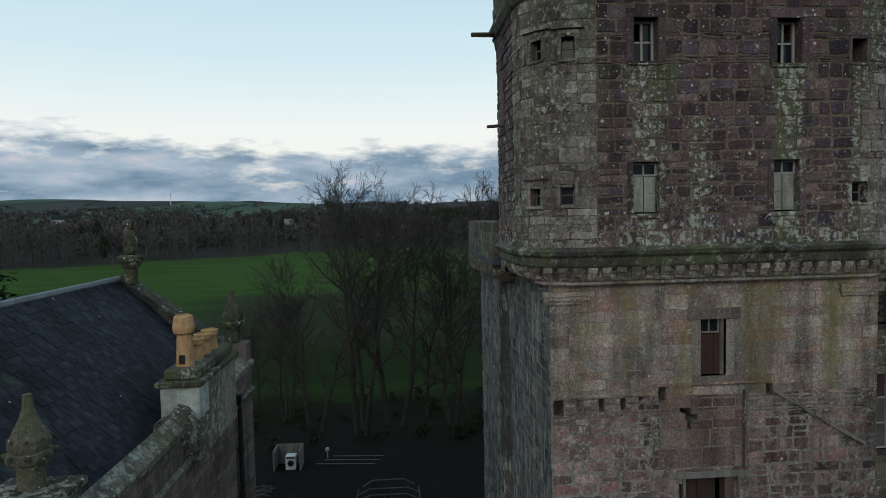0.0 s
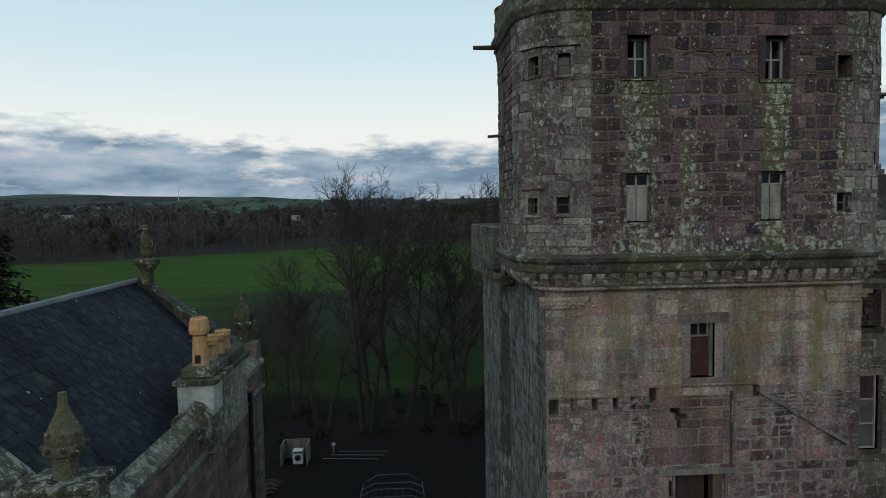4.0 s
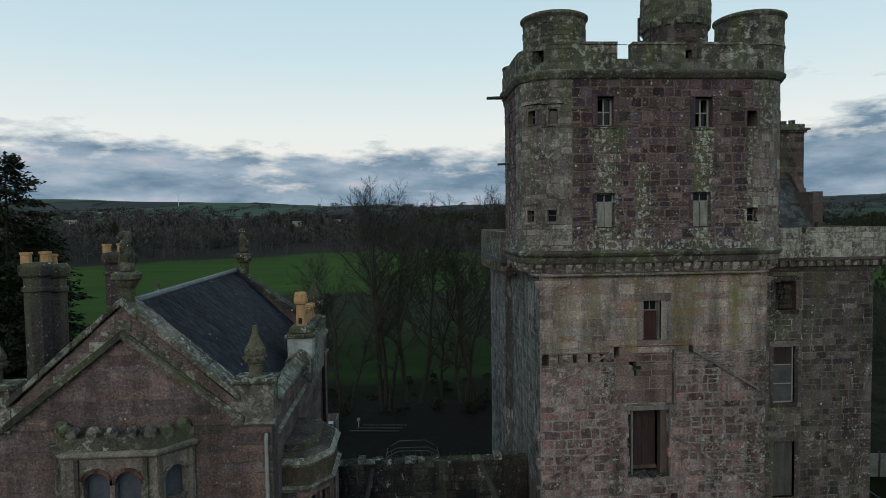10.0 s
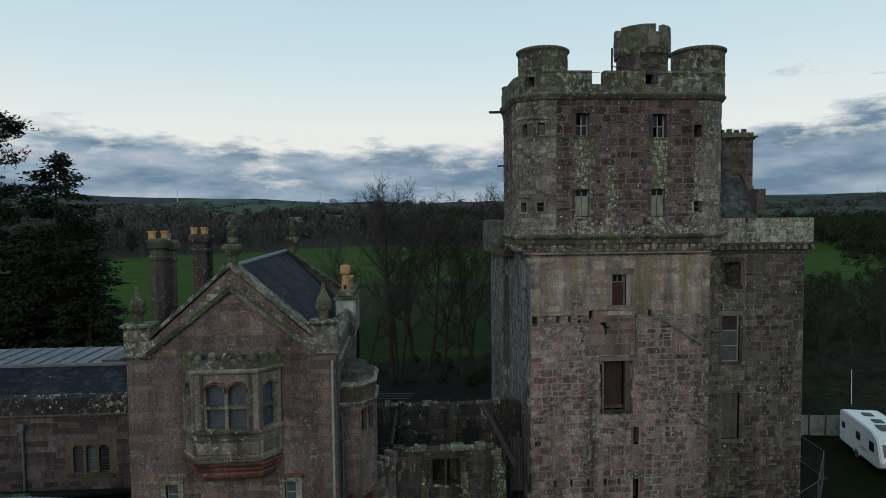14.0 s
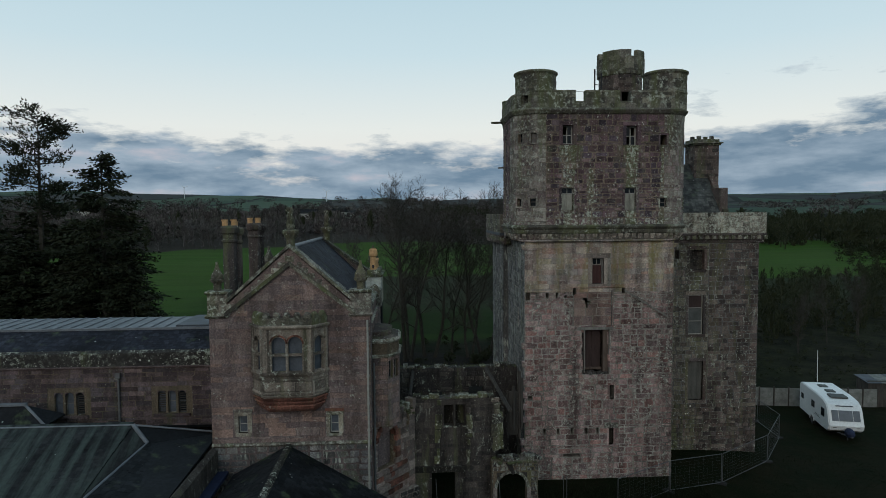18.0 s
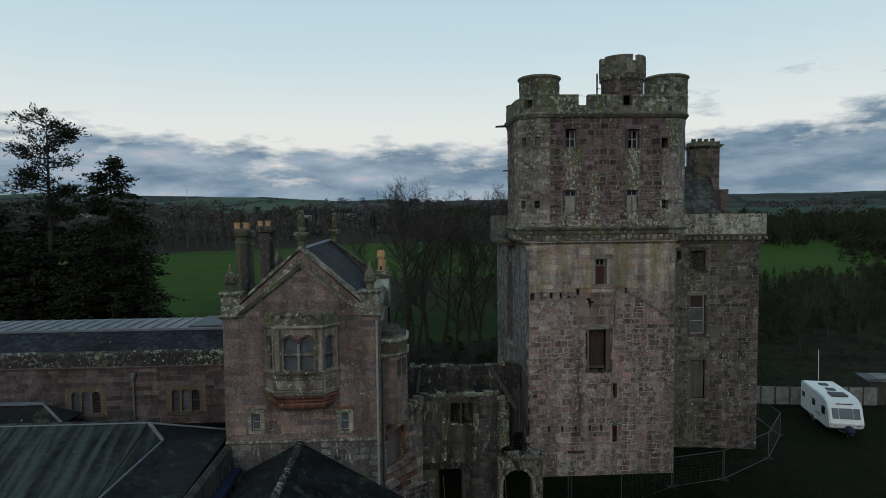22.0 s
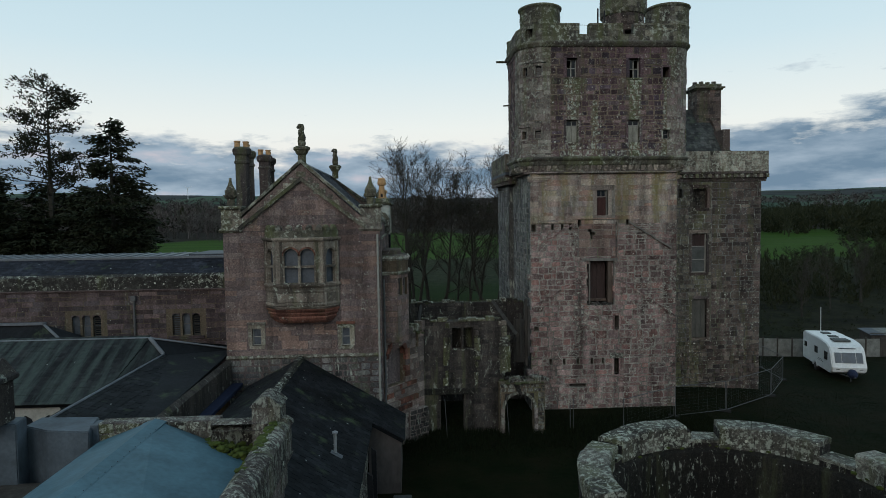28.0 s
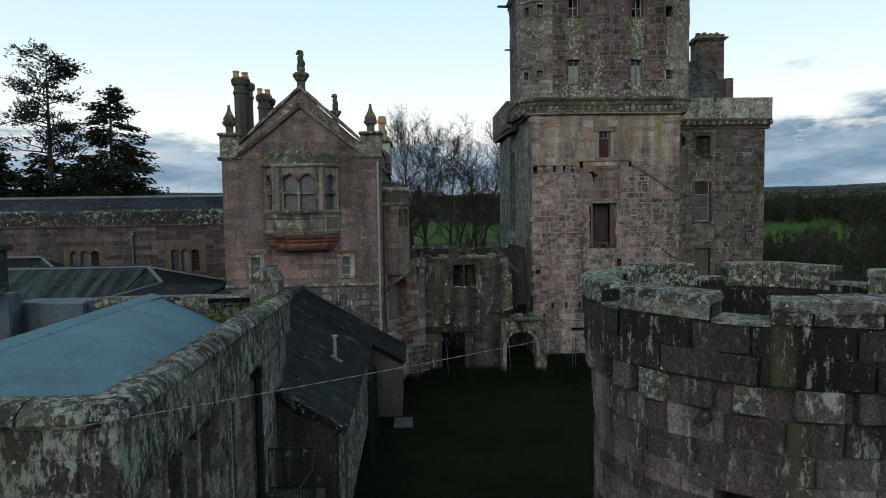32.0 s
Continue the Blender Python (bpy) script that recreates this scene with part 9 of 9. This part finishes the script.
for i, (x, y, h, k, w) in enumerate(((-5.9, 46.5, 15.5, 1, 1.0), (-2.2, 46, 20.4, 2, 1.0), (-0.2, 47.5, 19.8, 0, 1.0), (2.6, 49, 15.0, 3, 1.0), (4.4, 47, 16.6, 1, 1.0), (6.4, 48, 20.0, 0, 1.0), (9.0, 47, 19.5, 2, 0.9), (13.5, 52, 17, 0, 0.9), (-8.6, 50, 11, 2, 1.1), (-11.5, 53, 9, 0, 1.1))):
    bare_tree(x, y, h, k, i * 1.3, wide=w)
for i, (x, y, h, k) in enumerate(((33, 52, 9, 0), (38, 55, 10, 2), (45, 52, 8, 1), (52, 57, 9, 3), (29, 46, 7, 2), (60, 62, 10, 0), (35, 66, 9, 1), (48, 70, 9, 2), (30, 60, 11, 3), (70, 60, 11, 1))):
    bare_tree(x, y, h, k, i * 2.1, "low spreading bare tree in rough scrub", "scrub trees beyond the fence", 0.9)


def conifer_mesh(seed, height, bare_top=False):
    """A dark fir: trunk, drooping boughs and many small needle sprays."""
    rnd = random.Random(seed)
    segs = [(Vector((0, 0, -0.3)), Vector((0, 0, height * 0.5)), height * 0.016, height * 0.011), (Vector((0, 0, height * 0.5)), Vector((0.1, 0, height * 0.98)), height * 0.011, 0.03)]
    verts, faces = [], []

    def spray(c, d, size, flat):
        a = d.cross(Vector((0, 0, 1)))
        a = a.normalized() if a.length > 0.01 else Vector((1, 0, 0))
        for _ in range(3):
            j = Vector((rnd.gauss(0, 1), rnd.gauss(0, 1), rnd.gauss(0, flat))) * size * 0.55
            e = (d + Vector((rnd.gauss(0, 0.5), rnd.gauss(0, 0.5), rnd.gauss(-0.15, 0.35)))).normalized()
            w = e.cross(Vector((rnd.gauss(0, 1), rnd.gauss(0, 1), 1))).normalized() * size * rnd.uniform(0.16, 0.3)
            p = c + j
            o = len(verts)
            verts.extend([p - w, p + w, p + e * size * rnd.uniform(0.7, 1.2)])
            faces.append((o, o + 1, o + 2))

    if bare_top:
        n = 34
        for i in range(n):
            z = height * (0.52 + 0.47 * i / n)
            L = height * (0.17 - 0.09 * (i / n)) * rnd.uniform(0.5, 1.15)
            t = rnd.uniform(0, 6.28)
            p = Vector((0, 0, z))
            d = Vector((math.cos(t), math.sin(t), rnd.uniform(0.0, 0.45))).normalized()
            for s in range(4):
                q = p + d * L / 4
                segs.append((p, q, 0.11 - 0.022 * s, 0.09 - 0.022 * s))
                p = q
                d = (d + Vector((rnd.uniform(-0.3, 0.3), rnd.uniform(-0.3, 0.3), rnd.uniform(-0.15, 0.25)))).normalized()
                if s >= 1 and rnd.random() < 0.75:
                    e = (d + Vector((rnd.uniform(-1, 1), rnd.uniform(-1, 1), 0.3))).normalized()
                    tip = p + e * L * 0.25
                    segs.append((p, tip, 0.04, 0.02))
                    if rnd.random() < 0.8:
                        for _ in range(22):
                            spray(tip + Vector((rnd.gauss(0, 0.55), rnd.gauss(0, 0.55), rnd.gauss(0.1, 0.3))), e, 0.42, 0.4)
            for _ in range(26):
                spray(p + Vector((rnd.gauss(0, 0.6), rnd.gauss(0, 0.6), rnd.gauss(0.1, 0.3))), d, 0.42, 0.4)
    else:
        n = int(height * 7)
        for i in range(n):
            k = i / n
            z = height * (0.04 + 0.95 * k)
            L = height * (0.05 + 0.30 * (1 - k) ** 0.8) * rnd.uniform(0.6, 1.1)
            t = rnd.uniform(0, 6.28)
            d = Vector((math.cos(t), math.sin(t), 0.15))
            p = Vector((0, 0, z))
            tip = p + d * L - Vector((0, 0, L * rnd.uniform(0.15, 0.45)))
            segs.append((p, tip, 0.05, 0.015))
            for s in range(int(6 + L * 7)):
                f = rnd.uniform(0.2, 1.0)
                c = p.lerp(tip, f) + Vector((rnd.gauss(0, 0.25 * L * f * 0.5), rnd.gauss(0, 0.25 * L * f * 0.5), rnd.gauss(-0.1, 0.15)))
                spray(c, (tip - p).normalized(), 0.5, 0.25)
    v, f = sticks(segs, 5)
    trunk = bpy.data.meshes.new("trunk")
    trunk.from_pydata([tuple(x) for x in v], [], f)
    trunk.materials.append(BARK)
    crown = bpy.data.meshes.new("crown")
    crown.from_pydata([tuple(x) for x in verts], [], faces)
    crown.materials.append(NEEDLES)
    return trunk, crown


OPEN_TOP, FIR, FIR2 = conifer_mesh(5, 28, True), conifer_mesh(6, 23), conifer_mesh(8, 15)


def conifer(meshes, x, y, k, turn, label, wide=1.0):
    ob = thing("conifer", label, "tree", (x, y, land(x, y)), "dark conifers beside the meadow")
    ob.rotation_euler, ob.scale = (0, 0, turn), (k * wide, k * wide, k)
    for nm, me in zip(("trunk", "crown"), meshes):
        o = new(nm, me)
        o.parent = ob


conifer(OPEN_TOP, -46, 56.5, 1.0, 0.3, "old conifer with an open crooked top")
conifer(FIR, -36, 50.5, 1.0, 1.0, "tall dark drooping fir")
for i, (x, y, k, m) in enumerate(((-43, 55, 1.0, FIR2), (-48, 58, 1.1, FIR2), (-40, 53, 1.05, FIR2), (-53, 58, 1.15, FIR2), (-58, 60, 0.8, FIR), (-32.5, 49, 0.75, FIR2), (-45, 51, 0.9, FIR2), (-50, 52, 1.0, FIR2), (-38, 58, 1.1, FIR2), (-64, 64, 1.2, FIR2), (-56, 54, 1.0, FIR2), (-70, 66, 0.9, FIR))):
    conifer(m, x, y, k, i * 0.9, "dense dark evergreen with drooping boughs", 1.25)


# ---- far woods, hedges and scrub ----
def brush(name, label, spots, mat, seed, category="woodland", slim=1.0):
    """Many small ragged winter trees as one: fine upswept sprays about each spot (x, y, height, width, number)."""
    rnd = random.Random(seed)
    verts, faces = [], []
    for x, y, h, w, n in spots:
        z = land(x, y) - 0.2
        for i in range(n):
            a, r = rnd.uniform(0, 6.28), math.sqrt(rnd.random())
            k = rnd.uniform(0.02, 0.07) * w * slim + 0.015
            low = rnd.random()
            reach = r * w * 0.5 * math.sqrt(max(0.05, 1 - (2 * low - 0.9) ** 2 / 1.3))
            bx, by, zb = x + reach * 0.75 * math.cos(a), y + reach * 0.75 * math.sin(a), z + h * low * 0.8
            hh = h * rnd.uniform(0.1, 0.24)
            tx, ty = bx + rnd.gauss(0, 0.5) * k + reach * 0.4 * math.cos(a), by + reach * 0.4 * math.sin(a)
            b = rnd.uniform(-1, 1)
            o = len(verts)
            verts += [(bx - k, by + k * b, zb), (bx + k, by - k * b, zb + rnd.uniform(-0.3, 0.3) * k), (tx, ty, zb + hh)]
            faces.append((o, o + 1, o + 2))
    me = bpy.data.meshes.new(name)
    me.from_pydata(verts, [], faces)
    me.materials.append(mat)
    tagged(new(name, me), label, category, kind="stuff")


def copse_trees():
    """Rounded leafless trees along the wood's edge: trunk, rising limbs and thick sprays, joined into one."""
    rnd = random.Random(41)
    shapes = []
    for k in range(7):
        segs = []
        lean = Vector((rnd.gauss(0, 0.06), rnd.gauss(0, 0.06), 1)).normalized()
        segs.append((Vector((0, 0, -0.03)), lean * 0.5, 0.016, 0.011))
        segs.append((lean * 0.5, lean * 0.95, 0.011, 0.004))
        for i in range(24):
            f = 0.16 + 0.8 * i / 24
            t, out = rnd.uniform(0, 6.28), 0.16 + 0.2 * math.sin(math.pi * min(1, f * 1.05))
            d = Vector((math.cos(t), math.sin(t), rnd.uniform(0.35, 0.95))).normalized()
            a = lean * f
            b = a + d * out * rnd.uniform(0.6, 1.15)
            segs.append((a, b, 0.006, 0.003))
            for j in range(7):
                q = a.lerp(b, rnd.uniform(0.3, 1))
                e = (d + Vector((rnd.gauss(0, 0.7), rnd.gauss(0, 0.7), rnd.gauss(0.3, 0.5)))).normalized()
                segs.append((q, q + e * rnd.uniform(0.05, 0.12), 0.0036, 0.0018))
        v, f = sticks(segs, 3)
        shapes.append(([tuple(x) for x in v], f))
    spots = []
    for _ in range(520):
        x = rnd.uniform(-300, 130)
        y = 262 + 0.37 * min(x, 0) + 14 * noise.noise(Vector((x / 45, 1.0, 3))) + abs(rnd.gauss(0, 45))
        spots.append((x, y, rnd.uniform(4, 11) if x < -50 else rnd.uniform(3, 7)))
    for _ in range(90):
        x = rnd.uniform(-340, 140)
        spots.append((x, rnd.uniform(236, 262) + 0.37 * min(x, 0), rnd.uniform(1.5, 5)))
    for _ in range(150):
        x = rnd.uniform(90, 330)
        spots.append((x, rnd.uniform(205, 330), rnd.uniform(6, 14)))
    for _ in range(60):
        x = rnd.uniform(30, 110)
        spots.append((x, rnd.uniform(44, 92) + 0.25 * x, rnd.uniform(3, 7)))
    pieces = {"copse": ([], [], WOODLAND, "ragged bare trees along the woodland edge"), "dark_copse": ([], [], SCRUB, "dark bare trees beside the fields")}
    for x, y, h in spots:
        verts, faces, _, _ = pieces["dark_copse" if x > 28 and y < 330 else "copse"]
        vs, fs = shapes[rnd.randrange(7)]
        t, w, z = rnd.uniform(0, 6.28), h * rnd.uniform(0.9, 1.5), land(x, y)
        c, sn = math.cos(t) * w, math.sin(t) * w
        o = len(verts)
        verts += [(x + c * a - sn * b, y + sn * a + c * b, z + h * e) for a, b, e in vs]
        faces += [tuple(o + i for i in f) for f in fs]
    for nm, (verts, faces, mat, label) in pieces.items():
        me = bpy.data.meshes.new(nm)
        me.from_pydata(verts, [], faces)
        me.materials.append(mat)
        tagged(new(nm, me), label, "woodland", kind="stuff")


copse_trees()


def woods():
    rnd = random.Random(99)
    far, mid, firs, dark = [], [], [], []
    for _ in range(1350):
        y = rnd.uniform(240, 640)
        x = rnd.uniform(-0.95, 0.35) * y
        if y < 310 + 0.37 * min(x, 0) + 30 * noise.noise(Vector((x / 55, 2.0, 7))) or noise.noise(Vector((x / 60, y / 90, 9))) < -0.28:
            continue
        far.append((x, y, (rnd.uniform(6, 12) if x < -0.12 * y else rnd.uniform(4, 8)) * (1.25 if rnd.random() < 0.15 else 1), rnd.uniform(6, 12), 110))
    for _ in range(420):
        y = rnd.uniform(230, 520)
        x = rnd.uniform(0.35, 1.0) * y
        dark.append((x, y, rnd.uniform(6, 12), rnd.uniform(6, 11), 80))
    for _ in range(3000):
        y = rnd.uniform(560, 1500)
        x = rnd.uniform(-0.95, 0.95) * y
        if x < 0.1 * y and y < 900 and noise.noise(Vector((x / 150, y / 260, 6))) > -0.05:
            far.append((x, y, rnd.uniform(4, 8), rnd.uniform(9, 16), 46))
        elif y < 900 and noise.noise(Vector((x / 190, y / 190, 4))) > -0.08 or rnd.random() < 0.1:
            far.append((x, y, rnd.uniform(7, 12), rnd.uniform(12, 24), 40))
    brush("dark_woodland", "dark brown leafless woodland on the valley floor", dark, SCRUB, 7)
    brush("far_woodland", "brown leafless woodland across the valley", far, WOODLAND, 1)
    near = []
    for _ in range(420):
        x = rnd.uniform(28, 120)
        y = rnd.uniform(44, 100) + 0.3 * x
        near.append((x, y, rnd.uniform(1.0, 4.5), rnd.uniform(1.0, 2.6), 60))
    for _ in range(36):
        x = rnd.uniform(135, 200)
        y = rnd.uniform(100, 230)
        mid.append((x, y, rnd.uniform(3, 7), rnd.uniform(5, 9), 120))
    for _ in range(420):
        y = rnd.uniform(88, 225)
        x = 32 + 0.63 * y + abs(rnd.gauss(0, 35)) - rnd.random() * 6
        mid.append((x, y, rnd.uniform(0.6, 2.6), rnd.uniform(1.5, 4.5), 60))
    for _ in range(45):
        x = rnd.uniform(-15, 13)
        y = rnd.uniform(43.5, 56)
        near.append((x, y, rnd.uniform(0.3, 1.5), rnd.uniform(0.6, 1.8), 70))
    for _ in range(900):
        x = rnd.uniform(27, 80)
        near.append((x, rnd.uniform(36, 74) + 0.1 * x, rnd.uniform(0.2, 1.1), rnd.uniform(0.4, 1.3), 24))
    brush("briar_scrub", "low dark tangled scrub beyond the caravan", near, SCRUB, 4, "scrub")
    brush("winter_scrub", "dark tangled winter scrub and hedges", mid, SCRUB, 2, "scrub")
    for _ in range(60):
        y = rnd.uniform(240, 480)
        x = rnd.uniform(-0.9, 0.95) * y
        firs.append((x, y, rnd.uniform(9, 15), rnd.uniform(3, 5), 160))
    for _ in range(70):
        firs.append((rnd.uniform(15, 75), rnd.uniform(560, 640), rnd.uniform(8, 13), 6, 60))
    brush("far_conifers", "scattered dark conifers in the woodland", firs, SCRUB, 3)


woods()


def tufts(name, label, n, spot, mat, seed, h=(0.08, 0.28)):
    rnd = random.Random(seed)
    verts, faces = [], []
    for _ in range(n):
        x, y = spot(rnd)
        z = land(x, y) - 0.02
        for _ in range(3):
            a, k = rnd.uniform(0, 6.28), rnd.uniform(*h)
            o = len(verts)
            dx, dy = 0.018 * math.cos(a), 0.018 * math.sin(a)
            verts += [(x - dx, y - dy, z), (x + dx, y + dy, z), (x + rnd.uniform(-0.5, 0.5) * k, y + rnd.uniform(-0.5, 0.5) * k, z + k)]
            faces.append((o, o + 1, o + 2))
    me = bpy.data.meshes.new(name)
    me.from_pydata(verts, [], faces)
    me.materials.append(mat)
    tagged(new(name, me), label, "grass", kind="stuff")


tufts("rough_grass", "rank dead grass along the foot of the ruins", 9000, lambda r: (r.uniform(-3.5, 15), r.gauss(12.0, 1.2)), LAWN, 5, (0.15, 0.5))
tufts("lawn_grass", "short dark lawn", 26000, lambda r: (r.uniform(-4.2, 30), r.uniform(-8, 26)), LAWN, 6, (0.04, 0.1))


# ---- far farms and turbines ----
def farm(x, y, s, turn):
    ob = thing("farmhouse", "small white farmhouse far across the valley", "house", (x, y, land(x, y)), "far farms")
    m = Matrix.Translation(ob.location) @ Matrix.Rotation(turn, 4, "Z")
    bm = bmesh.new()
    mbox(bm, m, -s, s, -s * 0.4, s * 0.4, 0, s * 0.55)
    part("wall", bm, WHITEPAINT, ob)
    bm = bmesh.new()
    v = [bm.verts.new(m @ Vector(p)) for p in ((-s, -s * 0.45, s * 0.55), (s, -s * 0.45, s * 0.55), (s, s * 0.45, s * 0.55), (-s, s * 0.45, s * 0.55), (-s, 0, s), (s, 0, s))]
    for g in ((0, 1, 5, 4), (2, 3, 4, 5), (1, 2, 5), (3, 0, 4)):
        bm.faces.new([v[i] for i in g])
    part("roof", bm, SLATEDARK, ob)


for x, y, s, t in ((-92, 560, 9, 0.2), (-70, 600, 8, -0.3), (-60, 610, 6, 0.5), (-330, 640, 9, 0), (310, 430, 9, 0.4), (-240, 700, 6, 0.1), (-420, 900, 8, 0.3)):
    farm(x, y, s, t)


def turbine(x, y, h):
    ob = thing("wind_turbine", "small white wind turbine on a far hill", "turbine", (x, y, land(x, y)), "wind turbines")
    b = ob.location
    bm = bmesh.new()
    tube(bm, b, b + Vector((0, 0, h)), h * 0.025, h * 0.015, 8)
    part("mast", bm, CARAVAN, ob)
    for i in range(3):
        a = 2.094 * i + 0.4
        bm = bmesh.new()
        c = b + Vector((0, -1, h))
        tube(bm, c, c + Vector((math.cos(a), 0, math.sin(a))) * h * 0.4, h * 0.02, h * 0.006, 5)
        part("blade", bm, CARAVAN, ob)


turbine(-165, 1250, 22)
turbine(-600, 1700, 30)

# ---- small pieces last: stones and slates ----
for item in QUEUE:
    lay(*item)
